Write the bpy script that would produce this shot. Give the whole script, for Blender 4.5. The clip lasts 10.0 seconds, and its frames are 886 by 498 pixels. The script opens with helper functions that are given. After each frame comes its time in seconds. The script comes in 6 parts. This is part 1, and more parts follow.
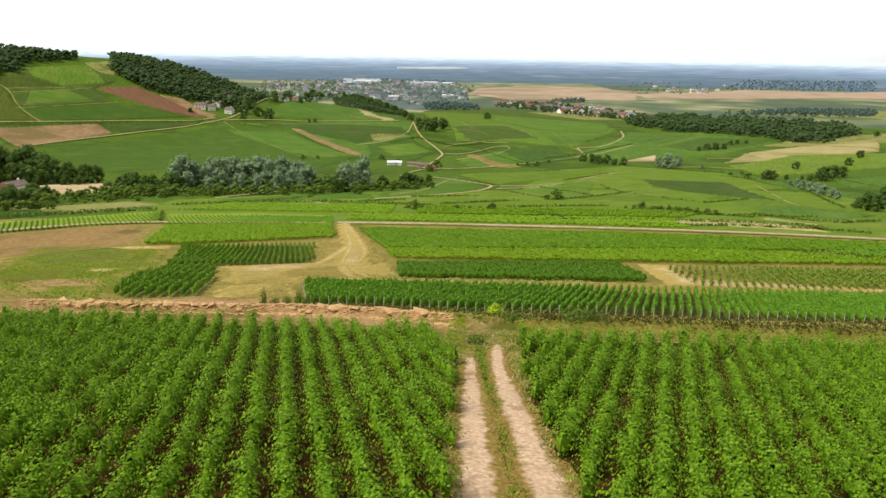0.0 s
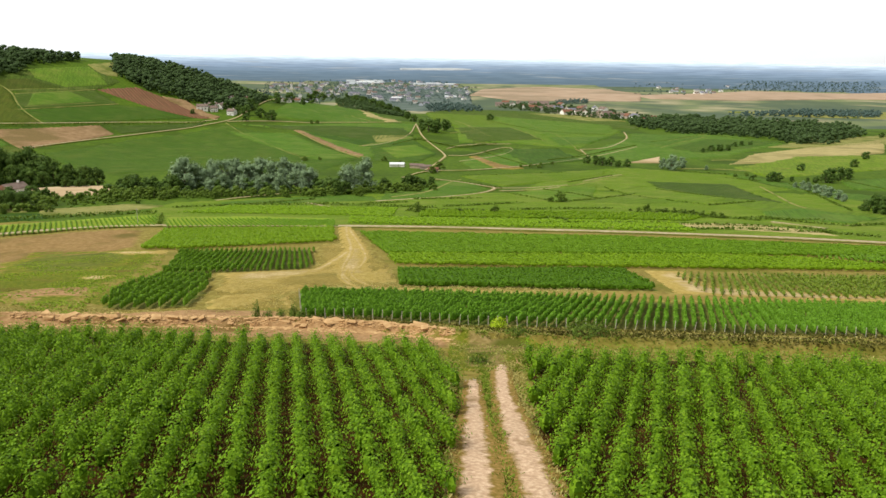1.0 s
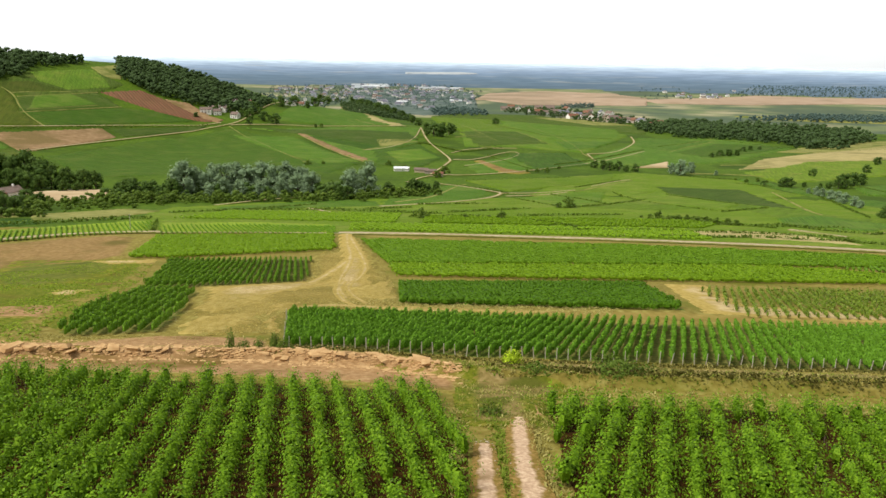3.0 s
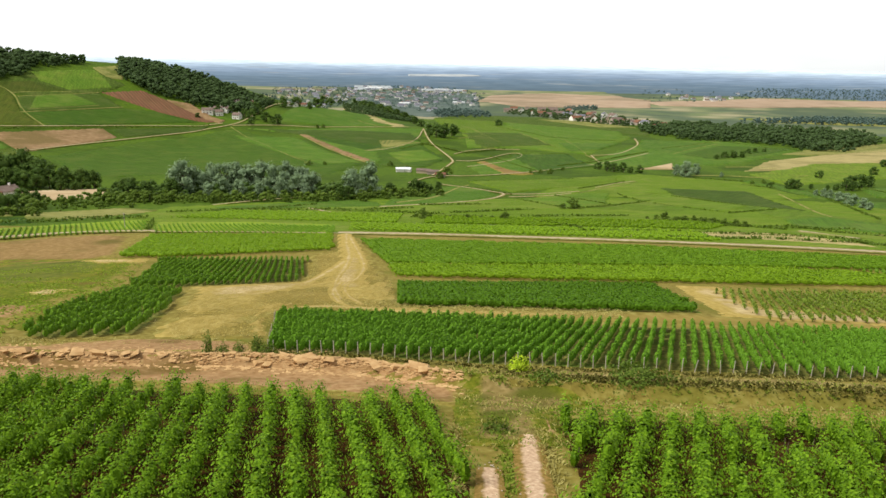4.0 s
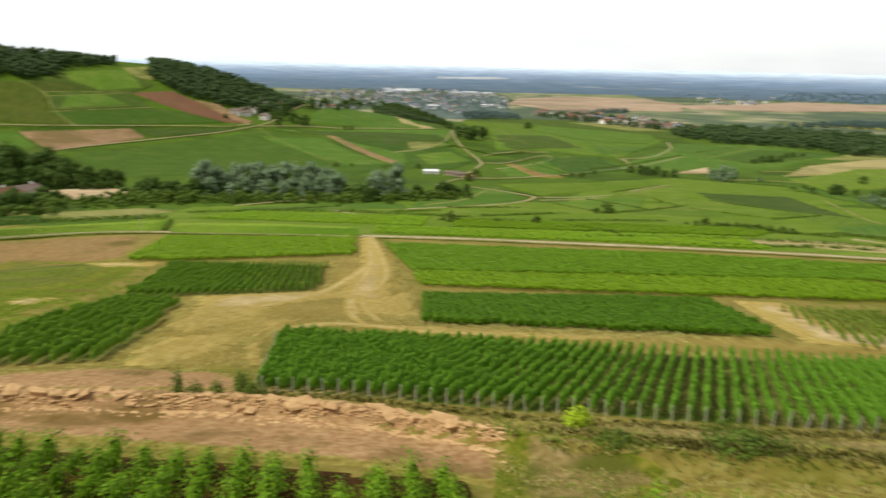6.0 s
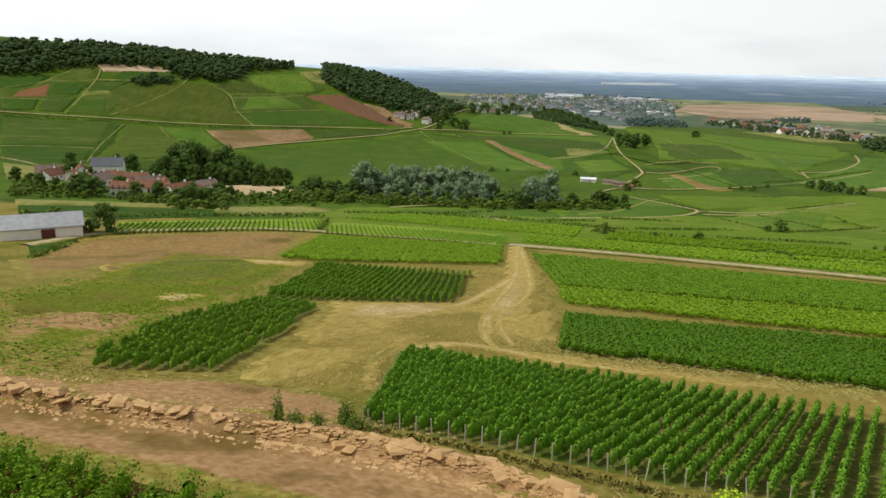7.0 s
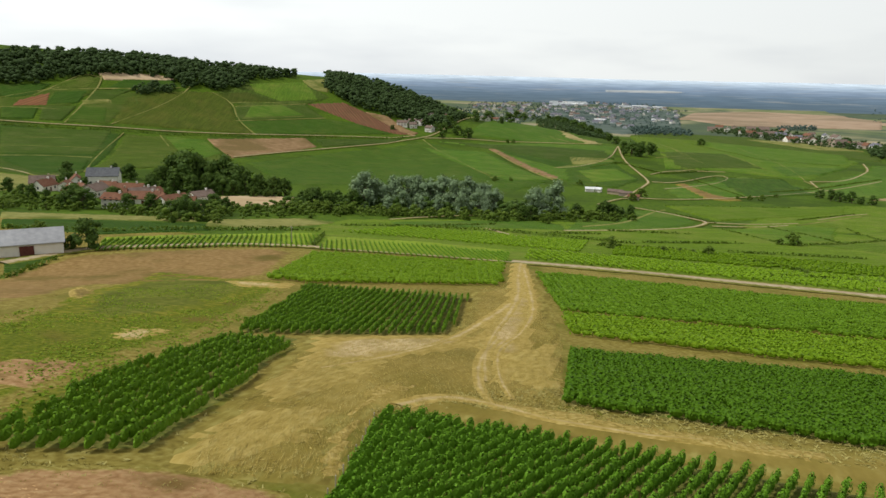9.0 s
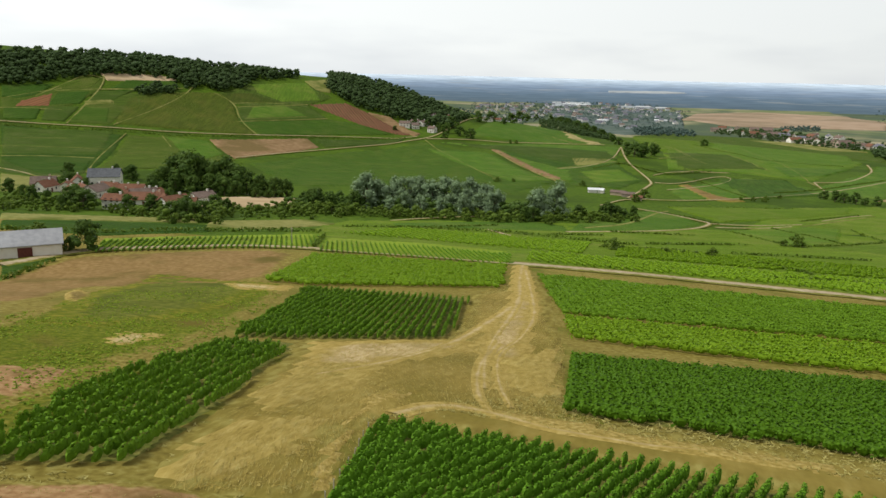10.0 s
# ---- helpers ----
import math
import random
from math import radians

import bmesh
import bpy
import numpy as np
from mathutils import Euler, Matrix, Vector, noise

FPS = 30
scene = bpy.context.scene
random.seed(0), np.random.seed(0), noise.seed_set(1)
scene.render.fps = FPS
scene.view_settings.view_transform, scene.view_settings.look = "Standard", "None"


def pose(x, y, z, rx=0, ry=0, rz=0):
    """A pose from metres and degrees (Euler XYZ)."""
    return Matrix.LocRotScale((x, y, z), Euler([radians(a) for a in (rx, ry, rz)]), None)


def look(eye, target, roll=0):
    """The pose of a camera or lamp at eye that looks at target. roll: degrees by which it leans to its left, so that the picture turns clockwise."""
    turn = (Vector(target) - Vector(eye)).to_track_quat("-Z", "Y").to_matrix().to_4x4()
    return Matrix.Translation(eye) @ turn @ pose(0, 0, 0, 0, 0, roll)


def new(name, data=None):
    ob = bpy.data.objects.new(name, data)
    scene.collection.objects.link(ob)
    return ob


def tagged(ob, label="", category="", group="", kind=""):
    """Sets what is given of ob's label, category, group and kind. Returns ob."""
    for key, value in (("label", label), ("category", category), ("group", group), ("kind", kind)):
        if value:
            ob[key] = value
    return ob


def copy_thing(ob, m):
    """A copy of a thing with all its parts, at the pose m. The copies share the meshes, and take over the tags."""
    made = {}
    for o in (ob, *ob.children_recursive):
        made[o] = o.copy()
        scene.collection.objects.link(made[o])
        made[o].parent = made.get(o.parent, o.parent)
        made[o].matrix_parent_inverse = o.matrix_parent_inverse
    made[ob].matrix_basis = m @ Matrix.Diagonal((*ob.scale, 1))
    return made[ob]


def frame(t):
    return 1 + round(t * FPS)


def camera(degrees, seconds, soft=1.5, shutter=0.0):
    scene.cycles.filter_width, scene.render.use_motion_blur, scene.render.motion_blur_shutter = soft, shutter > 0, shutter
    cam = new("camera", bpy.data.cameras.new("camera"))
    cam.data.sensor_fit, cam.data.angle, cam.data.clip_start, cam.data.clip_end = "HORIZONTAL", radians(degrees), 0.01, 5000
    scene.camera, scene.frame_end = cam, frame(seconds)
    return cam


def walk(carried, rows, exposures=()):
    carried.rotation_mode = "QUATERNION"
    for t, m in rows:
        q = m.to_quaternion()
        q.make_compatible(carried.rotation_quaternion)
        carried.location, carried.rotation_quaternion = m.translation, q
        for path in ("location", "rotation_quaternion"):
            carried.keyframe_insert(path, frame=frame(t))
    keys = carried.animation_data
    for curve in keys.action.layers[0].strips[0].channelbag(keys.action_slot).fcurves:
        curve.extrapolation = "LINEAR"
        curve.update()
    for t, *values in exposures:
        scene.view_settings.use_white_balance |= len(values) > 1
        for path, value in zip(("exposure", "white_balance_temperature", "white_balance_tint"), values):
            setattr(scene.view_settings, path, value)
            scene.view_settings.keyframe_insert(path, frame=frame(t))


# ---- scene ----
from mathutils import geometry

# ---- camera
cam = camera(62.32, 10.0, soft=1.5, shutter=0.2)
walk(cam, [
    (0, look((0.001, 0.000, 10.001), (0.020, 96.604, -15.839), 0.92)),
    (0.5, look((0.067, 1.482, 10.020), (-0.121, 98.105, -15.747), 0.88)),
    (1, look((0.117, 3.306, 10.019), (-0.251, 99.947, -15.680), 0.88)),
    (1.5, look((0.146, 5.523, 9.870), (-0.424, 102.188, -15.737), 0.87)),
    (2, look((0.102, 7.550, 9.402), (-0.626, 104.267, -15.999), 0.92)),
    (2.5, look((0.014, 10.058, 9.338), (-0.845, 106.801, -15.960), 0.94)),
    (4, look((0.197, 17.832, 6.959), (-1.173, 114.679, -17.917), 1.10)),
    (4.5, look((0.226, 20.434, 6.135), (-1.278, 117.306, -18.635), 1.12)),
    (5, look((0.234, 23.176, 5.194), (-1.395, 120.076, -19.458), 1.15)),
    (5.5, look((0.258, 26.143, 4.919), (-1.469, 123.052, -19.693), 1.19)),
    (5.9, look((-0.333, 28.629, 4.746), (-2.263, 125.534, -19.866), 1.19)),
    (6, look((-0.481, 29.250, 4.703), (-5.524, 126.056, -19.857), 1.23)),
    (6.1, look((-0.194, 29.764, 4.629), (-21.704, 124.317, -19.809), 1.07)),
    (6.2, look((0.240, 30.349, 4.587), (-25.057, 123.913, -20.024), 1.37)),
    (7.5, look((0.056, 37.277, 4.810), (-25.791, 130.791, -19.420), 1.26)),
    (8, look((-0.362, 39.943, 4.897), (-26.347, 133.465, -19.155), 1.26)),
    (8.5, look((-0.761, 42.402, 4.841), (-26.922, 136.013, -18.668), 1.25)),
    (9, look((-0.945, 44.139, 4.898), (-27.237, 137.742, -18.493), 1.26)),
    (9.5, look((-0.916, 45.073, 4.901), (-27.396, 138.651, -18.382), 1.26)),
    (10, look((-0.960, 45.676, 4.840), (-27.616, 139.195, -18.478), 1.25)),
], exposures=[(0, 0.02, 6550, 6), (3, 0.0, 6550, 6), (5.9, -0.1, 6550, 6), (6.3, -0.27, 6420, 6), (10, -0.43, 6420, 6)])

# ---- sky and sun: a bright, thinly overcast sky
SUN_AZ, SUN_EL = 251.0, 52.0
world = bpy.data.worlds.new("sky")
world.use_nodes = True
scene.world = world
wn, wl = world.node_tree.nodes, world.node_tree.links
wn.clear()
w_out = wn.new("ShaderNodeOutputWorld")
sky = wn.new("ShaderNodeTexSky")
sky.sky_type = "NISHITA"
sky.sun_disc = False
sky.sun_elevation, sky.sun_rotation = radians(SUN_EL), radians(SUN_AZ)
bg_sky = wn.new("ShaderNodeBackground")
bg_sky.inputs["Strength"].default_value = 0.09
wl.new(sky.outputs[0], bg_sky.inputs["Color"])
w_co = wn.new("ShaderNodeTexCoord")
w_map = wn.new("ShaderNodeMapping")
w_map.inputs["Scale"].default_value = (1.0, 1.0, 5.0)
wl.new(w_co.outputs["Generated"], w_map.inputs["Vector"])
w_noise = wn.new("ShaderNodeTexNoise")
w_noise.inputs["Scale"].default_value = 1.7
w_noise.inputs["Detail"].default_value = 5.0
wl.new(w_map.outputs[0], w_noise.inputs["Vector"])
w_ramp = wn.new("ShaderNodeValToRGB")
w_ramp.color_ramp.elements[0].position, w_ramp.color_ramp.elements[0].color = 0.36, (0.97, 0.985, 1.03, 1)
w_ramp.color_ramp.elements[1].position, w_ramp.color_ramp.elements[1].color = 0.54, (1.24, 1.24, 1.24, 1)
wl.new(w_noise.outputs[0], w_ramp.inputs[0])
bg_cloud = wn.new("ShaderNodeBackground")
# the haze is brightest towards the horizon and thins overhead
w_sep = wn.new("ShaderNodeSeparateXYZ")
wl.new(w_co.outputs["Generated"], w_sep.inputs[0])
w_up = wn.new("ShaderNodeValToRGB")
w_up.color_ramp.elements[0].position, w_up.color_ramp.elements[0].color = 0.10, (1.0, 1.0, 1.0, 1)
w_up.color_ramp.elements[1].position, w_up.color_ramp.elements[1].color = 0.70, (0.52, 0.515, 0.50, 1)
wl.new(w_sep.outputs["Z"], w_up.inputs[0])
w_mul = wn.new("ShaderNodeMix")
w_mul.data_type, w_mul.blend_type = "RGBA", "MULTIPLY"
w_mul.inputs[0].default_value = 1.0
wl.new(w_ramp.outputs[0], w_mul.inputs[6])
wl.new(w_up.outputs[0], w_mul.inputs[7])
w_dot = wn.new("ShaderNodeVectorMath")
w_dot.operation = "DOT_PRODUCT"
s_az, s_el = radians(SUN_AZ), radians(SUN_EL)
w_dot.inputs[1].default_value = (math.sin(s_az) * math.cos(s_el), math.cos(s_az) * math.cos(s_el), math.sin(s_el))
wl.new(w_co.outputs["Generated"], w_dot.inputs[0])
w_glow = wn.new("ShaderNodeMapRange")
for k, v in (("From Min", -0.4), ("From Max", 0.4), ("To Min", 0.95), ("To Max", 1.27)):
    w_glow.inputs[k].default_value = v
wl.new(w_dot.outputs["Value"], w_glow.inputs["Value"])
wl.new(w_glow.outputs[0], bg_cloud.inputs["Strength"])
wl.new(w_mul.outputs[2], bg_cloud.inputs["Color"])
w_mix = wn.new("ShaderNodeMixShader")
w_mix.inputs[0].default_value = 0.92
wl.new(bg_sky.outputs[0], w_mix.inputs[1])
wl.new(bg_cloud.outputs[0], w_mix.inputs[2])
wl.new(w_mix.outputs[0], w_out.inputs[0])

sun_data = bpy.data.lights.new("sun", "SUN")
sun_data.energy, sun_data.angle, sun_data.color = 4.1, radians(14), (1.0, 0.97, 0.90)
sun = new("sun", sun_data)
az, el = radians(SUN_AZ), radians(SUN_EL)
sun.matrix_world = look((0, 0, 0), (-math.sin(az) * math.cos(el), -math.cos(az) * math.cos(el), -math.sin(el)))


# ---- materials
def shader(name, rough=0.9, spec=0.06):
    m = bpy.data.materials.new(name)
    m.use_nodes = True
    n, l = m.node_tree.nodes, m.node_tree.links
    b = n["Principled BSDF"]
    b.inputs["Roughness"].default_value = rough
    b.inputs["Specular IOR Level"].default_value = spec
    return m, n, l, b


def noise_node(n, l, scale, detail=4.0, vector=None, stretch=None):
    t = n.new("ShaderNodeTexNoise")
    t.inputs["Scale"].default_value, t.inputs["Detail"].default_value = scale, detail
    if vector is None:
        vector = n.new("ShaderNodeNewGeometry").outputs["Position"]
    if stretch:
        mp = n.new("ShaderNodeMapping")
        mp.inputs["Scale"].default_value = stretch
        l.new(vector, mp.inputs["Vector"])
        vector = mp.outputs[0]
    l.new(vector, t.inputs["Vector"])
    return t.outputs[0]


def ramp(n, l, fac, *stops):
    r = n.new("ShaderNodeValToRGB")
    e = r.color_ramp.elements
    while len(e) < len(stops):
        e.new(0.5)
    for k, (p, c) in zip(e, stops):
        k.position, k.color = p, (*c, 1)
    l.new(fac, r.inputs[0])
    return r.outputs[0]


def mix(n, l, fac, a, b, mode="MIX"):
    x = n.new("ShaderNodeMix")
    x.data_type, x.blend_type = "RGBA", mode
    for sock, v in ((x.inputs[0], fac), (x.inputs[6], a), (x.inputs[7], b)):
        if isinstance(v, (int, float)):
            sock.default_value = v
        elif isinstance(v, tuple):
            sock.default_value = (*v, 1)
        else:
            l.new(v, sock)
    return x.outputs[2]


def bump(n, l, b, fac, strength, dist):
    k = n.new("ShaderNodeBump")
    k.inputs["Strength"].default_value, k.inputs["Distance"].default_value = strength, dist
    l.new(fac, k.inputs["Height"])
    l.new(k.outputs[0], b.inputs["Normal"])


def earth(name, low, mid, high, patch, fine=2.5, coarse=0.12, patch_at=(0.52, 0.62), relief=0.12, stretch=None, rim=None):
    """Ground cover: a fine mottle of three colours, broken by larger patches of a fourth; with rim it frays into dry grass at its edge."""
    m, n, l, b = shader(name, 0.95)
    f = noise_node(n, l, fine, 6.0, stretch=stretch)
    c = ramp(n, l, f, (0.30, low), (0.5, mid), (0.68, high))
    g = noise_node(n, l, coarse, 5.0)
    p = ramp(n, l, g, (patch_at[0], (0, 0, 0)), (patch_at[1], (1, 1, 1)))
    fleck = noise_node(n, l, fine * 3.1, 3.0)
    pc = mix(n, l, fleck, patch, tuple(0.55 * v for v in patch))
    c = mix(n, l, p, c, pc)
    big = noise_node(n, l, coarse * 0.35, 2.0)
    c = mix(n, l, ramp(n, l, big, (0.35, (0.0,) * 3), (0.7, (0.35,) * 3)), c, tuple(0.6 * v for v in mid))
    if rim:
        at = n.new("ShaderNodeAttribute")
        at.attribute_name = "rim"
        e = noise_node(n, l, rim[1], 5.0)
        su = n.new("ShaderNodeMath")
        su.operation = "MULTIPLY_ADD"
        l.new(e, su.inputs[0])
        su.inputs[1].default_value = -1.1
        l.new(at.outputs["Fac"], su.inputs[2])
        k = ramp(n, l, su.outputs[0], (-0.25 + 0.25, (0, 0, 0)), (0.30, (1, 1, 1)))
        w = ramp(n, l, f, (0.30, rim[0][0]), (0.5, rim[0][1]), (0.68, rim[0][2]))
        c = mix(n, l, k, w, c)
    l.new(c, b.inputs["Base Color"])
    bump(n, l, b, f, 0.8, relief)
    return m


def vines_far(name, dark, light, soil, period=1.25, soil_amount=0.3):
    """Vines seen from afar: hedged rows along the field's own direction, thin and thick in patches; every plot has its own tone."""
    m, n, l, b = shader(name, 0.9)
    uv = n.new("ShaderNodeUVMap").outputs[0]
    clump = noise_node(n, l, 0.85, 6.0)
    c = ramp(n, l, clump, (0.32, dark), (0.66, light))
    row = noise_node(n, l, 1.0, 3.0, uv, (0.55, 0.035, 1))
    c = mix(n, l, ramp(n, l, row, (0.40, (0.6,) * 3), (0.60, (0,) * 3)), c, tuple(0.66 * v for v in dark))
    w = n.new("ShaderNodeTexWave")
    w.inputs["Scale"].default_value = 2 * math.pi / period / 20
    w.inputs["Distortion"].default_value, w.inputs["Detail"].default_value = 0.8, 2.0
    l.new(uv, w.inputs["Vector"])
    c = mix(n, l, ramp(n, l, w.outputs["Fac"], (0.0, (soil_amount,) * 3), (0.5, (0,) * 3)), c, soil)
    thin = noise_node(n, l, 0.055, 6.0)
    c = mix(n, l, ramp(n, l, thin, (0.48, (0,) * 3), (0.66, (0.42,) * 3)), c, tuple(0.45 * p + 0.55 * q for p, q in zip(light, soil)))
    lush = noise_node(n, l, 0.03, 4.0)
    c = mix(n, l, ramp(n, l, lush, (0.36, (0.35,) * 3), (0.52, (0,) * 3)), c, dark)
    own = ramp(n, l, n.new("ShaderNodeObjectInfo").outputs["Random"], (0.0, (0.82, 0.85, 0.84)), (0.5, (1.0, 1.0, 1.0)), (1.0, (1.26, 1.14, 1.0)))
    l.new(mix(n, l, 1.0, c, own, "MULTIPLY"), b.inputs["Base Color"])
    bump(n, l, b, w.outputs["Fac"], 0.7, 0.5)
    return m


def leaves(name, dark, light, tip, rough=0.55, through_light=0.16):
    """Foliage: each leaf its own green, with slow drifts over the plants."""
    m, n, l, b = shader(name, rough)
    g = n.new("ShaderNodeNewGeometry")
    c = ramp(n, l, g.outputs["Random Per Island"], (0.0, dark), (0.6, light), (1.0, tip))
    d = noise_node(n, l, 0.35, 3.0, g.outputs["Position"])
    c = mix(n, l, ramp(n, l, d, (0.35, (0.0,) * 3), (0.7, (0.5,) * 3)), c, light)
    l.new(c, b.inputs["Base Color"])
    b.inputs["Specular IOR Level"].default_value = 0.06
    tr = n.new("ShaderNodeBsdfTranslucent")
    l.new(mix(n, l, 1.0, c, (1.0, 0.95, 0.45), "MULTIPLY"), tr.inputs["Color"])
    ms = n.new("ShaderNodeMixShader")
    ms.inputs[0].default_value = through_light
    l.new(b.outputs[0], ms.inputs[1])
    l.new(tr.outputs[0], ms.inputs[2])
    l.new(ms.outputs[0], n["Material Output"].inputs["Surface"])
    return m


def plain(name, a, c, scale, rough=0.8, relief=0.02):
    m, n, l, b = shader(name, rough)
    f = noise_node(n, l, scale, 6.0, n.new("ShaderNodeTexCoord").outputs["Object"])
    s = noise_node(n, l, scale * 0.13, 3.0, n.new("ShaderNodeTexCoord").outputs["Object"])
    k = ramp(n, l, f, (0.3, a), (0.7, c))
    l.new(mix(n, l, ramp(n, l, s, (0.4, (0,) * 3), (0.75, (0.5,) * 3)), k, tuple(0.7 * v for v in a)), b.inputs["Base Color"])
    bump(n, l, b, f, 0.6, relief)
    return m


STEMS = ((0.125, 0.0949, 0.0187), (0.2, 0.159, 0.0348), (0.269, 0.228, 0.0643))
DRY = earth("dry_grass", *STEMS, (0.15, 0.155, 0.02), 1.6, 0.09, (0.50, 0.66))
BARE = earth("bare_earth", (0.217, 0.117, 0.0474), (0.309, 0.181, 0.083), (0.379, 0.245, 0.12), (0.171, 0.109, 0.0289), 2.2, 0.25, (0.50, 0.68), rim=(STEMS, 0.9))
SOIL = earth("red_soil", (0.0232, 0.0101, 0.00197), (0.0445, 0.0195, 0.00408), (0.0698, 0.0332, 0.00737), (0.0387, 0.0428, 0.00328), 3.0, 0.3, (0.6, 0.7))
GOLDS = ((0.20, 0.145, 0.033), (0.30, 0.22, 0.06), (0.41, 0.31, 0.11))
STRAW = earth("straw_track", (0.367, 0.266, 0.117), (0.451, 0.338, 0.166), (0.53, 0.415, 0.228), (0.394, 0.294, 0.121), 1.2, 0.2, (0.50, 0.75), rim=(((0.254, 0.183, 0.0453), (0.321, 0.234, 0.0642), (0.39, 0.294, 0.0953)), 0.3), stretch=(1.4, 0.45, 1.0))
GRAVEL = earth("pale_gravel", (0.331, 0.213, 0.135), (0.486, 0.332, 0.217), (0.622, 0.46, 0.321), (0.215, 0.136, 0.0522), 5.0, 0.5, (0.60, 0.75), 0.05, rim=(((0.128, 0.0937, 0.015), (0.195, 0.128, 0.0335), (0.292, 0.179, 0.0598)), 1.6))
WEEDS = earth("weedy_fallow", (0.053, 0.0762, 0.00461), (0.11, 0.134, 0.00824), (0.192, 0.184, 0.023), (0.162, 0.13, 0.023), 2.2, 0.10, (0.56, 0.68), 0.25, rim=(STEMS, 0.35))
TURF = earth("fallow_turf", (0.069, 0.084, 0.01), (0.115, 0.129, 0.016), (0.172, 0.168, 0.03), (0.0978, 0.112, 0.014), 0.9, 0.1, (0.48, 0.62), rim=(((0.069, 0.0896, 0.006), (0.127, 0.134, 0.01), (0.218, 0.185, 0.026)), 0.25))
WEEDY_EARTH = earth("weedy_earth", (0.13, 0.095, 0.03), (0.20, 0.145, 0.05), (0.28, 0.205, 0.085), (0.10, 0.11, 0.015), 2.0, 0.25, (0.47, 0.58), rim=(((0.06, 0.08, 0.006), (0.11, 0.12, 0.01), (0.19, 0.165, 0.026)), 0.3))
# town gardens, shifted to blue-green to paint in the haze
GARDENS_HAZE = earth("hazed_gardens", (0.055, 0.08, 0.07), (0.09, 0.12, 0.10), (0.15, 0.17, 0.15), (0.07, 0.10, 0.095), 0.02, 0.006)
GREEN = earth("green_land", (0.0401, 0.0767, 0.00558), (0.0641, 0.111, 0.00767), (0.0886, 0.138, 0.0104), (0.0522, 0.0918, 0.00836), 0.35, 0.02, (0.48, 0.6))
# land of the plain, lightened for haze put into its colours
PLAIN = earth("plain_land", (0.085, 0.125, 0.05), (0.16, 0.18, 0.085), (0.33, 0.275, 0.18), (0.085, 0.12, 0.075), 0.007, 0.004, (0.46, 0.54))
TAN = earth("stubble", (0.342, 0.239, 0.133), (0.432, 0.317, 0.19), (0.504, 0.386, 0.257), (0.378, 0.285, 0.142), 0.05, 0.01)
BROWN = earth("brown_field", (0.172, 0.106, 0.051), (0.23, 0.145, 0.0723), (0.287, 0.191, 0.102), (0.189, 0.132, 0.051), 0.2, 0.02)
GOLD = earth("golden_grass", (0.205, 0.149, 0.0332), (0.258, 0.191, 0.047), (0.312, 0.24, 0.0697), (0.212, 0.167, 0.0309), 0.8, 0.09, (0.44, 0.68), relief=0.15, rim=(STEMS, 0.35), stretch=(1.3, 0.45, 1.0))
MOWN = earth("greenish_rough_grass", (0.14, 0.119, 0.0194), (0.211, 0.173, 0.0346), (0.281, 0.227, 0.0594), (0.162, 0.151, 0.0227), 1.1, 0.16, (0.46, 0.64), relief=0.2, rim=(((0.243, 0.178, 0.0443), (0.308, 0.229, 0.0626), (0.373, 0.286, 0.0929)), 0.22), stretch=(1.5, 0.5, 1.0))
RUSSET = earth("matted_brown_grass", (0.12, 0.085, 0.022), (0.205, 0.145, 0.042), (0.31, 0.225, 0.08), (0.16, 0.12, 0.03), 2.2, 0.25, (0.48, 0.64), relief=0.25, rim=(GOLDS, 0.5))
RUSSET_LANE = earth("dry_lane_grass", (0.15, 0.115, 0.035), (0.22, 0.165, 0.06), (0.30, 0.23, 0.10), (0.12, 0.115, 0.02), 2.0, 0.22, (0.47, 0.60), relief=0.2, rim=(STEMS, 0.5))
RUT = earth("flattened_straw", (0.354, 0.264, 0.106), (0.427, 0.324, 0.156), (0.5, 0.39, 0.206), (0.354, 0.264, 0.1), 1.3, 0.2, (0.5, 0.7), rim=(((0.25, 0.18, 0.045), (0.329, 0.24, 0.0663), (0.409, 0.306, 0.1)), 0.3))
LEY = earth("dry_pasture", (0.25, 0.21, 0.085), (0.32, 0.265, 0.11), (0.38, 0.31, 0.14), (0.27, 0.23, 0.085), 0.1, 0.02)
MEADOW = earth("mown_meadow", (0.164, 0.098, 0.0316), (0.228, 0.143, 0.0527), (0.287, 0.189, 0.0788), (0.144, 0.113, 0.0237), 0.9, 0.06, (0.5, 0.66), rim=(STEMS, 0.3))
RED = vines_far("red_plot", (0.15, 0.065, 0.04), (0.23, 0.10, 0.06), (0.08, 0.085, 0.025), 4.0, 0.6)
ROAD = earth("farm_road", (0.294, 0.224, 0.127), (0.372, 0.294, 0.186), (0.441, 0.372, 0.253), (0.232, 0.202, 0.0744), 0.6, 0.05, (0.6, 0.75), rim=(((0.0927, 0.101, 0.0148), (0.14, 0.14, 0.0223), (0.202, 0.185, 0.0447)), 0.8))
PASTURE = earth("pasture", (0.137, 0.144, 0.0324), (0.202, 0.198, 0.0576), (0.266, 0.245, 0.0864), (0.122, 0.151, 0.0252), 0.4, 0.05)
VINE_A = vines_far("vines_bright", (0.082, 0.153, 0.00602), (0.147, 0.238, 0.0135), (0.218, 0.178, 0.0677))
VINE_B = vines_far("vines_green", (0.0515, 0.122, 0.00948), (0.1, 0.202, 0.0158), (0.192, 0.172, 0.0553))
VINE_C = vines_far("vines_yellowing", (0.0479, 0.0777, 0.00741), (0.0847, 0.12, 0.0131), (0.128, 0.0994, 0.0288))
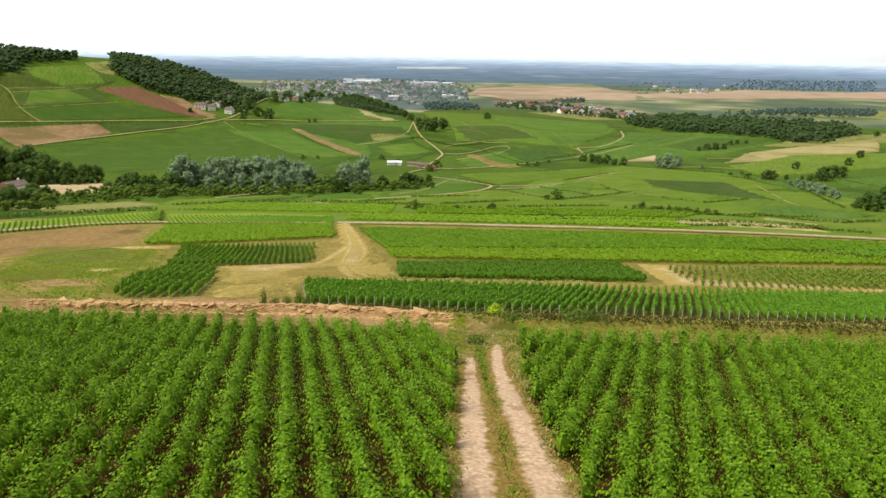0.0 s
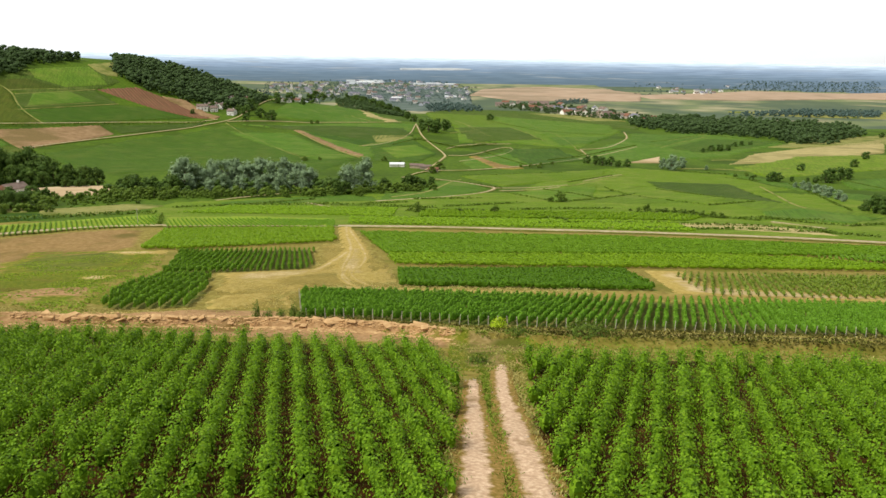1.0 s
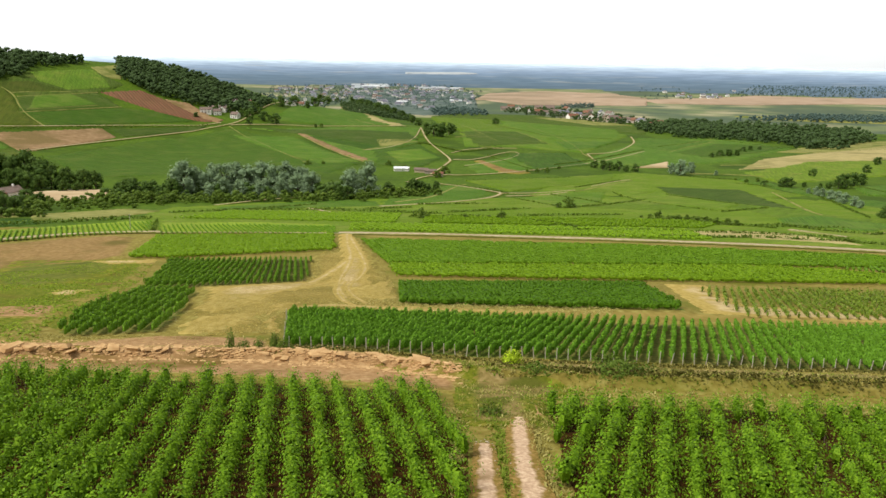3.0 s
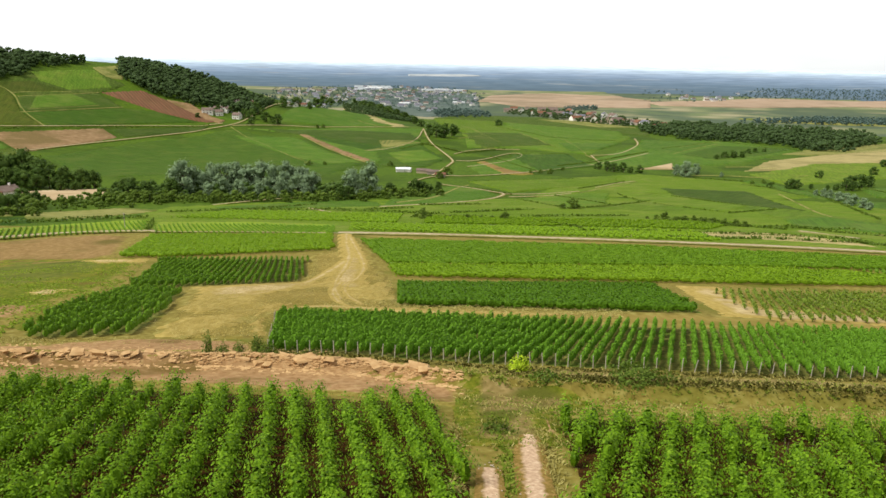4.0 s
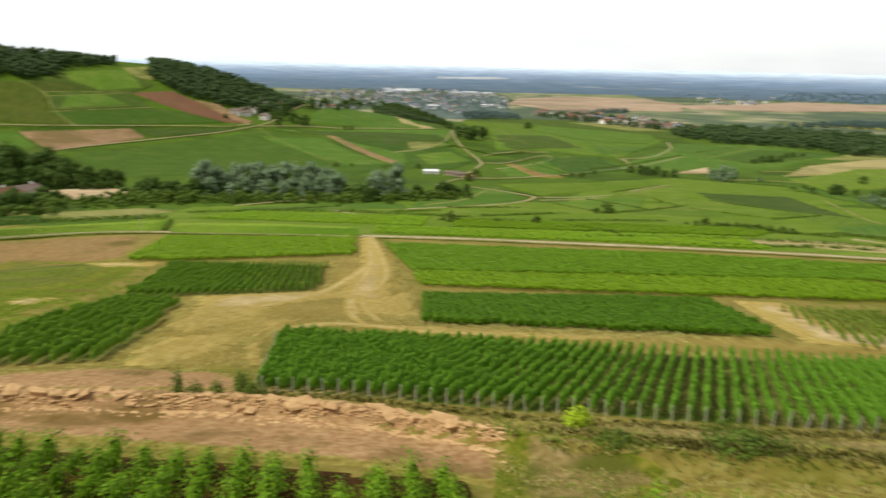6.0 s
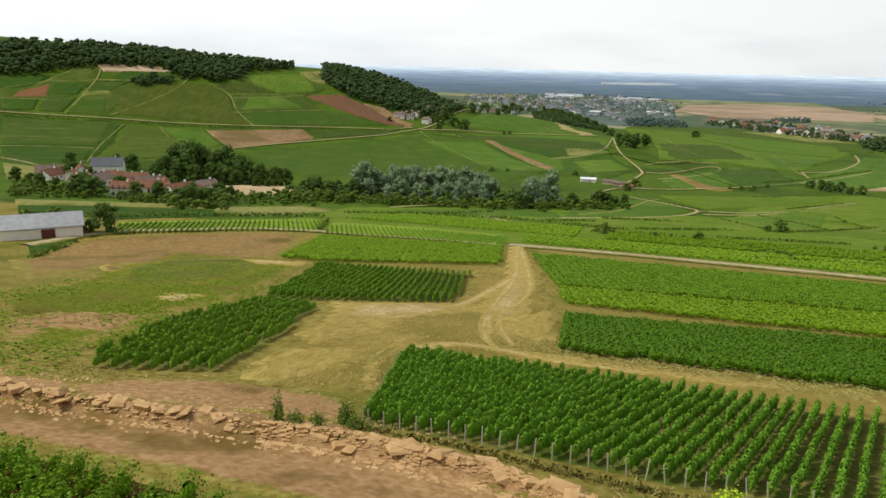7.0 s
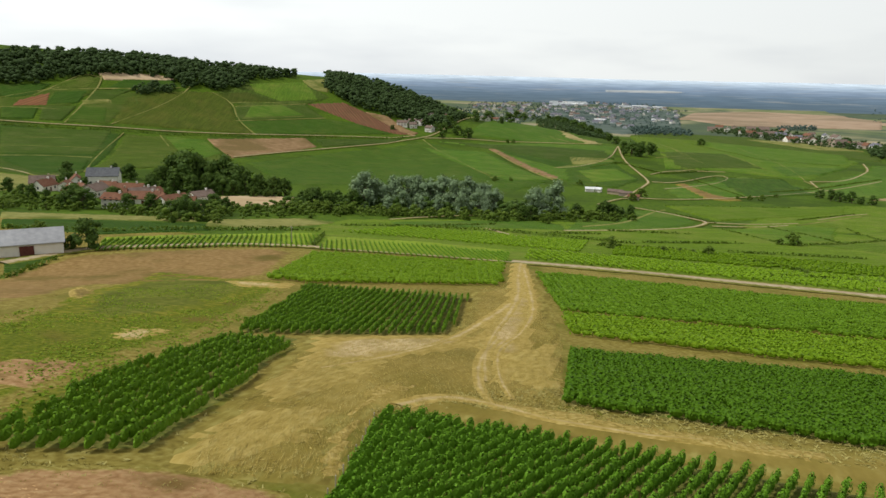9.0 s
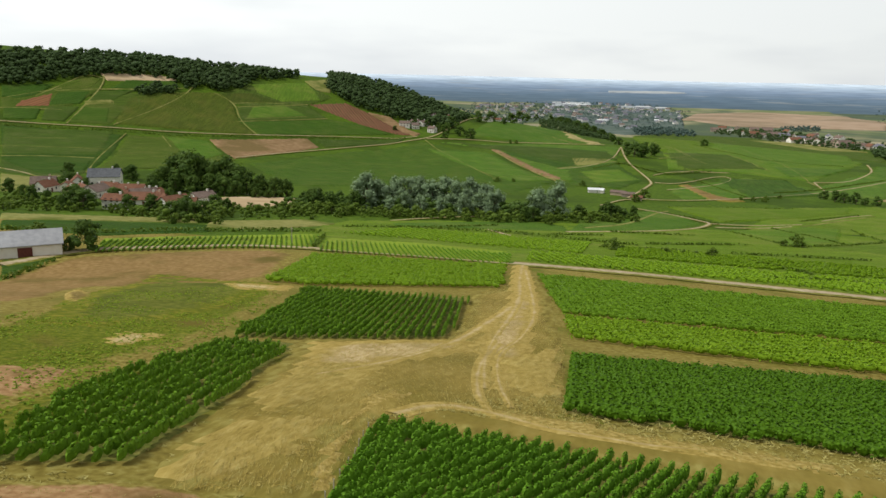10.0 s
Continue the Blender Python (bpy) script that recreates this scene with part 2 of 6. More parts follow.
VINE_E = vines_far("vines_hill", (0.0407, 0.08, 0.00708), (0.0768, 0.132, 0.0142), (0.126, 0.109, 0.0472))
ALLEY = earth("grassy_alley", (0.132, 0.198, 0.0144), (0.192, 0.27, 0.0216), (0.252, 0.318, 0.036), (0.204, 0.24, 0.036), 1.2, 0.08, (0.5, 0.7))
UNDER = earth("grassy_soil", (0.08, 0.0892, 0.0204), (0.145, 0.147, 0.0326), (0.237, 0.21, 0.0571), (0.112, 0.162, 0.0204), 2.2, 0.3)
# stubble of the plain, muted by haze put into its colour
TAN_HAZE = earth("hazed_stubble", (0.292, 0.204, 0.134), (0.34, 0.244, 0.168), (0.381, 0.281, 0.202), (0.307, 0.23, 0.148), 0.02, 0.004)
VINE_D = vines_far("vines_deep", (0.0297, 0.0773, 0.0064), (0.0571, 0.124, 0.0106), (0.107, 0.106, 0.0321))
# farthest strips, tinted towards the backdrop's painted haze
PALE_HAZE = earth("hazed_far_field", (0.30, 0.33, 0.36), (0.36, 0.38, 0.40), (0.42, 0.43, 0.44), (0.30, 0.33, 0.35), 0.01, 0.003)

# far country near the horizon: woods, pale fields, painted haze paler with every mile
BACKDROP, n_, l_, b_ = shader("hazed_distance", 1.0, 0.0)
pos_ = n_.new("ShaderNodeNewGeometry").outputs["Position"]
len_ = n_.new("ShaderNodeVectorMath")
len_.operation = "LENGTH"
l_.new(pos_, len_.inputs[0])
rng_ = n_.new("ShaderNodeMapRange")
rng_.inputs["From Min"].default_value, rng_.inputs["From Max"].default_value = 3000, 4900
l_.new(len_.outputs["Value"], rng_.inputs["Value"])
# distance haze put into the base colour, near tone to far
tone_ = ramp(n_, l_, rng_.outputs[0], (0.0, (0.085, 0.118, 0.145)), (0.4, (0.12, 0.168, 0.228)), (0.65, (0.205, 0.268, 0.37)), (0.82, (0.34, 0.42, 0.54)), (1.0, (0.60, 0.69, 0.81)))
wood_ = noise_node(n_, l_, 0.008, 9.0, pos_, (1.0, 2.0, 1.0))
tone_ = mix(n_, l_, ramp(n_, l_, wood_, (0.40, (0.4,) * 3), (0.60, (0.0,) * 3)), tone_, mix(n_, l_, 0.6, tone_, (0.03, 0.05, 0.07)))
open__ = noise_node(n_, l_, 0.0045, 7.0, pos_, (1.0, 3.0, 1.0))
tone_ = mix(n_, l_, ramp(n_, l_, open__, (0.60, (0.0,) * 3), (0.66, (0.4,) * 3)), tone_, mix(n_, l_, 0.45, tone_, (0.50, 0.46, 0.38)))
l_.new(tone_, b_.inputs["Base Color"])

LEAF_NEAR = leaves("vine_leaf_fresh", (0.045, 0.098, 0.004), (0.128, 0.24, 0.009), (0.195, 0.315, 0.018))
LEAF_MID = leaves("vine_leaf_deep", (0.106, 0.224, 0.0164), (0.134, 0.273, 0.0197), (0.166, 0.316, 0.0286))
LEAF_FULL = leaves("vine_leaf_full", (0.0594, 0.131, 0.00648), (0.0747, 0.158, 0.00778), (0.0944, 0.184, 0.0108))
LEAF_DARK = leaves("vine_leaf_dark", (0.1, 0.199, 0.0132), (0.127, 0.238, 0.015), (0.159, 0.28, 0.0216))
LEAF_BRIGHT = leaves("vine_leaf_bright", (0.122, 0.218, 0.00891), (0.164, 0.274, 0.0121), (0.207, 0.316, 0.0178))
LEAF_GREEN = leaves("vine_leaf_green", (0.102, 0.199, 0.0105), (0.13, 0.239, 0.013), (0.162, 0.275, 0.0194))
LEAF_DRY = leaves("vine_leaf_sparse", (0.085, 0.138, 0.01), (0.145, 0.207, 0.02), (0.221, 0.265, 0.05))
WEED_LEAF = leaves("weed_leaf", (0.084, 0.146, 0.00968), (0.16, 0.224, 0.0169), (0.253, 0.302, 0.0363), 0.8)
LEAF_OAK = leaves("tree_leaf_dark", (0.0461, 0.0856, 0.016), (0.0757, 0.128, 0.0249), (0.114, 0.174, 0.0365), through_light=0.28)
LEAF_SILVER = leaves("tree_leaf_silver", (0.159, 0.226, 0.121), (0.219, 0.301, 0.169), (0.293, 0.374, 0.224), through_light=0.28)
LEAF_BUSH = leaves("shrub_leaf", (0.0743, 0.119, 0.0178), (0.111, 0.171, 0.0252), (0.163, 0.223, 0.0371), through_light=0.28)
LEAF_YELLOW = leaves("broom_flower", (0.238, 0.356, 0.018), (0.399, 0.529, 0.027), (0.51, 0.621, 0.045))
BLADE_DRY = leaves("dry_blade", (0.224, 0.184, 0.051), (0.337, 0.29, 0.0918), (0.469, 0.418, 0.163), 0.8)
BLADE_GOLD = leaves("golden_blade", (0.213, 0.16, 0.0315), (0.336, 0.253, 0.063), (0.47, 0.374, 0.126), 0.8)
BLADE_GREEN = leaves("green_blade", (0.0874, 0.137, 0.0112), (0.152, 0.211, 0.0225), (0.272, 0.294, 0.0525), 0.8)
BARK = plain("bark", (0.10, 0.075, 0.05), (0.17, 0.13, 0.09), 6.0, 0.95)
POST = plain("weathered_post", (0.32, 0.28, 0.22), (0.48, 0.43, 0.36), 9.0)
ROCK = plain("limestone", (0.372, 0.215, 0.096), (0.559, 0.37, 0.184), 1.6, 0.9, 0.05)
PEBBLE = plain("pale_pebble", (0.345, 0.27, 0.21), (0.48, 0.405, 0.338), 3.0, 0.9, 0.02)
RENDER_WHITE = plain("white_render", (0.701, 0.655, 0.588), (0.836, 0.802, 0.746), 0.6, 0.9)
RENDER_OCHRE = plain("ochre_render", (0.42, 0.32, 0.22), (0.55, 0.44, 0.33), 0.6, 0.9)
STONE_WALL = plain("stone_wall", (0.33, 0.26, 0.21), (0.46, 0.38, 0.31), 1.4, 0.95)
TILE_RED = plain("red_tile", (0.147, 0.0644, 0.0408), (0.22, 0.114, 0.0744), 1.2, 0.85, 0.05)
TILE_BROWN = plain("brown_tile", (0.125, 0.09, 0.075), (0.225, 0.165, 0.14), 1.2, 0.85, 0.05)
SLATE = plain("slate", (0.08, 0.084, 0.096), (0.144, 0.148, 0.16), 1.2, 0.6, 0.03)
SHEET = plain("fibre_cement_sheet", (0.27, 0.27, 0.29), (0.38, 0.38, 0.40), 0.8, 0.7, 0.03)
DOOR_RED = plain("dark_red_door", (0.10, 0.035, 0.03), (0.15, 0.055, 0.045), 2.0, 0.7)
GLASS = plain("window_dark", (0.03, 0.035, 0.04), (0.06, 0.065, 0.07), 1.0, 0.15, 0.0)
# town walls, greyed blue with painted haze
WALL_HAZE = plain("hazed_render", (0.4, 0.42, 0.462), (0.56, 0.581, 0.622), 0.3, 0.9)
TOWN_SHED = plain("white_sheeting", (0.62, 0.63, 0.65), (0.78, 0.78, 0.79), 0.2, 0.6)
# town roofs, blue-grey from the same painted haze
ROOF_HAZE = plain("hazed_roof", (0.13, 0.13, 0.16), (0.20, 0.19, 0.22), 0.3, 0.9)
LEAF_HILL = leaves("hill_wood_leaf", (0.054, 0.089, 0.0297), (0.064, 0.104, 0.0341), (0.078, 0.121, 0.0418), through_light=0.28)
# foliage of the plain, bluish from haze put into the leaf colour
LEAF_HAZE = leaves("hazed_wood_leaf", (0.0567, 0.095, 0.085), (0.0907, 0.138, 0.123), (0.121, 0.179, 0.151), through_light=0.28)

# a slope that falls away from the camera into a valley and out to a plain
SLOPE_Y = np.array([-400, -100, 0, 60, 100, 130, 160, 210, 290, 350, 420, 500, 700, 1000, 1400, 2200, 3000, 6000.0])
SLOPE_Z = np.array([80, 20.5, -0.3, -12.9, -21.1, -27.9, -33.4, -40.6, -51.4, -58.4, -66, -72, -85, -98, -107, -112, -113, -113.0])
# the crest of the wooded hill across the valley, and how far it stands above that slope
CREST_X = np.array([-1500, -950, -700, -470, -290, -130, 0.0])
CREST_Y = np.array([500, 640, 830, 1090, 1050, 960, 930.0])
CREST_H = np.array([131, 125, 111, 94, 44, 24, 8.0])
# foot of the low bank that crosses the slope below the vines
BANK_X = np.array([-60, -29, -21, -13, -5.6, -0.3, 3.2, 10, 60.0])
BANK_Y = np.array([62.5, 63.6, 64.2, 65.0, 64.2, 62.0, 60.4, 59.9, 60.0])


def height(x, y):
    x, y = np.broadcast_arrays(np.asarray(x, float), np.asarray(y, float))
    w = np.clip(np.abs(y) * 0.05, 3, 120)
    z = (np.interp(y - w, SLOPE_Y, SLOPE_Z) + 2 * np.interp(y, SLOPE_Y, SLOPE_Z) + np.interp(y + w, SLOPE_Y, SLOPE_Z)) / 4
    z = z - 0.026 * np.clip(x, -60, 60) * np.clip(1 - y / 110, 0, 1)
    z = z - 4.5 * np.clip((-x - 70) / 50, 0, 1) * np.exp(-(((y - 150) / 38) ** 2))
    hill = np.zeros(x.shape)
    for i in range(len(CREST_X) - 1):
        ax, ay, bx, by = CREST_X[i], CREST_Y[i], CREST_X[i + 1], CREST_Y[i + 1]
        s = np.clip(((x - ax) * (bx - ax) + (y - ay) * (by - ay)) / ((bx - ax) ** 2 + (by - ay) ** 2), 0, 1)
        d = np.hypot(x - ax - s * (bx - ax), y - ay - s * (by - ay))
        hill = np.maximum(hill, (CREST_H[i] + s * (CREST_H[i + 1] - CREST_H[i])) * np.exp(-((d / 245) ** 2)))
    far = np.clip((np.hypot(x, y) - 3000) / 2000, 0, 1) ** 1.3
    b = y - np.interp(x, BANK_X, BANK_Y)
    step = 0.75 * np.clip(b / 0.7 + 0.5, 0, 1) * np.exp(-np.clip(b, 0, None) / 4.0) - 0.25 * np.exp(-((b + 2.2) / 1.8) ** 2)
    uneven = 0.035 * np.clip(1 - y / 260, 0, 1) * (np.sin(0.83 * x + 0.31 * y) + np.sin(0.27 * x - 0.71 * y + 1.3) + np.sin(0.52 * x + 0.94 * y + 4.0))
    return z + hill + 104 * far + step + uneven


def ground_z(x, y):
    return float(height(x, y))


# ---- mesh helpers
def mesh_object(name, verts, faces, material, uv=None, smooth=False):
    """A mesh from an array of points and an array of triangles or quads."""
    verts, faces = np.asarray(verts, np.float32), np.asarray(faces, np.int32)
    me = bpy.data.meshes.new(name)
    k = faces.shape[1]
    me.vertices.add(len(verts))
    me.vertices.foreach_set("co", verts.ravel())
    me.loops.add(faces.size)
    me.loops.foreach_set("vertex_index", faces.ravel())
    me.polygons.add(len(faces))
    me.polygons.foreach_set("loop_start", np.arange(0, faces.size, k, dtype=np.int32))
    me.polygons.foreach_set("use_smooth", np.full(len(faces), smooth))
    if uv is not None:
        lay = me.uv_layers.new(name="UVMap")
        lay.data.foreach_set("uv", np.asarray(uv, np.float32)[faces.ravel()].ravel())
    me.update(calc_edges=True)
    me.materials.append(material)
    return new(name, me)


def part(name, bm, material, parent, label=""):
    """Links a bmesh as one mesh object under a thing or a part."""
    me = bpy.data.meshes.new(name)
    bm.to_mesh(me)
    bm.free()
    me.materials.append(material)
    ob = new(name, me)
    ob.parent = parent
    return tagged(ob, label)


def thing(name, x, y, z=None, yaw=0.0, label="", category="", group=""):
    ob = new(name)
    ob.empty_display_size = 0.3
    ob.matrix_world = pose(x, y, ground_z(x, y) if z is None else z, 0, 0, yaw)
    return tagged(ob, label, category, group)


def spaced(a, b, near, grow, centre=0.0):
    """Grid lines from a to b, near apart about the centre and wider with distance."""
    out, v = [centre], centre
    while v < b:
        v += near + grow * max(0.0, abs(v - centre) - 60)
        out.append(v)
    v = centre
    while v > a:
        v -= near + grow * max(0.0, abs(v - centre) - 60)
        out.insert(0, v)
    return np.array(out)


# ---- ground: one sheet out to the horizon
gx = spaced(-4700, 4700, 1.4, 0.034)
gy = np.concatenate([spaced(-420, 54, 1.5, 0.05, 54.0)[:-1], np.arange(54, 72, 0.45), spaced(72, 4900, 1.6, 0.027, 72.0)])
gy = np.unique(gy.round(3))
GX, GY = np.meshgrid(gx, gy)
GZ = height(GX, GY)
nx, ny = len(gx), len(gy)
idx = np.arange(nx * ny).reshape(ny, nx)
quads = np.stack([idx[:-1, :-1], idx[:-1, 1:], idx[1:, 1:], idx[1:, :-1]], -1).reshape(-1, 4)
near_by = (np.hypot(GX, GY) < 3150)[:-1, :-1].ravel()
ground = mesh_object("ground", np.stack([GX, GY, GZ], -1).reshape(-1, 3), quads[near_by], DRY, smooth=True)
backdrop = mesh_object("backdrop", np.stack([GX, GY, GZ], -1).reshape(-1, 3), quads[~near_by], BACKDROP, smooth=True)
tagged(backdrop, "distant plain of woods and pale fields, blue with painted haze", "distance", kind="structure")
for m in (GREEN, PLAIN):
    ground.data.materials.append(m)
cx, cy = (GX[:-1, :-1] + GX[1:, 1:]) / 2, (GY[:-1, :-1] + GY[1:, 1:]) / 2
cr = np.hypot(cx, cy)
which = np.where(cy < 228, 0, np.where(cr < 1500, 1, 2))
ground.data.polygons.foreach_set("material_index", which.ravel()[near_by].astype(np.int32))
tagged(ground, "dry grass slope falling to green valley and plain", "ground", kind="structure")


# ---- fields and roads laid on the ground
def lift(x, y):
    return 0.045 + 0.0009 * np.maximum(0, np.hypot(x, y) - 60)


def field(name, corners, material, row_angle=0.0, label="", extra=0.0, category="field", fray=4.0, step=None):
    """A field's surface inside its corners, lying on the ground; row_angle turns its rows to the right of north."""
    c = np.array(corners, float)
    size = max(np.ptp(c[:, 0]), np.ptp(c[:, 1]))
    step = step or max(1.6, min(7.0, size / 45))
    pts, k = [], len(c)
    for a, b in zip(c, np.roll(c, -1, 0)):
        m = max(1, int(np.hypot(*(b - a)) / step))
        pts += [a + (b - a) * i / m for i in range(m)]
    n_edge = len(pts)
    inner = [(x, y) for x in np.arange(c[:, 0].min() + step * 0.37, c[:, 0].max(), step) for y in np.arange(c[:, 1].min() + step * 0.41, c[:, 1].max(), step)]
    ring = [Vector(p) for p in pts]
    ed = [(i, (i + 1) % n_edge) for i in range(n_edge)]
    v, _, f, *_ = geometry.delaunay_2d_cdt(ring + [Vector(p) for p in inner], ed, [list(range(n_edge))], 1, 1e-4)
    xy = np.array([(p.x, p.y) for p in v])
    f = np.array([t for t in f if len(t) == 3])
    edge = np.full(len(xy), 1e9)
    for p, q in zip(c, np.roll(c, -1, 0)):
        s = np.clip(((xy - p) @ (q - p)) / ((q - p) @ (q - p) + 1e-9), 0, 1)
        edge = np.minimum(edge, np.linalg.norm(xy - p - s[:, None] * (q - p), axis=1))
    z = height(xy[:, 0], xy[:, 1]) + (lift(xy[:, 0], xy[:, 1]) + extra * 0.5) * np.where(edge < 0.02, -0.5, 1.0)
    a = radians(row_angle)
    uv = np.stack([xy[:, 0] * math.cos(a) - xy[:, 1] * math.sin(a), xy[:, 0] * math.sin(a) + xy[:, 1] * math.cos(a)], -1)
    ob = mesh_object(name, np.column_stack([xy, z]), f, material, uv, True)
    at = ob.data.attributes.new("rim", "FLOAT", "POINT")
    at.data.foreach_set("value", np.clip(edge / fray, 0, 1).astype(np.float32))
    return tagged(ob, label, category, kind="structure")


def road(points, width, material=None, label="pale dirt farm road between the vineyards", extra=0.03, name="road", taper=1.0, worn=1.25):
    """A strip along a smoothed line of points."""
    p = np.array(points, float)
    for _ in range(2):
        q = [p[0]]
        for a, b in zip(p[:-1], p[1:]):
            q += [a * 0.75 + b * 0.25, a * 0.25 + b * 0.75]
        p = np.array(q + [p[-1]])
    out = [p[0]]
    for a, b in zip(p[:-1], p[1:]):
        m = max(1, int(np.hypot(*(b - a)) / max(2.0, width)))
        out += [a + (b - a) * i / m for i in range(1, m + 1)]
    p = np.array(out)
    d = np.gradient(p, axis=0)
    d /= np.linalg.norm(d, axis=1)[:, None] + 1e-9
    s = np.stack([-d[:, 1], d[:, 0]], -1)
    wob = np.array([1 + 0.25 * noise.noise((i * 0.21, p[i, 0] * 0.1, 0)) for i in range(len(p))])[:, None]
    wob = wob * np.linspace(1.0, taper, len(p))[:, None]
    wide = width * (0.62 - 0.35 * np.clip(np.hypot(*p.T)[:, None] / 250 - 1, 0, 1))
    cols = [p + s * wide * k * wob for k in (-1, 0, 1)]
    xy = np.stack(cols, 1).reshape(-1, 2)
    z = height(xy[:, 0], xy[:, 1]) + (1.25 * lift(xy[:, 0], xy[:, 1]) + extra + 0.22 * np.clip(np.hypot(xy[:, 0], xy[:, 1]) / 300 - 0.5, 0, 1)) * np.tile([0.55, 1.0, 0.55], len(p))
    i = np.arange(len(p) - 1)[:, None] * 3
    f = np.concatenate([i + np.array([[0, 3, 4, 1]]), i + np.array([[1, 4, 5, 2]])])[:, ::-1]
    ob = mesh_object(name, np.column_stack([xy, z]), f, material or ROAD, None, True)
    at = ob.data.attributes.new("rim", "FLOAT", "POINT")
    at.data.foreach_set("value", np.tile(np.array([0.1, worn, 0.1], np.float32), len(p)))
    return tagged(ob, label, "road", kind="structure")


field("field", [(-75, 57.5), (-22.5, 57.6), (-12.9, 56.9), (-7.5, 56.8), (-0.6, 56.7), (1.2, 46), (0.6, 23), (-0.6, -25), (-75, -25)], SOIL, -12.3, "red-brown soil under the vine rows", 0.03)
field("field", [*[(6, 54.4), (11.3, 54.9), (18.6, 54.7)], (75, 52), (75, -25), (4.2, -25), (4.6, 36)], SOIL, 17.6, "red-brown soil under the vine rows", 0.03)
field("field", [(-13.6, 68.0), (-18, 88.6), (-14.6, 89.1), (25, 87.8), (48, 85.8), (90, 81), (84, 65), (36.4, 65.8)], UNDER, 17.3, "dark grassy soil under the staked vine rows")
# lane below the vines, the bank's bare earth and the terrace behind it
field("field", [(-75, 57.7), (-34, 57.7), (-19, 58.4), (-5, 57.3), (1, 55.8), (1.5, 60.5), (-1, 63.2), (-6, 66.2), (-13, 67.6), (-21, 67.6), (-30, 67.2), (-75, 66.8)], BARE, 0, "bare trampled pale earth below the rubble bank", 0.03, fray=1.3, step=0.55)
field("field", [(-30.2, 63.8), (-30, 70.1), (-23.5, 73.5), (-16.6, 73.1), (-14.7, 71.1), (-13.8, 67.7), (-15.5, 66.7), (-18, 66.9), (-21.7, 65.7), (-27, 64)], BARE, 0, "bare pale earth above the rubble bank", 0.05, fray=1.2, step=0.7)
field("field", [(-34.3, 227.6), (-30, 228.4), (-18.3, 185), (-9.6, 132.3), (-6.8, 108.8), (-6.2, 98.4), (29.7, 98.6), (38, 96), (62, 93), (60, 86.5), (25, 88.2), (-5.4, 88.9), (-17.4, 89.6), (-18.4, 86), (-16.2, 79.9), (-15.4, 74.8), (-23.3, 72.1), (-25.5, 76.1), (-30.5, 91.9), (-36.1, 113.2), (-37.3, 117.6), (-23.6, 130.4), (-31.6, 173.5), (-26.9, 185.2)], GOLD, 0, "golden dry grass of the clearing", 0.0, fray=3.0, step=1.5)
field("field", [(-34.6, 230.1), (-31.2, 233), (-23.3, 199.3), (-17.3, 167.6), (-14.3, 142.8), (-11.6, 122.2), (-11, 104.5), (-13.6, 102.5), (-16.3, 114.3), (-21.2, 126.6), (-22.6, 141.7), (-24.2, 166), (-28.1, 190.6)], STRAW, 0, "trampled straw-coloured path through the clearing", 0.05, fray=4.5, step=1.5)
field("field", [(-36.4, 115.7), (-29.3, 125), (-20.4, 132.3), (-18.3, 123.1), (-21.6, 113.8), (-25.4, 104.8), (-27.5, 97.5), (-30.1, 98.5)], STRAW, 0, "trampled straw-coloured grass beside the vines", 0.05, fray=4.5, step=1.5)
for line, wide in (([(-30.9, 225.1), (-26.8, 196.5), (-23, 177.5), (-20.7, 155.5), (-19.1, 133.9), (-16.7, 117.8), (-13.5, 103.9)], 2.4), ([(-28.8, 216.8), (-21.8, 182.3), (-17.2, 158.3), (-15.7, 136.9), (-16.3, 124.7), (-14.6, 114.1), (-12.3, 104.8), (-10.1, 98.4)], 1.8), ([(-22.3, 164), (-22.4, 144.6), (-22.6, 126.4), (-24.4, 111.2), (-27.7, 100)], 2.2), ([(-17.8, 130.6), (-16.5, 114), (-13.6, 101.2), (-11.1, 95.7)], 1.6), ([(-17.4, 91.7), (-15.5, 97), (-10.7, 95.9), (-7, 94), (-1.5, 93.6), (4.2, 94.6)], 2.0)):
    road(line, wide, RUT, "wheel mark of flattened straw in the clearing", 0.07, taper=0.3, worn=0.85)
for patch in ([(-29.3, 90.8), (-30.9, 102), (-27.3, 109.2), (-22.9, 107), (-22.4, 97.4), (-24.2, 90.9), (-24.4, 85.7)], [(-25.8, 77.5), (-26.3, 85.3), (-22.8, 88.2), (-20.3, 88.3), (-19.3, 81.2), (-20.7, 76.3), (-23.4, 72.2)], [(-15.4, 118.8), (-10.7, 135.7), (-6.7, 106.2), (-8.1, 101.6), (-11.6, 105.4)]):
    field("field", patch, MOWN, 0, "greener rough grass in the clearing", 0.12, fray=7.0, step=1.5)
field("field", [(-21.4, 95), (-20.4, 98.8), (-17.8, 98.4), (-18.8, 94.5), (-19.2, 89.8), (-17.3, 82.6), (-15.4, 76.7), (-16.5, 75.2), (-18.7, 81.6)], RUSSET, 0, "brown matted grass at the corner of the vines", 0.12, fray=4.0, step=1.2)
field("field", [(-18.4, 94.5), (-12, 97.9), (-5.8, 97.4), (2.4, 96.3), (13.2, 95.8), (12.5, 93.1), (2.3, 93.1), (-5.3, 92.8), (-13.2, 95.1)], RUSSET, 0, "brown matted grass between the vineyards", 0.10, fray=3.5, step=1.2)
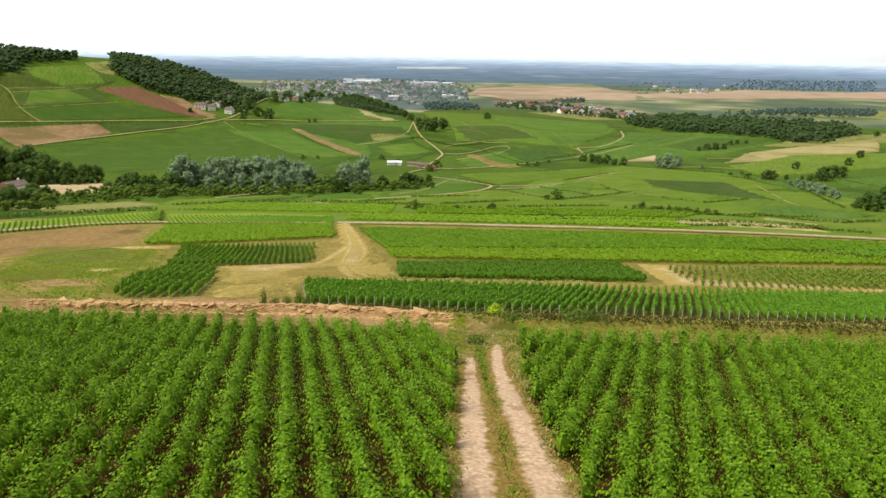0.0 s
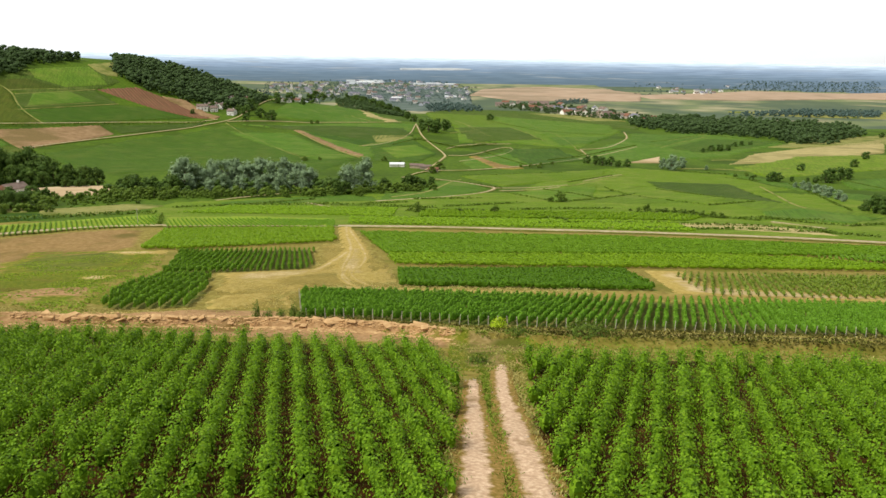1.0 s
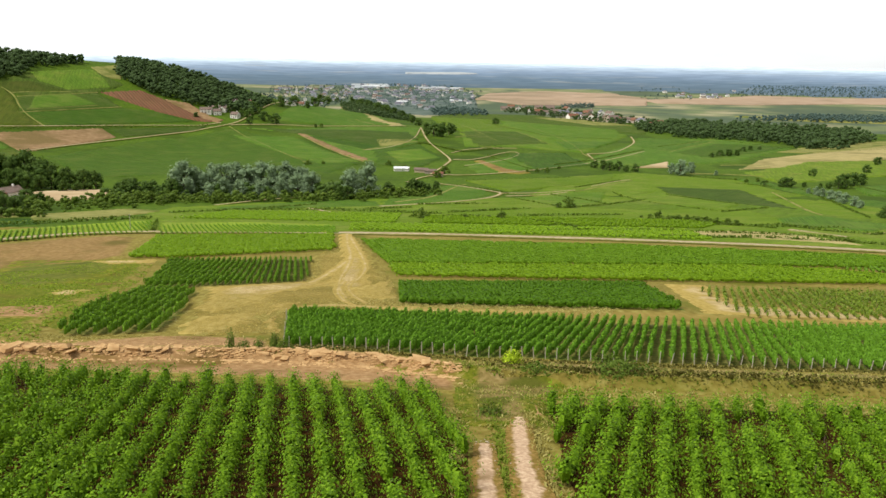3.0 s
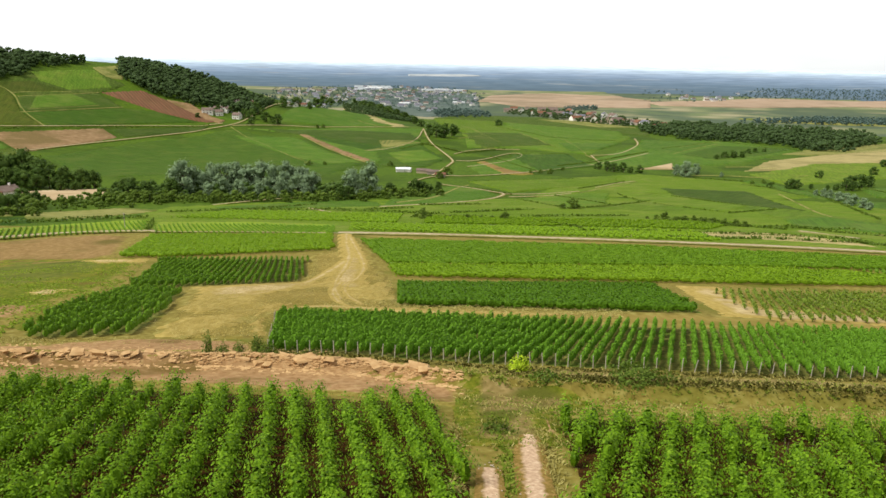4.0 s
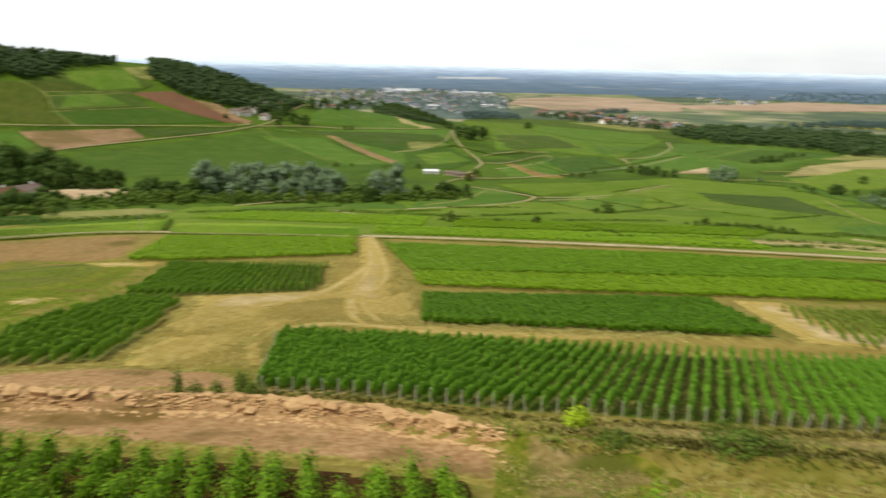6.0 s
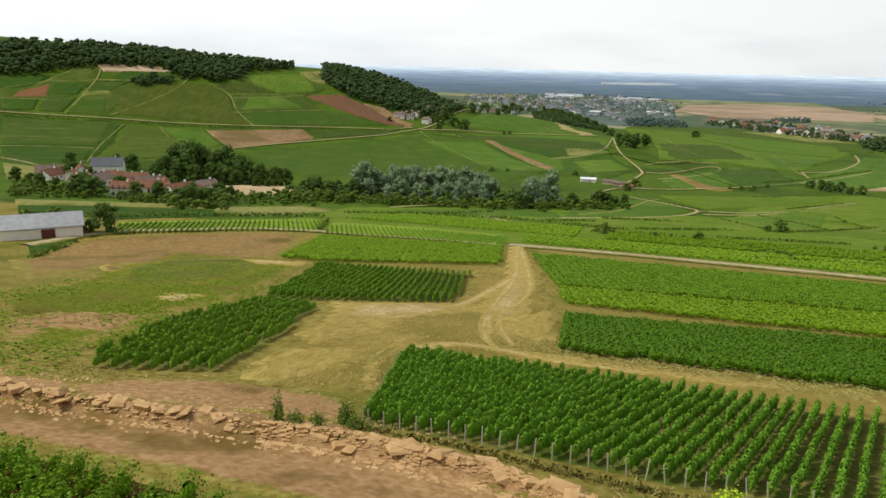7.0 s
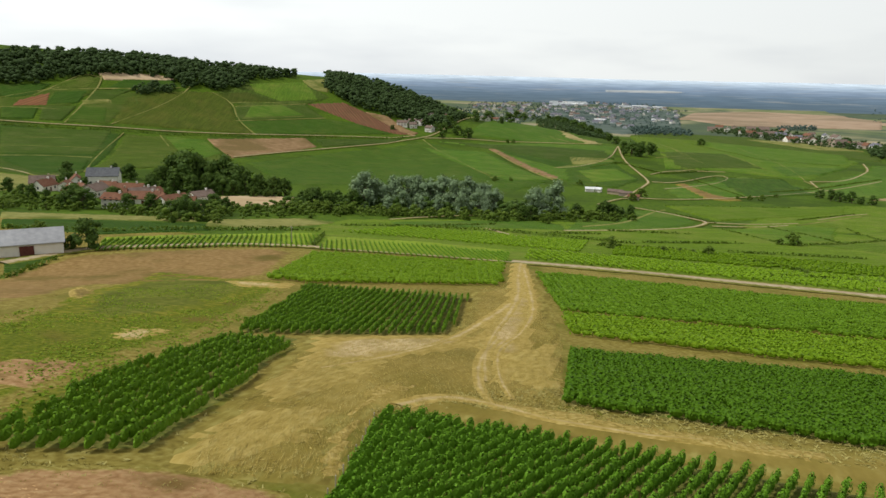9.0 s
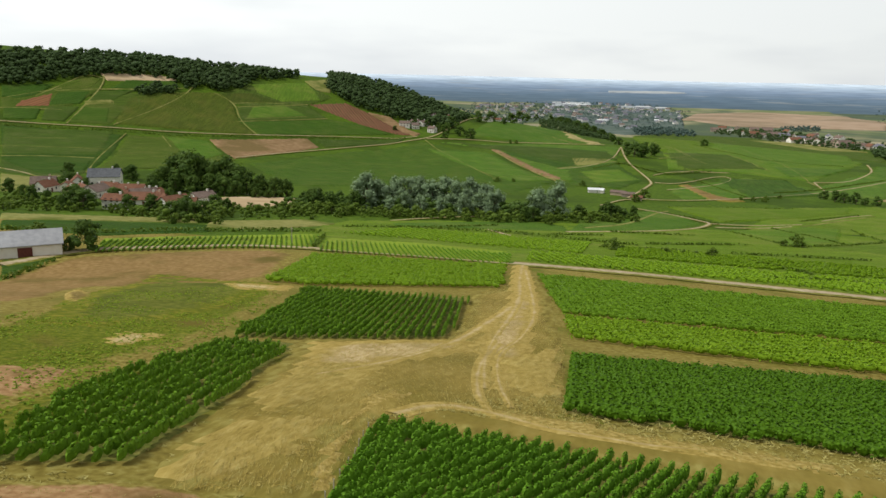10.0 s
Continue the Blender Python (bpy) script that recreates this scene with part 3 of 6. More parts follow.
field("field", [(-64.2, 95.5), (-84.9, 143.6), (-70.1, 161.1), (-61.6, 161.1), (-45.5, 111.9), (-40.2, 86.3), (-36.6, 74.5), (-33.1, 68), (-33.7, 64.3), (-63.4, 89.7)], WEEDS, 0, "weedy fallow with yellow-green growth")
field("field", [(-50.8, 79.8), (-50.9, 83.1), (-50.2, 89), (-43.1, 91.6), (-39.4, 81.4), (-43.7, 79.3), (-41.1, 73.9), (-41.3, 71.6)], BARE, 0, "bare pale earth in the fallow", 0.06, fray=2.0)
field("field", [(-124.2, 150.8), (-132, 181.1), (-113.3, 197.5), (-95.3, 212.3), (-84.7, 209.4), (-70, 167.8), (-74.3, 157.8), (-93.2, 146.3), (-75.4, 113.7), (-67.8, 98.8)], MEADOW, 0, "brownish mown meadow", 0.02, fray=4.0)
field("field", [(-75.6, 157.9), (-61.9, 161.8), (-59.7, 154.9), (-66.8, 149.2)], STRAW, 0, "strip of straw between fallow and vines", 0.07)
field("field", [(-84.7, 132.6), (-98.4, 170.6), (-73.2, 162.1), (-64.9, 162.1), (-58.9, 140.1), (-55.4, 119.6), (-57.2, 107.1), (-62.8, 103.6)], TURF, 0, "darker green turf in the fallow", 0.03, fray=6.0)
field("field", [(-90.9, 137.9), (-94.9, 146), (-81.5, 134.3), (-74.2, 123.4), (-77.8, 124.1)], RUSSET, 0, "patch of dark turned earth in the fallow", 0.08, fray=1.5)
field("field", [(-40.6, 79.8), (-40.9, 89.6), (-41.4, 99.9), (-36.3, 87.2), (-33.6, 77.2), (-33, 71.9), (-39.2, 77.6)], WEEDY_EARTH, 0, "dry weedy earth beside the vines", 0.03, fray=4.0)
field("field", [(-53, 102.3), (-54, 108.5), (-48.5, 107.8), (-46.9, 101.3), (-49.1, 98.5)], STRAW, 0, "bare straw patch in the fallow", 0.08, fray=2.0)
field("field", [(-53.4, 105.3), (-50.8, 110.9), (-47.8, 106.1), (-51.3, 103.3)], STRAW, 0, "bare straw patch in the fallow", 0.07)
field("field", [(5.4, 58.2), (6.8, 58.9), (6.6, 54.4), (6, 51.2), (4.8, 51.1), (4.8, 53.4)], BARE, 0, "bare pinkish earth at the corner of the vines", 0.05, fray=0.5)

field("field", [(7.5, 56.2), (20, 56.4), (45, 55.6), (75, 55), (75, 58.6), (45, 58.8), (20, 58.8), (9, 58.6)], RUSSET_LANE, 0, "trodden dry brown grass along the lane", 0.04, fray=1.6, step=1.2)
field("field", [(0.8, 49), (5.8, 49), (6.2, 55), (9, 58.4), (6, 62.4), (1, 62.6), (0.2, 57)], WEEDY_EARTH, 0, "weedy dry earth where the track ends", 0.04, fray=1.8, step=0.9)
field("field", [(3, 62.6), (12, 61.6), (40, 61.4), (75, 61.2), (75, 64.6), (36, 65.2), (8, 66.4), (0, 66)], RUSSET_LANE, 0, "rough dry brown grass on the bank", 0.04, fray=1.6, step=0.9)

# vineyards behind the clearing: soil under the rows
field("field", [(-33.8, 70.9), (-39.9, 86.6), (-44.3, 111.2), (-37.1, 114.5), (-30, 91.8), (-26.1, 75.6)], UNDER, -12, "dark grassy soil under the vine rows", 0.02)
field("field", [(-58.4, 160.7), (-31.3, 168.9), (-24.3, 130.8), (-37.2, 118.1), (-44.6, 113)], UNDER, -12, "dark grassy soil under the vine rows", 0.02)
field("field", [(-8.1, 127.3), (33.8, 135), (29.8, 99.8), (-6, 99.6)], UNDER, -10, "dark soil under the vines", 0.02)
field("field", [(38, 137.5), (45.6, 137.4), (40.2, 106.3), (64.4, 96), (60.8, 90.9), (36.6, 94.1), (30.9, 97.3)], STRAW, 0, "straw-coloured verge by the thin vines", 0.02)

# farther vineyards
field("field", [(-141.4, 205.4), (-103.9, 259.4), (-89.6, 223.1), (-129.9, 187.9)], ALLEY, -28, "green grass alleys between the wide vine rows", 0.02)
field("field", [(-97.4, 249.8), (-69.9, 259.6), (-39.5, 256.5), (-35.2, 229.3), (-85.3, 219.5)], ALLEY, -24, "green grass alleys between the wide vine rows", 0.02)
field("field", [(-112, 222), (-34, 233), (-6, 235), (18, 232.5), (49, 230), (76, 225), (98, 220), (120, 212), (138, 204), (260, 204), (420, 330), (300, 420), (140, 440), (20, 405), (-60, 380), (-120, 320)], VINE_A, 65, "bright green vineyards on the lower slope")
field("field", [(-36, 366), (-26, 429), (-2, 479), (19, 463), (24, 429), (10, 389), (-31.3, 341.9)], VINE_B, -50, "green vineyard in the road's curve", 0.12)
field("field", [(-101.6, 319.5), (-56, 379), (-36, 366), (-31.3, 341.9), (-54.9, 330.7), (-95.1, 308.1)], VINE_B, -60, "narrow green vineyard", 0.12)
field("field", [(43, 425), (85, 553), (146, 597), (211, 554), (216, 456), (173, 426), (122, 456), (63, 405)], VINE_A, 70, "bright vineyard on the valley slope", 0.12)
field("field", [(59, 360), (123, 446), (172, 423), (174, 326), (215, 308), (178.1, 255.2), (134.4, 284.1), (138, 367), (88, 345)], VINE_A, 40, "bright green vineyard", 0.2)
field("field", [(212, 580), (216, 456), (217, 310), (259, 370), (236, 476), (225, 556)], VINE_B, 40, "green vineyard beside the hedges", 0.3)
field("field", [(241, 620), (359, 762), (589, 846), (492, 705), (313, 588), (235, 530)], VINE_A, 20, "light green vineyard", 0.3)
field("field", [(51.2, 234.3), (62.5, 239.9), (81.8, 243.4), (105.3, 230.6), (121.8, 219.8), (121.5, 235), (113.5, 256.7), (100.1, 262.2), (68.2, 254.1), (53.6, 245.6)], LEY, 0, "brown bank above the farm road", 0.1)
field("field", [(277, 519), (415, 594), (320, 458), (258, 463)], VINE_B, 20, "green slope between hedges", 0.3)
field("field", [(251, 656), (318, 773), (402, 859), (504, 954), (631, 1070), (495, 835), (401, 755), (310, 682)], LEY, 0, "dry golden pasture in the valley", 0.2)
field("field", [(385, 889), (503, 1038), (880, 1269), (749, 1078), (415, 882)], PASTURE, 0, "pale pasture", 0.2)
field("field", [(100, 649), (252, 1003), (405, 1163), (436, 958), (282, 741), (197, 677)], VINE_B, 0, "green vineyard on the valley floor", 0.2)
field("field", [(-1, 1328), (145, 1371), (267, 1135), (141, 780), (68, 793), (11, 766)], VINE_B, 75, "green vineyard on the valley floor", 0.2)
field("field", [(19, 1651), (180, 1621), (342, 1324), (299, 1160), (145, 1371), (-45, 1537)], VINE_E, 75, "long green vineyard strips", 0.2)
field("field", [(10, 626), (80, 760), (129, 715), (81, 618), (20, 557)], VINE_B, -40, "green vineyard by the farm", 0.2)
field("field", [(19, 658), (27, 670), (45, 599), (62, 576), (51, 565), (36, 570)], MEADOW, -40, "brown strip of ploughed earth", 0.4)
field("field", [(158, 645), (208, 719), (190, 654)], TAN, 0, "pale dry strip", 0.4)

# hillside
field("field", [(-332, 598), (-306, 727), (-248, 837), (-154, 777), (-74, 624), (-91, 518), (-193, 510), (-229, 482)], VINE_D, -55, "large green vineyard on the hillside", 0.1)
field("field", [(-240, 841), (-175, 830), (-75, 631), (-30, 660), (-36, 773), (-38, 916), (-99, 882)], VINE_B, -45, "hillside vineyard in several plots", 0.1)
field("field", [(-78, 711), (-37, 781), (-8, 675), (-23, 604), (-60, 599)], VINE_D, -45, "deep green hillside plot", 0.3)
field("field", [(-157, 788), (-119, 848), (-47, 854), (-47, 766), (-82, 709)], VINE_D, -45, "deep green hillside plot", 0.25)
field("field", [(-215, 898), (-221, 1012), (-268, 1838), (-69, 939), (-101, 902)], VINE_B, -60, "green vineyard below the tree line", 0.1)
field("field", [(-267, 1776), (-244, 1805), (-110, 1075), (-61, 947), (-75, 913), (-115, 1009)], LEY, -60, "straw-coloured strip on the hillside", 0.4)
field("field", [(-169, 812), (-160, 814), (-69, 643), (-76, 631)], BROWN, -60, "bare brown strip between vineyards", 0.5)
field("field", [(-418, 671), (-356, 758), (-330, 732), (-354, 612)], BROWN, 10, "bare brown field on the hillside", 0.3)
field("field", [(-411, 877), (-385, 926), (-353, 918), (-273, 870), (-295, 864), (-338, 864)], RED, -40, "ploughed red-earth plot on the hillside", 0.5)
field("field", [(-353, 918), (-326, 929), (-269, 879), (-271, 864)], BROWN, -40, "brown slope below the wood", 0.5)
field("field", [(-350, 759), (-276, 848), (-278, 816), (-326, 737)], VINE_E, 20, "green plot beside the road", 0.3)
field("field", [(-543, 714), (-518, 782), (-488, 821), (-434, 754), (-397, 726), (-502, 641)], VINE_C, -15, "yellowish green vineyard on the hillside", 0.3)
field("field", [(-495, 809), (-492, 874), (-454, 951), (-404, 929), (-411, 871), (-450, 799), (-467, 795)], VINE_E, -20, "bright green vineyard under the wood", 0.3)
field("field", [(-459, 791), (-411, 871), (-374, 847), (-434, 750)], VINE_E, 70, "bright green hillside plot", 0.5)
field("field", [(-432, 751), (-373, 845), (-338, 864), (-294, 859), (-395, 728)], VINE_D, 70, "deep green hillside plot", 0.5)
field("field", [(-462, 966), (-449, 1030), (-416, 948), (-431, 936)], PASTURE, 0, "pale meadow beside the wood", 0.5)
field("field", [(-572, 578), (-593, 600), (-557, 637), (-569, 707), (-593, 742), (-601, 671), (-615, 622)], VINE_E, 30, "green hillside vineyard", 0.3)
field("field", [(-530, 614), (-555, 665), (-548, 725), (-528, 775), (-514, 667), (-502, 636)], VINE_E, 40, "green hillside vineyard", 0.3)
field("field", [(-566, 712), (-577, 773), (-544, 798), (-526, 784), (-550, 728)], VINE_D, 40, "deep green hillside vineyard", 0.35)
field("field", [(-598, 629), (-593, 666), (-571, 637), (-591, 614)], RED, 0, "small red-earth plot", 0.6)
field("field", [(-602, 744), (-564, 800), (-544, 804), (-546, 791), (-583, 733)], TAN, 0, "bare ochre clearing below the hilltop wood", 0.6)
field("field", [(-560, 671), (-545, 694), (-537, 684), (-551, 662)], PASTURE, 0, "small pale plot", 0.6)
field("field", [(-563, 570), (-482, 615), (-473, 620), (-388, 481), (-469, 479)], VINE_D, 55, "deep green vineyard above the village", 0.2)
field("field", [(-472, 622), (-421, 666), (-347, 605), (-364, 508), (-387, 482)], VINE_E, 35, "green vineyard above the village", 0.2)
field("field", [(-469, 479), (-384, 474), (-352, 419), (-413, 425)], VINE_E, 55, "green vineyard beside the village", 0.2)
field("field", [(-404, 417), (-357, 410), (-308, 348), (-300, 320)], PASTURE, 0, "garden meadow at the village edge", 0.2)
field("field", [(-222, 376), (-212, 397), (-191, 410), (-164, 360), (-177, 343), (-195.7, 327.9)], TAN, 0, "pale mown meadow behind the hedges", 0.2)
field("field", [(-153.4, 272.7), (-132.5, 306.6), (-114.8, 299.9), (-123.6, 263.5), (-140, 248.7)], PASTURE, 0, "pale green paddock", 0.15)
field("field", [(-212, 238.4), (-193.7, 251.1), (-161.4, 276.4), (-151.8, 262.5), (-196.5, 223.9)], PASTURE, 0, "pale strip of pasture", 0.15)
field("field", [(-193.8, 221.5), (-176.8, 237.6), (-143.3, 256.6), (-130.5, 237.4), (-145.8, 209.5), (-176.8, 205.6)], VINE_D, 80, "green vineyard beside the barn", 0.12)
field("field", [(-140.5, 171.6), (-134.8, 181.1), (-131.4, 178.3), (-127.1, 159)], VINE_D, 60, "clipped green vineyard in front of the barn", 0.1)

# smaller plots in the patchwork of vineyards
field("field", [(-46, 1517), (78, 1469), (96, 1147), (7, 924)], VINE_A, 75, "light green vineyard on the valley floor", 0.6)
field("field", [(88, 1455), (279, 1262), (241, 1068), (119, 916), (101, 1155)], VINE_B, 75, "green vineyard on the valley floor", 0.6)
field("field", [(7, 906), (88, 1044), (111, 846), (24, 767)], VINE_E, 75, "olive green vineyard on the valley floor", 0.6)
field("field", [(120, 890), (220, 989), (160, 834), (121, 787)], VINE_B, 20, "green vineyard beside the farm road", 0.6)
field("field", [(51, 729), (115, 762), (123, 656), (67, 596)], VINE_D, 0, "deep green vineyard on the valley floor", 0.6)
field("field", [(266, 1079), (358, 1039), (238, 826), (215, 903)], VINE_B, 30, "green vineyard before the wood", 0.6)
field("field", [(241, 820), (351, 1008), (450, 988), (357, 862), (264, 763)], VINE_D, 30, "deep green vineyard before the wood", 0.6)
field("field", [(9, 508), (90, 547), (127, 572), (115, 535), (80, 490), (35, 446)], VINE_A, 60, "bright green vineyard below the road", 0.6)
field("field", [(34, 403), (73, 446), (93, 449), (76, 378), (55, 354)], VINE_B, 60, "green vineyard in wide rows", 0.6)
field("field", [(97, 449), (130, 454), (151, 389), (125, 351), (102, 402)], VINE_A, 40, "bright green vineyard on the slope", 0.6)
field("field", [(132, 491), (187, 481), (170, 365), (152, 389), (130, 445)], VINE_E, 40, "olive green vineyard on the slope", 0.6)
field("field", [(136.3, 315.4), (162, 334), (175.5, 292.1), (148.7, 266.1), (128.4, 291.5)], VINE_B, 20, "green vineyard beside the hedges", 0.6)
field("field", [(-239, 800), (-166, 788), (-76, 625), (-106, 598)], VINE_B, -50, "green hillside plot", 0.6)
field("field", [(-227, 851), (-123, 850), (-48, 845), (-35, 798), (-79, 743), (-167, 810)], VINE_E, -50, "olive green hillside plot", 0.6)
field("field", [(-81, 783), (-42, 795), (-51, 750), (-72, 737)], PASTURE, 0, "small pale plot on the hillside", 0.6)
field("field", [(-64, 700), (-31, 733), (-10, 672), (-43, 623)], VINE_B, -40, "green hillside plot", 0.6)
field("field", [(-639, 648), (-608, 685), (-599, 649), (-604, 630), (-618, 626)], VINE_D, 10, "deep green plot below the hilltop wood", 0.6)
field("field", [(-603, 685), (-605, 727), (-587, 729), (-577, 701), (-598, 675)], VINE_E, 10, "olive green plot below the hilltop wood", 0.6)
field("field", [(-592, 670), (-572, 695), (-558, 663), (-574, 636)], VINE_D, 10, "deep green hillside plot", 0.6)
field("field", [(-569, 701), (-549, 731), (-543, 693), (-556, 670)], VINE_E, 40, "olive green hillside plot", 0.6)
field("field", [(-549, 658), (-532, 674), (-507, 639), (-535, 621)], VINE_D, 40, "deep green hillside plot", 0.6)
field("field", [(-493, 809), (-474, 845), (-434, 850), (-468, 797)], VINE_C, -20, "yellowish green hillside plot", 0.6)
field("field", [(-490, 875), (-455, 957), (-428, 930), (-409, 903), (-434, 853), (-470, 853)], VINE_B, -20, "bright green vineyard under the wood", 0.6)
field("field", [(-449, 808), (-429, 844), (-393, 834), (-433, 764)], VINE_B, 70, "bright green hillside plot", 0.6)
field("field", [(-460, 473), (-457, 494), (-419, 516), (-383, 467), (-382, 429)], VINE_D, 55, "deep green vineyard above the village", 0.6)
field("field", [(-557, 565), (-485, 621), (-434, 538), (-486, 496)], VINE_E, 55, "olive green vineyard above the village", 0.6)
field("field", [(-447, 645), (-415, 665), (-372, 625), (-364, 561), (-413, 614)], VINE_B, 35, "green plot beside the brown field", 0.6)
field("field", [(-596, 606), (-573, 628), (-555, 602), (-575, 585)], VINE_D, 20, "deep green hillside plot", 0.6)
field("field", [(-572, 632), (-553, 656), (-535, 615), (-551, 604)], VINE_E, 20, "olive green hillside plot", 0.6)

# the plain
field("field", [(-400, 2780), (-203, 2959), (72, 2803), (62, 1730), (-60, 1567), (-137, 1641), (-221, 1935)], GARDENS_HAZE, 0, "gardens of the far town, blue-green with painted haze", 0.3)
field("field", [(60, 2275), (122, 2713), (359, 2993), (620, 2850), (584, 2511), (346, 2301)], TAN_HAZE, 0, "wide stubble field on the plain", 0.5)
field("field", [(607, 2448), (894, 2649), (1138, 2867), (1440, 2750), (1944, 2831), (1660, 2411), (1270, 2421), (897, 2255), (611, 2259)], TAN_HAZE, 0, "wide stubble field on the plain", 0.8)
field("field", [(633, 1715), (1247, 1806), (1066, 1540), (773, 1580)], PASTURE, 0, "pale pasture on the plain", 0.8)
field("field", [(165, 1550), (244, 1537), (335, 1382), (258, 1362)], PASTURE, 0, "pale pasture before the village", 0.8)
field("field", [(72, 2333), (284, 2746), (583, 2855), (660, 2565), (548, 2128), (186, 2044)], TAN_HAZE, 0, "wide stubble field on the plain", 0.6)

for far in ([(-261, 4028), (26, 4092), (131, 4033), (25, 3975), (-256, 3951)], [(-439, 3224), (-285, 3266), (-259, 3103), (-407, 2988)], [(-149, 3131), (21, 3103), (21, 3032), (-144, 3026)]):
    field("field", far, PALE_HAZE, 0, "stubble strip far out on the plain, paled by painted haze", 2.0)

# roads and tracks
road([(-34, 229.2), (-6.2, 230.9), (18.1, 228.4), (49.3, 225.9), (75.9, 221.1), (98.5, 216), (120.6, 207.2), (138, 198.7)], 7.5)
road([(-85.9, 219.8), (-64.9, 224.2), (-45.4, 226.6), (-33.4, 227)], 2.2, label="narrow grassy track between vineyards")
road([(-136.5, 167.8), (-132.4, 190.2), (-118, 201.4), (-106.1, 213.8), (-95.6, 219.3), (-85.3, 222.1)], 5.0, label="pale dirt track past the barn", extra=0.12)
road([(-11, 486), (8, 468), (25, 443), (30, 433), (20, 401), (2, 374), (-33.3, 340)], 4.0)
road([(28, 432), (49, 436), (76, 459)], 3.0)
road([(-30, 488), (-16, 543), (16, 544), (76, 607), (120, 668), (163, 735), (210, 820)], 5.0)
road([(-16, 543), (-3, 638), (-1, 660), (-8, 707), (-28, 795), (-39, 914)], 5.0)
road([(1, 661), (19, 662), (55, 748), (69, 738), (50, 676), (10, 614)], 3.5)
road([(-1, 711), (16, 750), (67, 778)], 3.0)
road([(138, 764), (171, 789), (204, 871), (239, 979), (260, 1092)], 6.0)
road([(138, 764), (134, 699)], 5.0)
road([(-356, 615), (-342, 676), (-307, 759), (-279, 819), (-254, 856), (-247, 888), (-247, 995), (-251, 1106)], 6.0)
road([(-572, 578), (-513, 615), (-455, 662), (-403, 718), (-336, 794), (-267, 862)], 4.5)
road([(-253, 852), (-189, 877), (-100, 888), (-58, 924)], 4.5)
road([(-39, 914), (-40, 790), (-64, 726), (-82, 709)], 3.5)
road([(-597, 746), (-576, 718), (-552, 661), (-529, 611)], 3.5, PASTURE, "pale track up the hillside")
road([(-524, 808), (-509, 759), (-500, 638)], 3.5, PASTURE, "pale track up the hillside")
road([(-497, 806), (-465, 798), (-437, 758), (-397, 726)], 3.5, PASTURE, "pale track up the hillside")
road([(-429, 441), (-402, 433), (-366, 413), (-368, 431)], 5.0, label="pale road into the village")
road([(-61.6, 324.2), (-50.7, 308.8), (-35.4, 291.1)], 3.0)
road([(-105.1, 329), (-96, 356), (-77, 387), (-58, 391)], 3.5, label="pale road along the foot of the trees")
road([(90, 484), (111, 518), (128, 537)], 3.0)
road([(121.8, 270.7), (125.2, 260.9), (129.3, 246.5)], 4.0)
road([(30, 416), (53, 427), (69, 446)], 3.0)
road([(10, 1265), (23, 991), (33, 903)], 2.4, PASTURE, "pale grassy track between vineyard plots", 0.1)
road([(3, 838), (17, 859), (34, 888)], 2.4, PASTURE, "pale grassy track between vineyard plots", 0.1)
road([(88, 1044), (103, 898), (110, 833)], 2.4, PASTURE, "pale grassy track between vineyard plots", 0.1)
road([(133, 765), (137, 709), (124, 651)], 2.4, PASTURE, "pale grassy track between vineyard plots", 0.1)
road([(236, 818), (290, 923), (362, 1041)], 2.4, PASTURE, "pale grassy track between vineyard plots", 0.1)
road([(201, 469), (189, 417), (170, 356), (167, 337)], 2.2, PASTURE, "pale grassy track between vineyard plots", 0.1)
road([(119.3, 265.6), (127, 255.8), (126.1, 241.5)], 2.6, PASTURE, "pale grassy track between vineyard plots", 0.1)
road([(141.3, 258.2), (151.9, 264.4)], 2.4, PASTURE, "pale grassy track between vineyard plots", 0.1)
road([(247, 689), (277, 703), (293, 689)], 2.4, PASTURE, "pale grassy track between vineyard plots", 0.1)
road([(267, 595), (290, 621)], 2.4, PASTURE, "pale grassy track between vineyard plots", 0.1)
road([(23, 744), (36, 777), (50, 765)], 2.4, PASTURE, "pale grassy track between vineyard plots", 0.1)
road([(74, 449), (94, 481), (129, 533)], 2.4, PASTURE, "pale grassy track between vineyard plots", 0.1)
road([(-127, 981), (-94, 910)], 2.4, PASTURE, "pale grassy track between vineyard plots", 0.1)
road([(177, 587), (210, 603), (245, 586)], 2.4, PASTURE, "pale grassy track between vineyard plots", 0.1)
road([(-598, 648), (-602, 682), (-607, 730), (-589, 734)], 2.6, PASTURE, "pale grassy line between vineyard plots", 0.1)
road([(-596, 672), (-575, 699), (-552, 736)], 2.6, PASTURE, "pale grassy line between vineyard plots", 0.1)
road([(-478, 488), (-457, 510), (-426, 526)], 2.6, PASTURE, "pale grassy line between vineyard plots", 0.1)
road([(-475, 624), (-452, 574), (-420, 520), (-373, 457)], 2.6, PASTURE, "pale grassy line between vineyard plots", 0.1)
road([(-433, 762), (-416, 792), (-393, 831)], 2.6, PASTURE, "pale grassy line between vineyard plots", 0.1)
road([(-467, 795), (-453, 821), (-431, 848)], 2.6, PASTURE, "pale grassy line between vineyard plots", 0.1)
road([(-123, 612), (-114, 639), (-87, 643), (-67, 630)], 2.6, PASTURE, "pale grassy line between vineyard plots", 0.1)
road([(-252, 844), (-193, 748), (-125, 624)], 2.6, PASTURE, "pale grassy line between vineyard plots", 0.1)
road([(-450, 644), (-420, 615)], 2.6, PASTURE, "pale grassy line between vineyard plots", 0.1)
road([(-526, 546), (-496, 574)], 2.6, PASTURE, "pale grassy line between vineyard plots", 0.1)
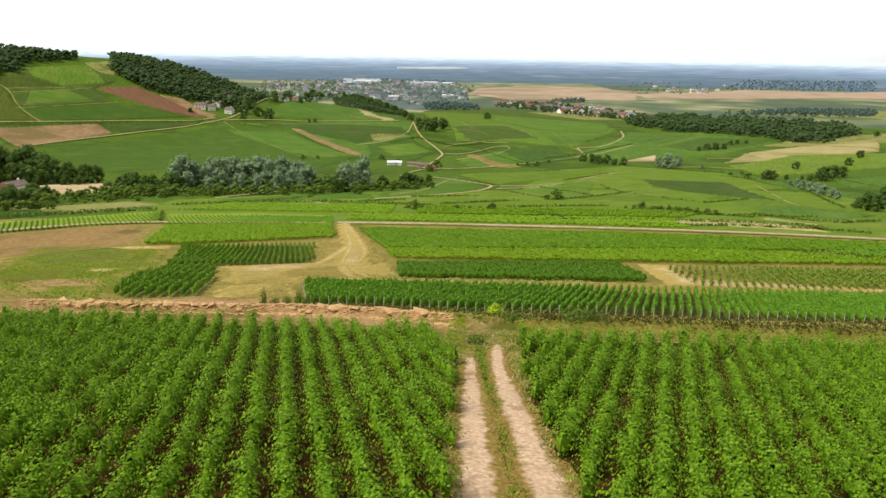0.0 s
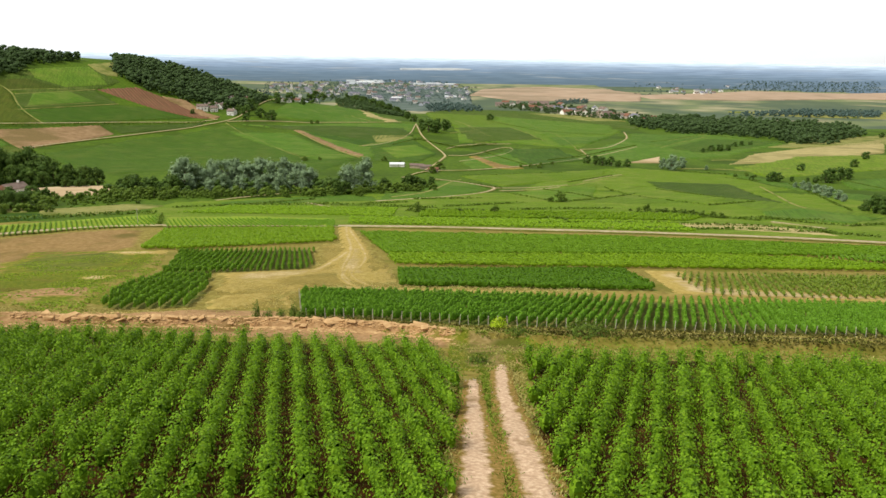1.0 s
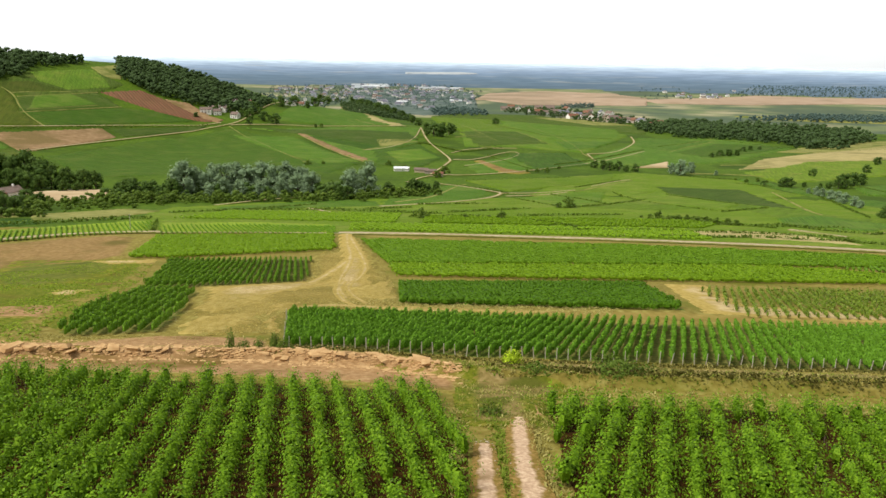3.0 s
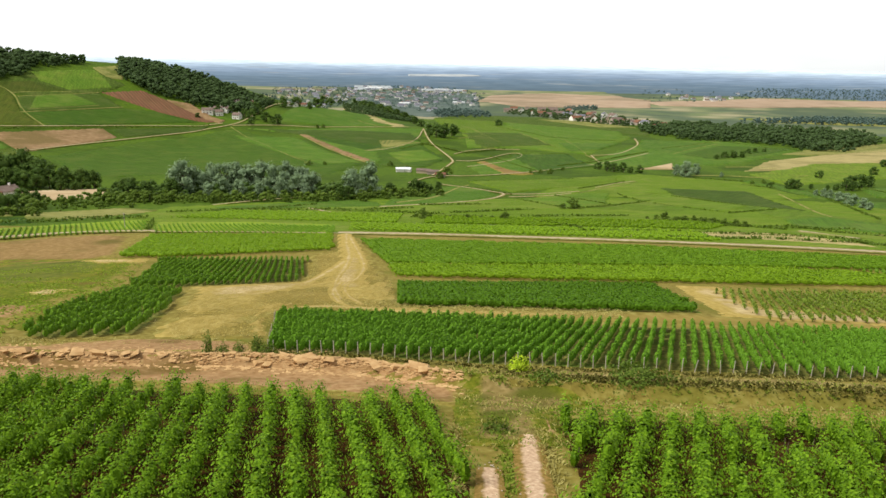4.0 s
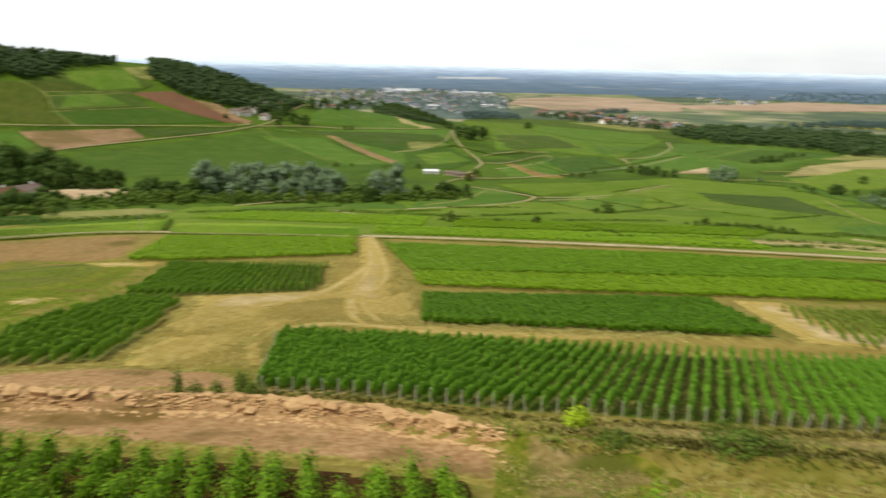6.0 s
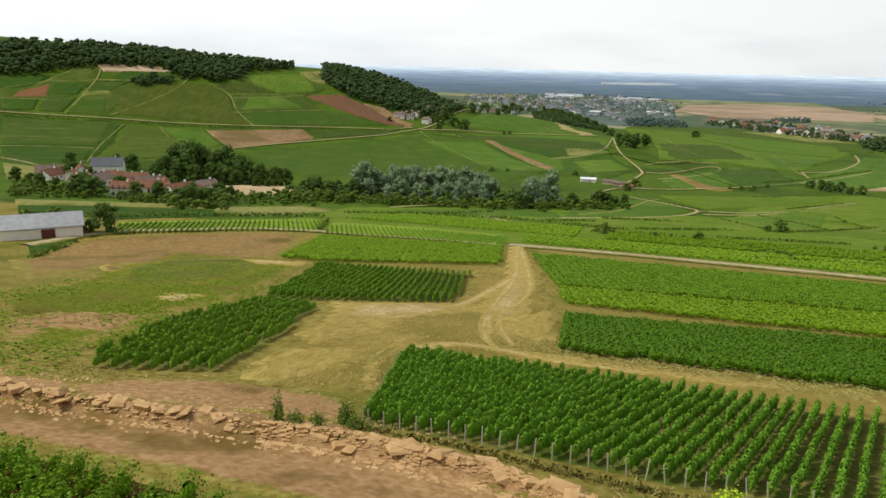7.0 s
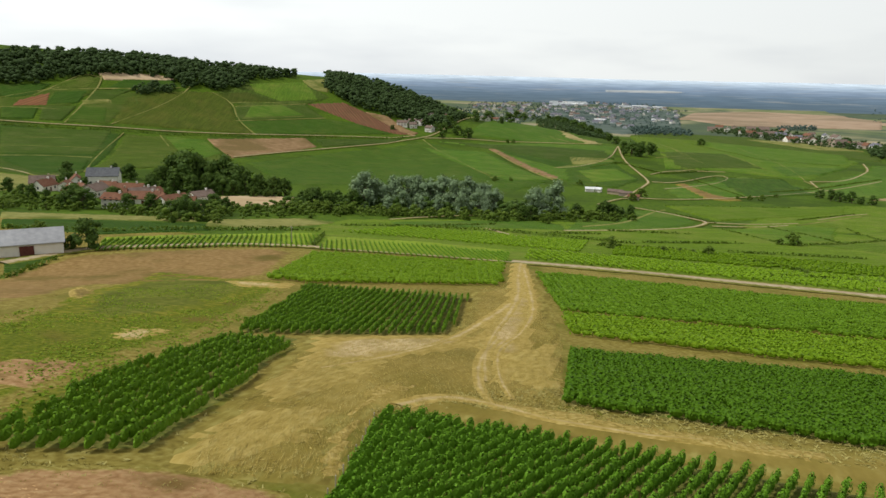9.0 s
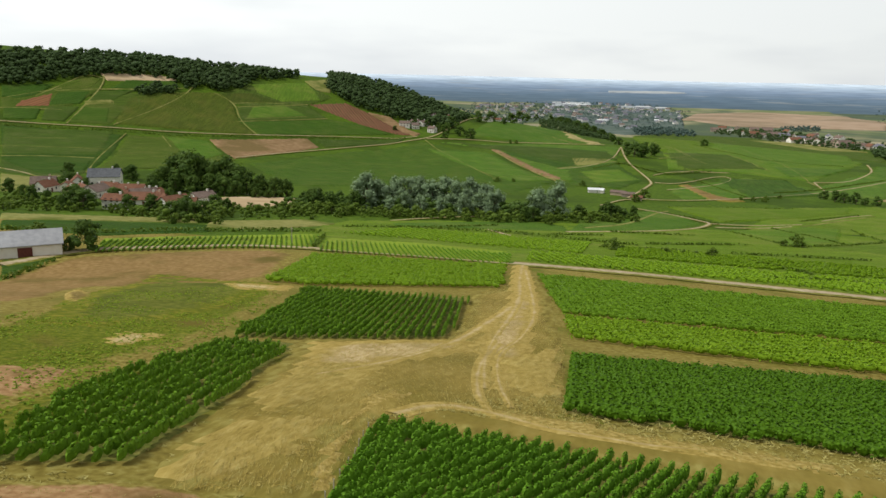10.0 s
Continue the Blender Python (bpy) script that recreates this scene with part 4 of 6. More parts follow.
road([(-427, 440), (-402, 434), (-368, 413), (-374, 433)], 2.6, PASTURE, "pale grassy line between vineyard plots", 0.1)
road([(-28, 364), (-12, 394), (3, 471), (9, 481)], 2.6, PASTURE, "pale grassy line between vineyard plots", 0.1)
# the wheel track between the two front vineyards
road([(0.75, -25), (1.1, 5), (1.3, 20), (1.5, 30), (1.75, 38), (1.95, 46)], 3.5, GRAVEL, "wheel rut of pale gravel fading into grass", 0.05, taper=0.22)
road([(5.2, -25), (4.6, 5), (4.15, 20), (3.85, 30), (3.65, 40), (3.75, 46), (4.2, 51)], 3.3, GRAVEL, "wheel rut of pale gravel fading into grass", 0.05, taper=0.22)
# grassy lines between the hillside plots
for line in ([(-597, 604), (-577, 623), (-557, 637)], [(-558, 669), (-545, 694), (-537, 685)], [(-511, 518), (-479, 544), (-448, 563)], [(-434, 748), (-405, 796), (-374, 847)], [(-458, 790), (-436, 826), (-412, 873)],
             [(-566, 712), (-546, 741), (-525, 786)], [(-614, 621), (-605, 653), (-596, 681)], [(-85, 707), (-61, 747), (-37, 781)], [(-157, 788), (-111, 695), (-74, 624)],
             [(130, 1314), (140, 899), (135, 775)], [(14, 1103), (40, 864), (50, 837)], [(277, 934), (389, 1116)]):
    road(line, 2.2, PASTURE, "pale grassy line between vineyard plots", 0.1)


# ---- foliage
def quads_of(centre, normal, size, rng, long=1.3):
    """Leaf-shaped quads about points, facing along normals, turned at random."""
    k = len(centre)
    n = normal / (np.linalg.norm(normal, axis=1)[:, None] + 1e-9)
    r = rng.normal(size=(k, 3))
    u = np.cross(n, r)
    u /= np.linalg.norm(u, axis=1)[:, None] + 1e-9
    v = np.cross(n, u)
    s = size[:, None]
    fold = n * s * 0.18
    return np.stack([centre - u * s * long / 2, centre - v * s * 0.5 + fold, centre + u * s * long / 2, centre + v * s * 0.5 - fold], 1)


def hedge_core(axes, middle, rng, sides=5):
    """The dense inside of a vine: a closed, uneven hull of quads about a middle."""
    ang = np.arange(sides + 1) * 2 * math.pi / sides + rng.uniform(0, 1)
    rings = []
    for lat in (-1.05, -0.35, 0.35, 1.05):
        k = axes * rng.uniform(0.88, 1.08)
        rings.append(np.stack([np.cos(ang) * math.cos(lat) * k[0], np.sin(ang) * math.cos(lat) * k[1], np.full(sides + 1, math.sin(lat) * k[2])], -1) + middle)
    q = [np.stack([a[i], a[i + 1], b[i + 1], b[i]]) for a, b in zip(rings[:-1], rings[1:]) for i in range(sides)]
    top = rings[-1]
    q += [np.stack([top[i], top[i + 1], top[i + 2], top[i + 3]]) for i in range(0, sides - 2, 2)]
    return np.array(q)


def vine_plants(kinds, n, length, width, low, high, leaf, seed, trimmed=False):
    """Leaf quads of some vines, each on its length of row along y: bushy with loose shoots, or trimmed to a hedge."""
    rng = np.random.default_rng(seed)
    out = []
    for _ in range(kinds):
        if trimmed == "clump":
            d = rng.normal(size=(n, 3))
            d /= np.linalg.norm(d, axis=1)[:, None]
            d[:, 2] = np.where(d[:, 2] < -0.35, -d[:, 2], d[:, 2])
            axes = np.array([width / 2, length * 0.58, (high - low) * 0.62]) * rng.uniform(0.85, 1.15, 3)
            c = d * axes * rng.uniform(0.90, 1.05, (n, 1)) + np.array([rng.normal(0, 0.04), 0, low + (high - low) * 0.42])
            q = quads_of(c, d / axes * axes.min() + rng.normal(0, 0.15, (n, 3)), leaf * rng.uniform(0.7, 1.35, n), rng)
            out.append(np.concatenate([hedge_core(axes * np.array([0.64, 1.08, 0.74]), np.array([0, 0, low + (high - low) * 0.42]), rng), q]))
            continue
        if trimmed:
            h = rng.random(n) ** 0.75
            c = np.stack([rng.uniform(-0.5, 0.5, n) * width * (1.15 - 0.4 * h), rng.uniform(-0.52, 0.52, n) * length, low + (high - low) * h + rng.normal(0, 0.03, n)], -1)
            shoots = n // 25
        else:
            h = rng.beta(1.7, 1.2, n)
            c = np.stack([rng.normal(0, width * 0.36, n) * (0.7 + 0.5 * np.sin(h * 2.6)), rng.normal(0, length * 0.31, n), low + (high - low) * h], -1)
            c[:, :2] += rng.normal(0, 0.10, 2) * h[:, None]
            shoots = n // 12
        c[:shoots] = np.stack([rng.normal(0, width * 0.3, shoots), rng.normal(0, length * 0.35, shoots), high + rng.random(shoots) * (high - low) * 0.22], -1)
        rough = 0.45 if trimmed else 1.0
        nrm = np.stack([c[:, 0] * 3.0 / width, rng.normal(0, 0.5, n) * rough, 0.5 + h + rng.normal(0, 0.35, n) * rough], -1)
        q = quads_of(c, nrm, leaf * rng.uniform(0.7, 1.35, n), rng)
        size = np.array([width * 0.42, length * 0.56, (high - low) * 0.5]) if trimmed else np.array([width * 0.30, length * 0.46, (high - low) * 0.42])
        out.append(np.concatenate([hedge_core(size, np.array([0, 0, low + (high - low) * (0.45 if trimmed else 0.38)]), rng), q]))
    return np.array(out)


def rows_in(corners, angle, spacing):
    """The rows inside a field: unit direction and, for each, its start and its length."""
    c = np.array(corners, float)
    a = radians(angle)
    d, s = np.array([math.sin(a), math.cos(a)]), np.array([math.cos(a), -math.sin(a)])
    u, v = c @ s, c @ d
    res = []
    for o in np.arange(u.min() + spacing / 2, u.max(), spacing):
        cut = []
        for i in range(len(c)):
            j = (i + 1) % len(c)
            if (u[i] - o) * (u[j] - o) < 0:
                cut.append(v[i] + (v[j] - v[i]) * (o - u[i]) / (u[j] - u[i]))
        cut.sort()
        res += [(s * o + d * p, q - p) for p, q in zip(cut[::2], cut[1::2]) if q - p > 1.5]
    return d, res


def row_leaves(plants, start, length, d, pitch, rng, gaps=0.03, scale=(0.7, 1.22), stray=0.07):
    """All leaf quads of one row, set on the ground."""
    k = max(1, int(length / pitch))
    t = (np.arange(k) + 0.5) * pitch + rng.normal(0, pitch * 0.06, k)
    keep = rng.random(k) > gaps
    t = t[keep]
    k = len(t)
    if not k:
        return np.zeros((0, 4, 3))
    p = start + d * t[:, None] + np.array([d[1], -d[0]]) * rng.normal(0, stray, (k, 1))
    z = height(p[:, 0], p[:, 1])
    q = plants[rng.integers(0, len(plants), k)] * rng.uniform(*scale, (k, 1, 1, 1))
    flip = np.where(rng.random(k) < 0.5, -1.0, 1.0)[:, None, None]
    x, y = q[..., 0] * flip, q[..., 1] * flip
    s = np.array([d[1], -d[0]])
    out = np.stack([p[:, 0, None, None] + x * s[0] + y * d[0], p[:, 1, None, None] + x * s[1] + y * d[1], z[:, None, None] + q[..., 2]], -1)
    return out.reshape(-1, 4, 3)


def leaf_mesh(name, q, material):
    q = np.asarray(q).reshape(-1, 3)
    return mesh_object(name, q, np.arange(len(q)).reshape(-1, 4), material)


def tube(bm, a, b, ra, rb, sides=5):
    """A tapered round piece from a to b."""
    a, b = Vector(a), Vector(b)
    turn = (b - a).to_track_quat("Z", "Y")
    rings = []
    for p, r in ((a, ra), (b, rb)):
        rings.append([bm.verts.new(p + turn @ Vector((r * math.cos(2 * math.pi * i / sides), r * math.sin(2 * math.pi * i / sides), 0))) for i in range(sides)])
    for i in range(sides):
        bm.faces.new((rings[0][i], rings[0][(i + 1) % sides], rings[1][(i + 1) % sides], rings[1][i]))
    bm.faces.new(rings[1])


def box(bm, x0, x1, y0, y1, z0, z1):
    v = [bm.verts.new(p) for p in ((x0, y0, z0), (x1, y0, z0), (x1, y1, z0), (x0, y1, z0), (x0, y0, z1), (x1, y0, z1), (x1, y1, z1), (x0, y1, z1))]
    for f in ((3, 2, 1, 0), (4, 5, 6, 7), (0, 1, 5, 4), (1, 2, 6, 5), (2, 3, 7, 6), (3, 0, 4, 7)):
        bm.faces.new([v[i] for i in f])


def mesh_of(name, bm, material):
    me = bpy.data.meshes.new(name)
    bm.to_mesh(me)
    bm.free()
    me.materials.append(material)
    return me


bm = bmesh.new()
tube(bm, (0, 0, -0.1), (0, 0, 1.0), 0.04, 0.034, 6)
POST_MESH = mesh_of("end_post", bm, POST)


def vine_rows(corners, angle, spacing, pitch, plants, material, seed, label, group, posts=False, gaps=0.03):
    """Single rows of vines, each a thing with its leaves, stems and end post."""
    rng = np.random.default_rng(seed)
    d, rows = rows_in(corners, angle, spacing)
    for start, length in rows:
        row = thing("vine_row", start[0], start[1], None, 0, label, "vine row", group)
        back = row.matrix_world.inverted()
        q = row_leaves(plants, start, length, d, pitch, rng, gaps, *(((0.88, 1.12), 0.03) if posts else ()))
        if not len(q):
            continue
        leaf = leaf_mesh("foliage", q - np.array(row.location), material)
        leaf.parent = row
        k = int(length / pitch)
        t = (np.arange(k) + 0.5) * pitch
        p = start + d * t[:, None] - np.array(row.location)[:2]
        z = height(p[:, 0] + row.location.x, p[:, 1] + row.location.y) - row.location.z
        r = 0.025
        ring = np.array([[-r, -r], [r, -r], [r, r], [-r, r]])
        lo = np.concatenate([np.repeat(p[:, None], 4, 1) + ring, np.repeat((z - 0.05)[:, None, None], 4, 1)], -1)
        lean = rng.normal(0, 0.05, (k, 1, 2))
        hi = np.concatenate([np.repeat(p[:, None], 4, 1) + ring * 0.7 + lean, np.repeat((z + 0.55)[:, None, None], 4, 1)], -1)
        vv = np.concatenate([lo, hi], 1)
        f = np.array([[0, 1, 5, 4], [1, 2, 6, 5], [2, 3, 7, 6], [3, 0, 4, 7]])
        st = mesh_object("vine_wood", vv.reshape(-1, 3), (np.arange(k)[:, None, None] * 8 + f).reshape(-1, 4), BARK)
        st.parent = row
        st["kind"] = "stuff"
        if posts:
            for e in (-0.25,):
                po = new("end_post", POST_MESH)
                po.parent = row
                xy = d * e
                po.matrix_local = pose(xy[0], xy[1], ground_z(*(start + xy)) - row.location.z, rng.normal(0, 3), rng.normal(0, 3), 0)


def vine_block(corners, angle, spacing, pitch, plants, material, seed, label, gaps=0.03):
    """A whole vineyard too far off to count, as one mass of rows."""
    rng = np.random.default_rng(seed)
    d, rows = rows_in(corners, angle, spacing)
    q = np.concatenate([row_leaves(plants, s, n, d, pitch, rng, gaps, (0.88, 1.12), 0.03) for s, n in rows])
    return tagged(leaf_mesh("vineyard", q, material), label, "vineyard", kind="stuff")


FRONT = vine_plants(16, 240, 1.0, 0.78, 0.14, 1.24, 0.086, 1)
BUSHY = vine_plants(16, 260, 1.05, 0.90, 0.12, 1.24, 0.09, 10)
STAKED = vine_plants(14, 84, 1.0, 0.42, 0.24, 1.14, 0.10, 2, "clump")
MIDDLE = vine_plants(14, 54, 1.05, 0.44, 0.2, 1.08, 0.14, 3, "clump")
DENSE = vine_plants(12, 34, 1.1, 0.85, 0.2, 1.08, 0.19, 9, True)
BROAD = vine_plants(8, 26, 1.6, 0.72, 0.25, 1.1, 0.25, 4, True)
THIN = vine_plants(8, 14, 1.0, 0.4, 0.2, 0.9, 0.2, 5)
FAR_ROW = vine_plants(8, 14, 2.0, 0.40, 0.15, 0.85, 0.26, 6, True)

vine_rows([(-41, 57.5), (-22.5, 57.3), (-17.5, 56.6), (-12.8, 56.6), (-7.5, 56.5), (-0.6, 56.4), (1.0, 46), (0.3, 23), (-0.2, 14), (-14, 14), (-41, 53)], -12.3, 1.32, 1.0, FRONT, LEAF_NEAR, 11,
          "bushy fresh-green vine row on red-brown soil", "rows of the front vineyard beside the track")
vine_rows([*[(6.1, 54.3), (11.2, 54.8), (18.5, 54.5)], (41, 52.5), (18, 14), (5.0, 14), (4.9, 36)], 17.6, 1.32, 1.0, BUSHY, LEAF_NEAR, 12,
          "bushy fresh-green vine row, patchy, on red-brown soil", "rows of the second vineyard beside the track", gaps=0.07)
vine_rows([(-13.3, 68.5), (-17.7, 88.9), (-14.7, 89.3), (-5.7, 88.7), (23.6, 88), (55.5, 86), (75, 80.5), (70, 65.4), (36.4, 66.2)], 17.8, 0.87, 1.0, STAKED, LEAF_MID, 13,
          "trimmed deep-green vine row with pale end posts", "rows of the staked vineyard", posts=True, gaps=0.015)
vine_block([*[(-33.5, 70.6)], *[(-38.7, 85.1), (-42.7, 108.5)], *[(-35.7, 110.5), (-29.8, 90.8), (-25.7, 75)]], -12, 1.12, 1.05, MIDDLE, LEAF_DARK, 14, "dark green vineyard beside the straw clearing", 0.03)
vine_block([*[(-58.5, 159.6), (-30.3, 166.9)], *[(-24.1, 130.2), (-36.9, 117.5), (-44.3, 112.5)]], -12, 1.05, 1.05, MIDDLE, LEAF_DARK, 15, "dark green trimmed vineyard in clear rows")
vine_block([*[(-69.1, 163.8)], *[(-81, 208.7), (-33.5, 219.7)], *[(-27.5, 185.2), (-60.6, 163.9)]], 97, 1.2, 1.6, BROAD, LEAF_BRIGHT, 16, "bright green dense vineyard")
vine_block([*[(-8.2, 126.3), (33.5, 134.5)], *[(29.6, 99.4), (-6.1, 99.2)]], 97, 1.1, 1.05, DENSE, LEAF_FULL, 17, "deep green dense vineyard behind the grass strip")
vine_block([*[(-24.5, 208.3), (47.5, 206.7), (111.1, 191.7), (127, 183.4)], *[(118.6, 171.6), (64.3, 169.8), (-13.3, 161.6)]], 97, 1.25, 1.6, BROAD, LEAF_GREEN, 18, "long dense vineyard below the farm road")
vine_block([*[(-12.6, 157.5), (63.1, 166.8), (81.4, 163.6), (99.2, 144.5)], *[(98.1, 142.6), (38.8, 140.5), (-9.5, 139.9)]], 97, 1.2, 1.6, BROAD, LEAF_BRIGHT, 19, "light green dense vineyard")
vine_block([(84.4, 167.1), (120.6, 174.2), (105.3, 152.8)], 20, 1.2, 1.6, BROAD, LEAF_DARK, 20, "dark green vineyard plot")
vine_block([(41, 128.3), (88.6, 129.5), (63.3, 94.5), (34.8, 93.9), (36.8, 108.9)], 20, 1.1, 1.05, THIN, LEAF_DRY, 21, "thin yellowing vineyard on dry ground", 0.15)
vine_block([(-138.5, 201.9), (-101.1, 253.4), (-88.4, 220.8), (-128.5, 186.8)], -28, 1.4, 2.0, FAR_ROW, LEAF_DARK, 22, "dark vine rows with bright grass alleys between")
vine_block([(-93.2, 240.6), (-66.9, 250), (-38.1, 248.8), (-34.8, 226.7), (-84.2, 217.2)], -24, 1.4, 2.0, FAR_ROW, LEAF_DARK, 23, "dark vine rows with bright grass alleys between")
SIDE = vine_plants(6, 8, 1.6, 0.62, 0.2, 1.1, 0.42, 8, True)
VALLEY = vine_plants(6, 10, 2.0, 0.9, 0.15, 1.1, 0.40, 7, True)
vine_block([(-32, 237), (40, 234), (80, 228), (80, 262), (-35, 262)], -24, 2.2, 2.0, VALLEY, LEAF_BRIGHT, 26, "bright vineyard in wide rows below the farm road")
vine_block([(-100, 268), (-20, 268), (-20, 305), (-90, 305)], -35, 2.2, 2.0, VALLEY, LEAF_BRIGHT, 28, "light green vineyard on the lower slope")
vine_block([(-10, 268), (90, 268), (110, 300), (-10, 300)], 60, 2.2, 2.0, VALLEY, LEAF_BRIGHT, 29, "light green vineyard on the lower slope")
vine_block([(-75, 53.5), (-41.5, 55.5), (-41.5, 53), (-14.5, 13.5), (-14.5, 0), (-75, 0)], -12.3, 1.32, 1.6, SIDE, LEAF_NEAR, 24, "fresh-green vineyard beside the track")
vine_block([(-14, 14), (0.0, 14), (0.0, -14), (-14, -14)], -12.3, 1.32, 1.2, SIDE, LEAF_NEAR, 30, "fresh-green vineyard beside the track")
vine_block([(5.2, 14), (18, 14), (18, -14), (5.6, -14)], 17.6, 1.32, 1.2, SIDE, LEAF_NEAR, 31, "fresh-green vineyard beside the track")
vine_block([(41.5, 52.5), (75, 52), (75, 0), (18.5, 0), (18.5, 14)], 17.6, 1.32, 1.6, SIDE, LEAF_NEAR, 25, "fresh-green vineyard beside the track")


# ---- trees
def ball(detail):
    bm = bmesh.new()
    bmesh.ops.create_icosphere(bm, subdivisions=detail, radius=1.0)
    v, f = np.array([p.co[:] for p in bm.verts]), np.array([[p.index for p in q.verts] for q in bm.faces])
    bm.free()
    return v, f


BALLS = {1: ball(1), 2: ball(2)}


def crown_mesh(seed, lobes, n, leaf, squash=1.0, detail=1, base=0.26, rough=0.3, lump=0.17, loose=0.5):
    """Points and triangles of a crown one unit high: many uneven leafy masses round the limbs, each wrapped in loose leaves."""
    rng = np.random.default_rng(seed)
    bv, bf = BALLS[detail]
    tips, verts, faces, m = [], [], [], 0
    for i in range(lobes):
        a = 2.4 * i + rng.normal(0, 0.5)
        f = (i + 0.5) / lobes
        h = base + (0.86 - base) * f + rng.normal(0, 0.04)
        r = (0.36 * math.sin(math.pi * (0.30 + 0.62 * f)) * (1.0 if i % 3 else 0.45) + rng.normal(0, 0.035)) * squash
        c = np.array([r * math.cos(a), r * math.sin(a), h])
        tips.append(c)
        s = np.array([lump * squash, lump * squash, lump * 0.85]) * rng.uniform(0.7, 1.3)
        core = c + bv * s * 0.80 * rng.uniform(0.8, 1.0, (len(bv), 1))
        verts.append(core)
        faces.append(bf + m)
        m += len(core)
        k = n // lobes
        d = rng.normal(size=(k, 3))
        d[:, 2] += 0.3
        d /= np.linalg.norm(d, axis=1)[:, None]
        p = c + d * s * (0.72 + loose * rng.random((k, 1)) ** 1.5)
        q = quads_of(p, d + rng.normal(0, rough, (k, 3)) + np.array([0, 0, 0.35]), leaf * rng.uniform(0.5, 1.3, k), rng).reshape(-1, 3)
        verts.append(q)
        j = np.arange(k)[:, None] * 4 + m
        faces += [j + np.array([[0, 1, 2]]), j + np.array([[0, 2, 3]])]
        m += len(q)
    v, tips = np.concatenate(verts), np.array(tips)
    top = v[:, 2].max()
    return v / np.array([1, 1, top]), np.concatenate(faces), tips / np.array([1, 1, top])


def make_tree(name, seed, lobes, n, leaf, squash, material, label, category="tree", base=0.12):
    """A tree one metre high: tapered trunk with limbs, and a crown."""
    v, f, tips = crown_mesh(seed, lobes, n, leaf, squash, 1, base, 0.45)
    t = new(name)
    tagged(t, label, category)
    bm = bmesh.new()
    tube(bm, (0, 0, -0.06), (0.01, 0, 0.22), 0.034, 0.026, 6)
    tube(bm, (0.01, 0, 0.22), (0, 0.015, 0.55), 0.026, 0.012, 6)
    for c in tips[::2]:
        tube(bm, (0.005, 0.005, 0.20 + 0.25 * random.random()), tuple(c), 0.014, 0.004, 4)
    part("trunk", bm, BARK, t)
    c = mesh_object("crown", v, f, material, smooth=True)
    c.parent = t
    t.location = (0, -5000, -500)
    return t


OAKS = [make_tree("tree", 30 + i, 18, 1250, 0.052, 0.95 + 0.12 * (i % 3), LEAF_OAK, "dark green broad-leaved tree in full leaf") for i in range(5)]
SILVERS = [make_tree("silver_tree", 40 + i, 18, 1400, 0.046, 0.82 + 0.15 * (i % 2), LEAF_SILVER, "silvery grey-green willow beside the stream", base=0.1) for i in range(4)]
BUSHES = [make_tree("bush", 50 + i, 12, 560, 0.085, 1.15, LEAF_BUSH, "rounded green bush among the vineyards", "bush", 0.06) for i in range(4)]
FAR_OAKS = [make_tree("tree", 35 + i, 12, 420, 0.085, 1.0 + 0.1 * i, LEAF_OAK, "dark green broad-leaved tree in full leaf") for i in range(4)]
MADE = {"oak": OAKS, "oak_far": FAR_OAKS, "silver": SILVERS, "bush": BUSHES}
tree_rng = random.Random(5)


def plant(kind, x, y, h, label="", group=""):
    """Sets a copy of a tree on the ground, h metres high."""
    src = tree_rng.choice(MADE["oak_far" if kind == "oak" and y > 500 else kind])
    w = h * tree_rng.uniform(0.9, 1.15) * (1.0 if h > 3 else 1.4)
    m = pose(x, y, ground_z(x, y), 0, 0, tree_rng.uniform(0, 360)) @ Matrix.Diagonal((w, w, h, 1))
    t = copy_thing(src, m)
    return tagged(t, label, group=group)


def plant_all(kind, places, label="", group=""):
    for x, y, h in places:
        plant(kind, x, y, h, label, group)


def plant_line(kind, a, b, count, low, high, spread, label="", group=""):
    for i in range(count):
        f = (i + tree_rng.random()) / count
        plant(kind, a[0] + (b[0] - a[0]) * f + tree_rng.gauss(0, spread), a[1] + (b[1] - a[1]) * f + tree_rng.gauss(0, spread), tree_rng.uniform(low, high), label, group)


def inside(c, x, y):
    hit, j = False, len(c) - 1
    for i in range(len(c)):
        if (c[i][1] > y) != (c[j][1] > y) and x < (c[j][0] - c[i][0]) * (y - c[i][1]) / (c[j][1] - c[i][1]) + c[i][0]:
            hit = not hit
        j = i
    return hit


CROWNS = {k: [crown_mesh(60 + i, lobes, n, leaf, 1.25, 1, 0.2, 0.16, 0.21, 0.28)[:2] for i in range(5)] for k, lobes, n, leaf in (("wood", 8, 88, 0.095), ("thin", 5, 40, 0.13), ("far", 4, 16, 0.2))}


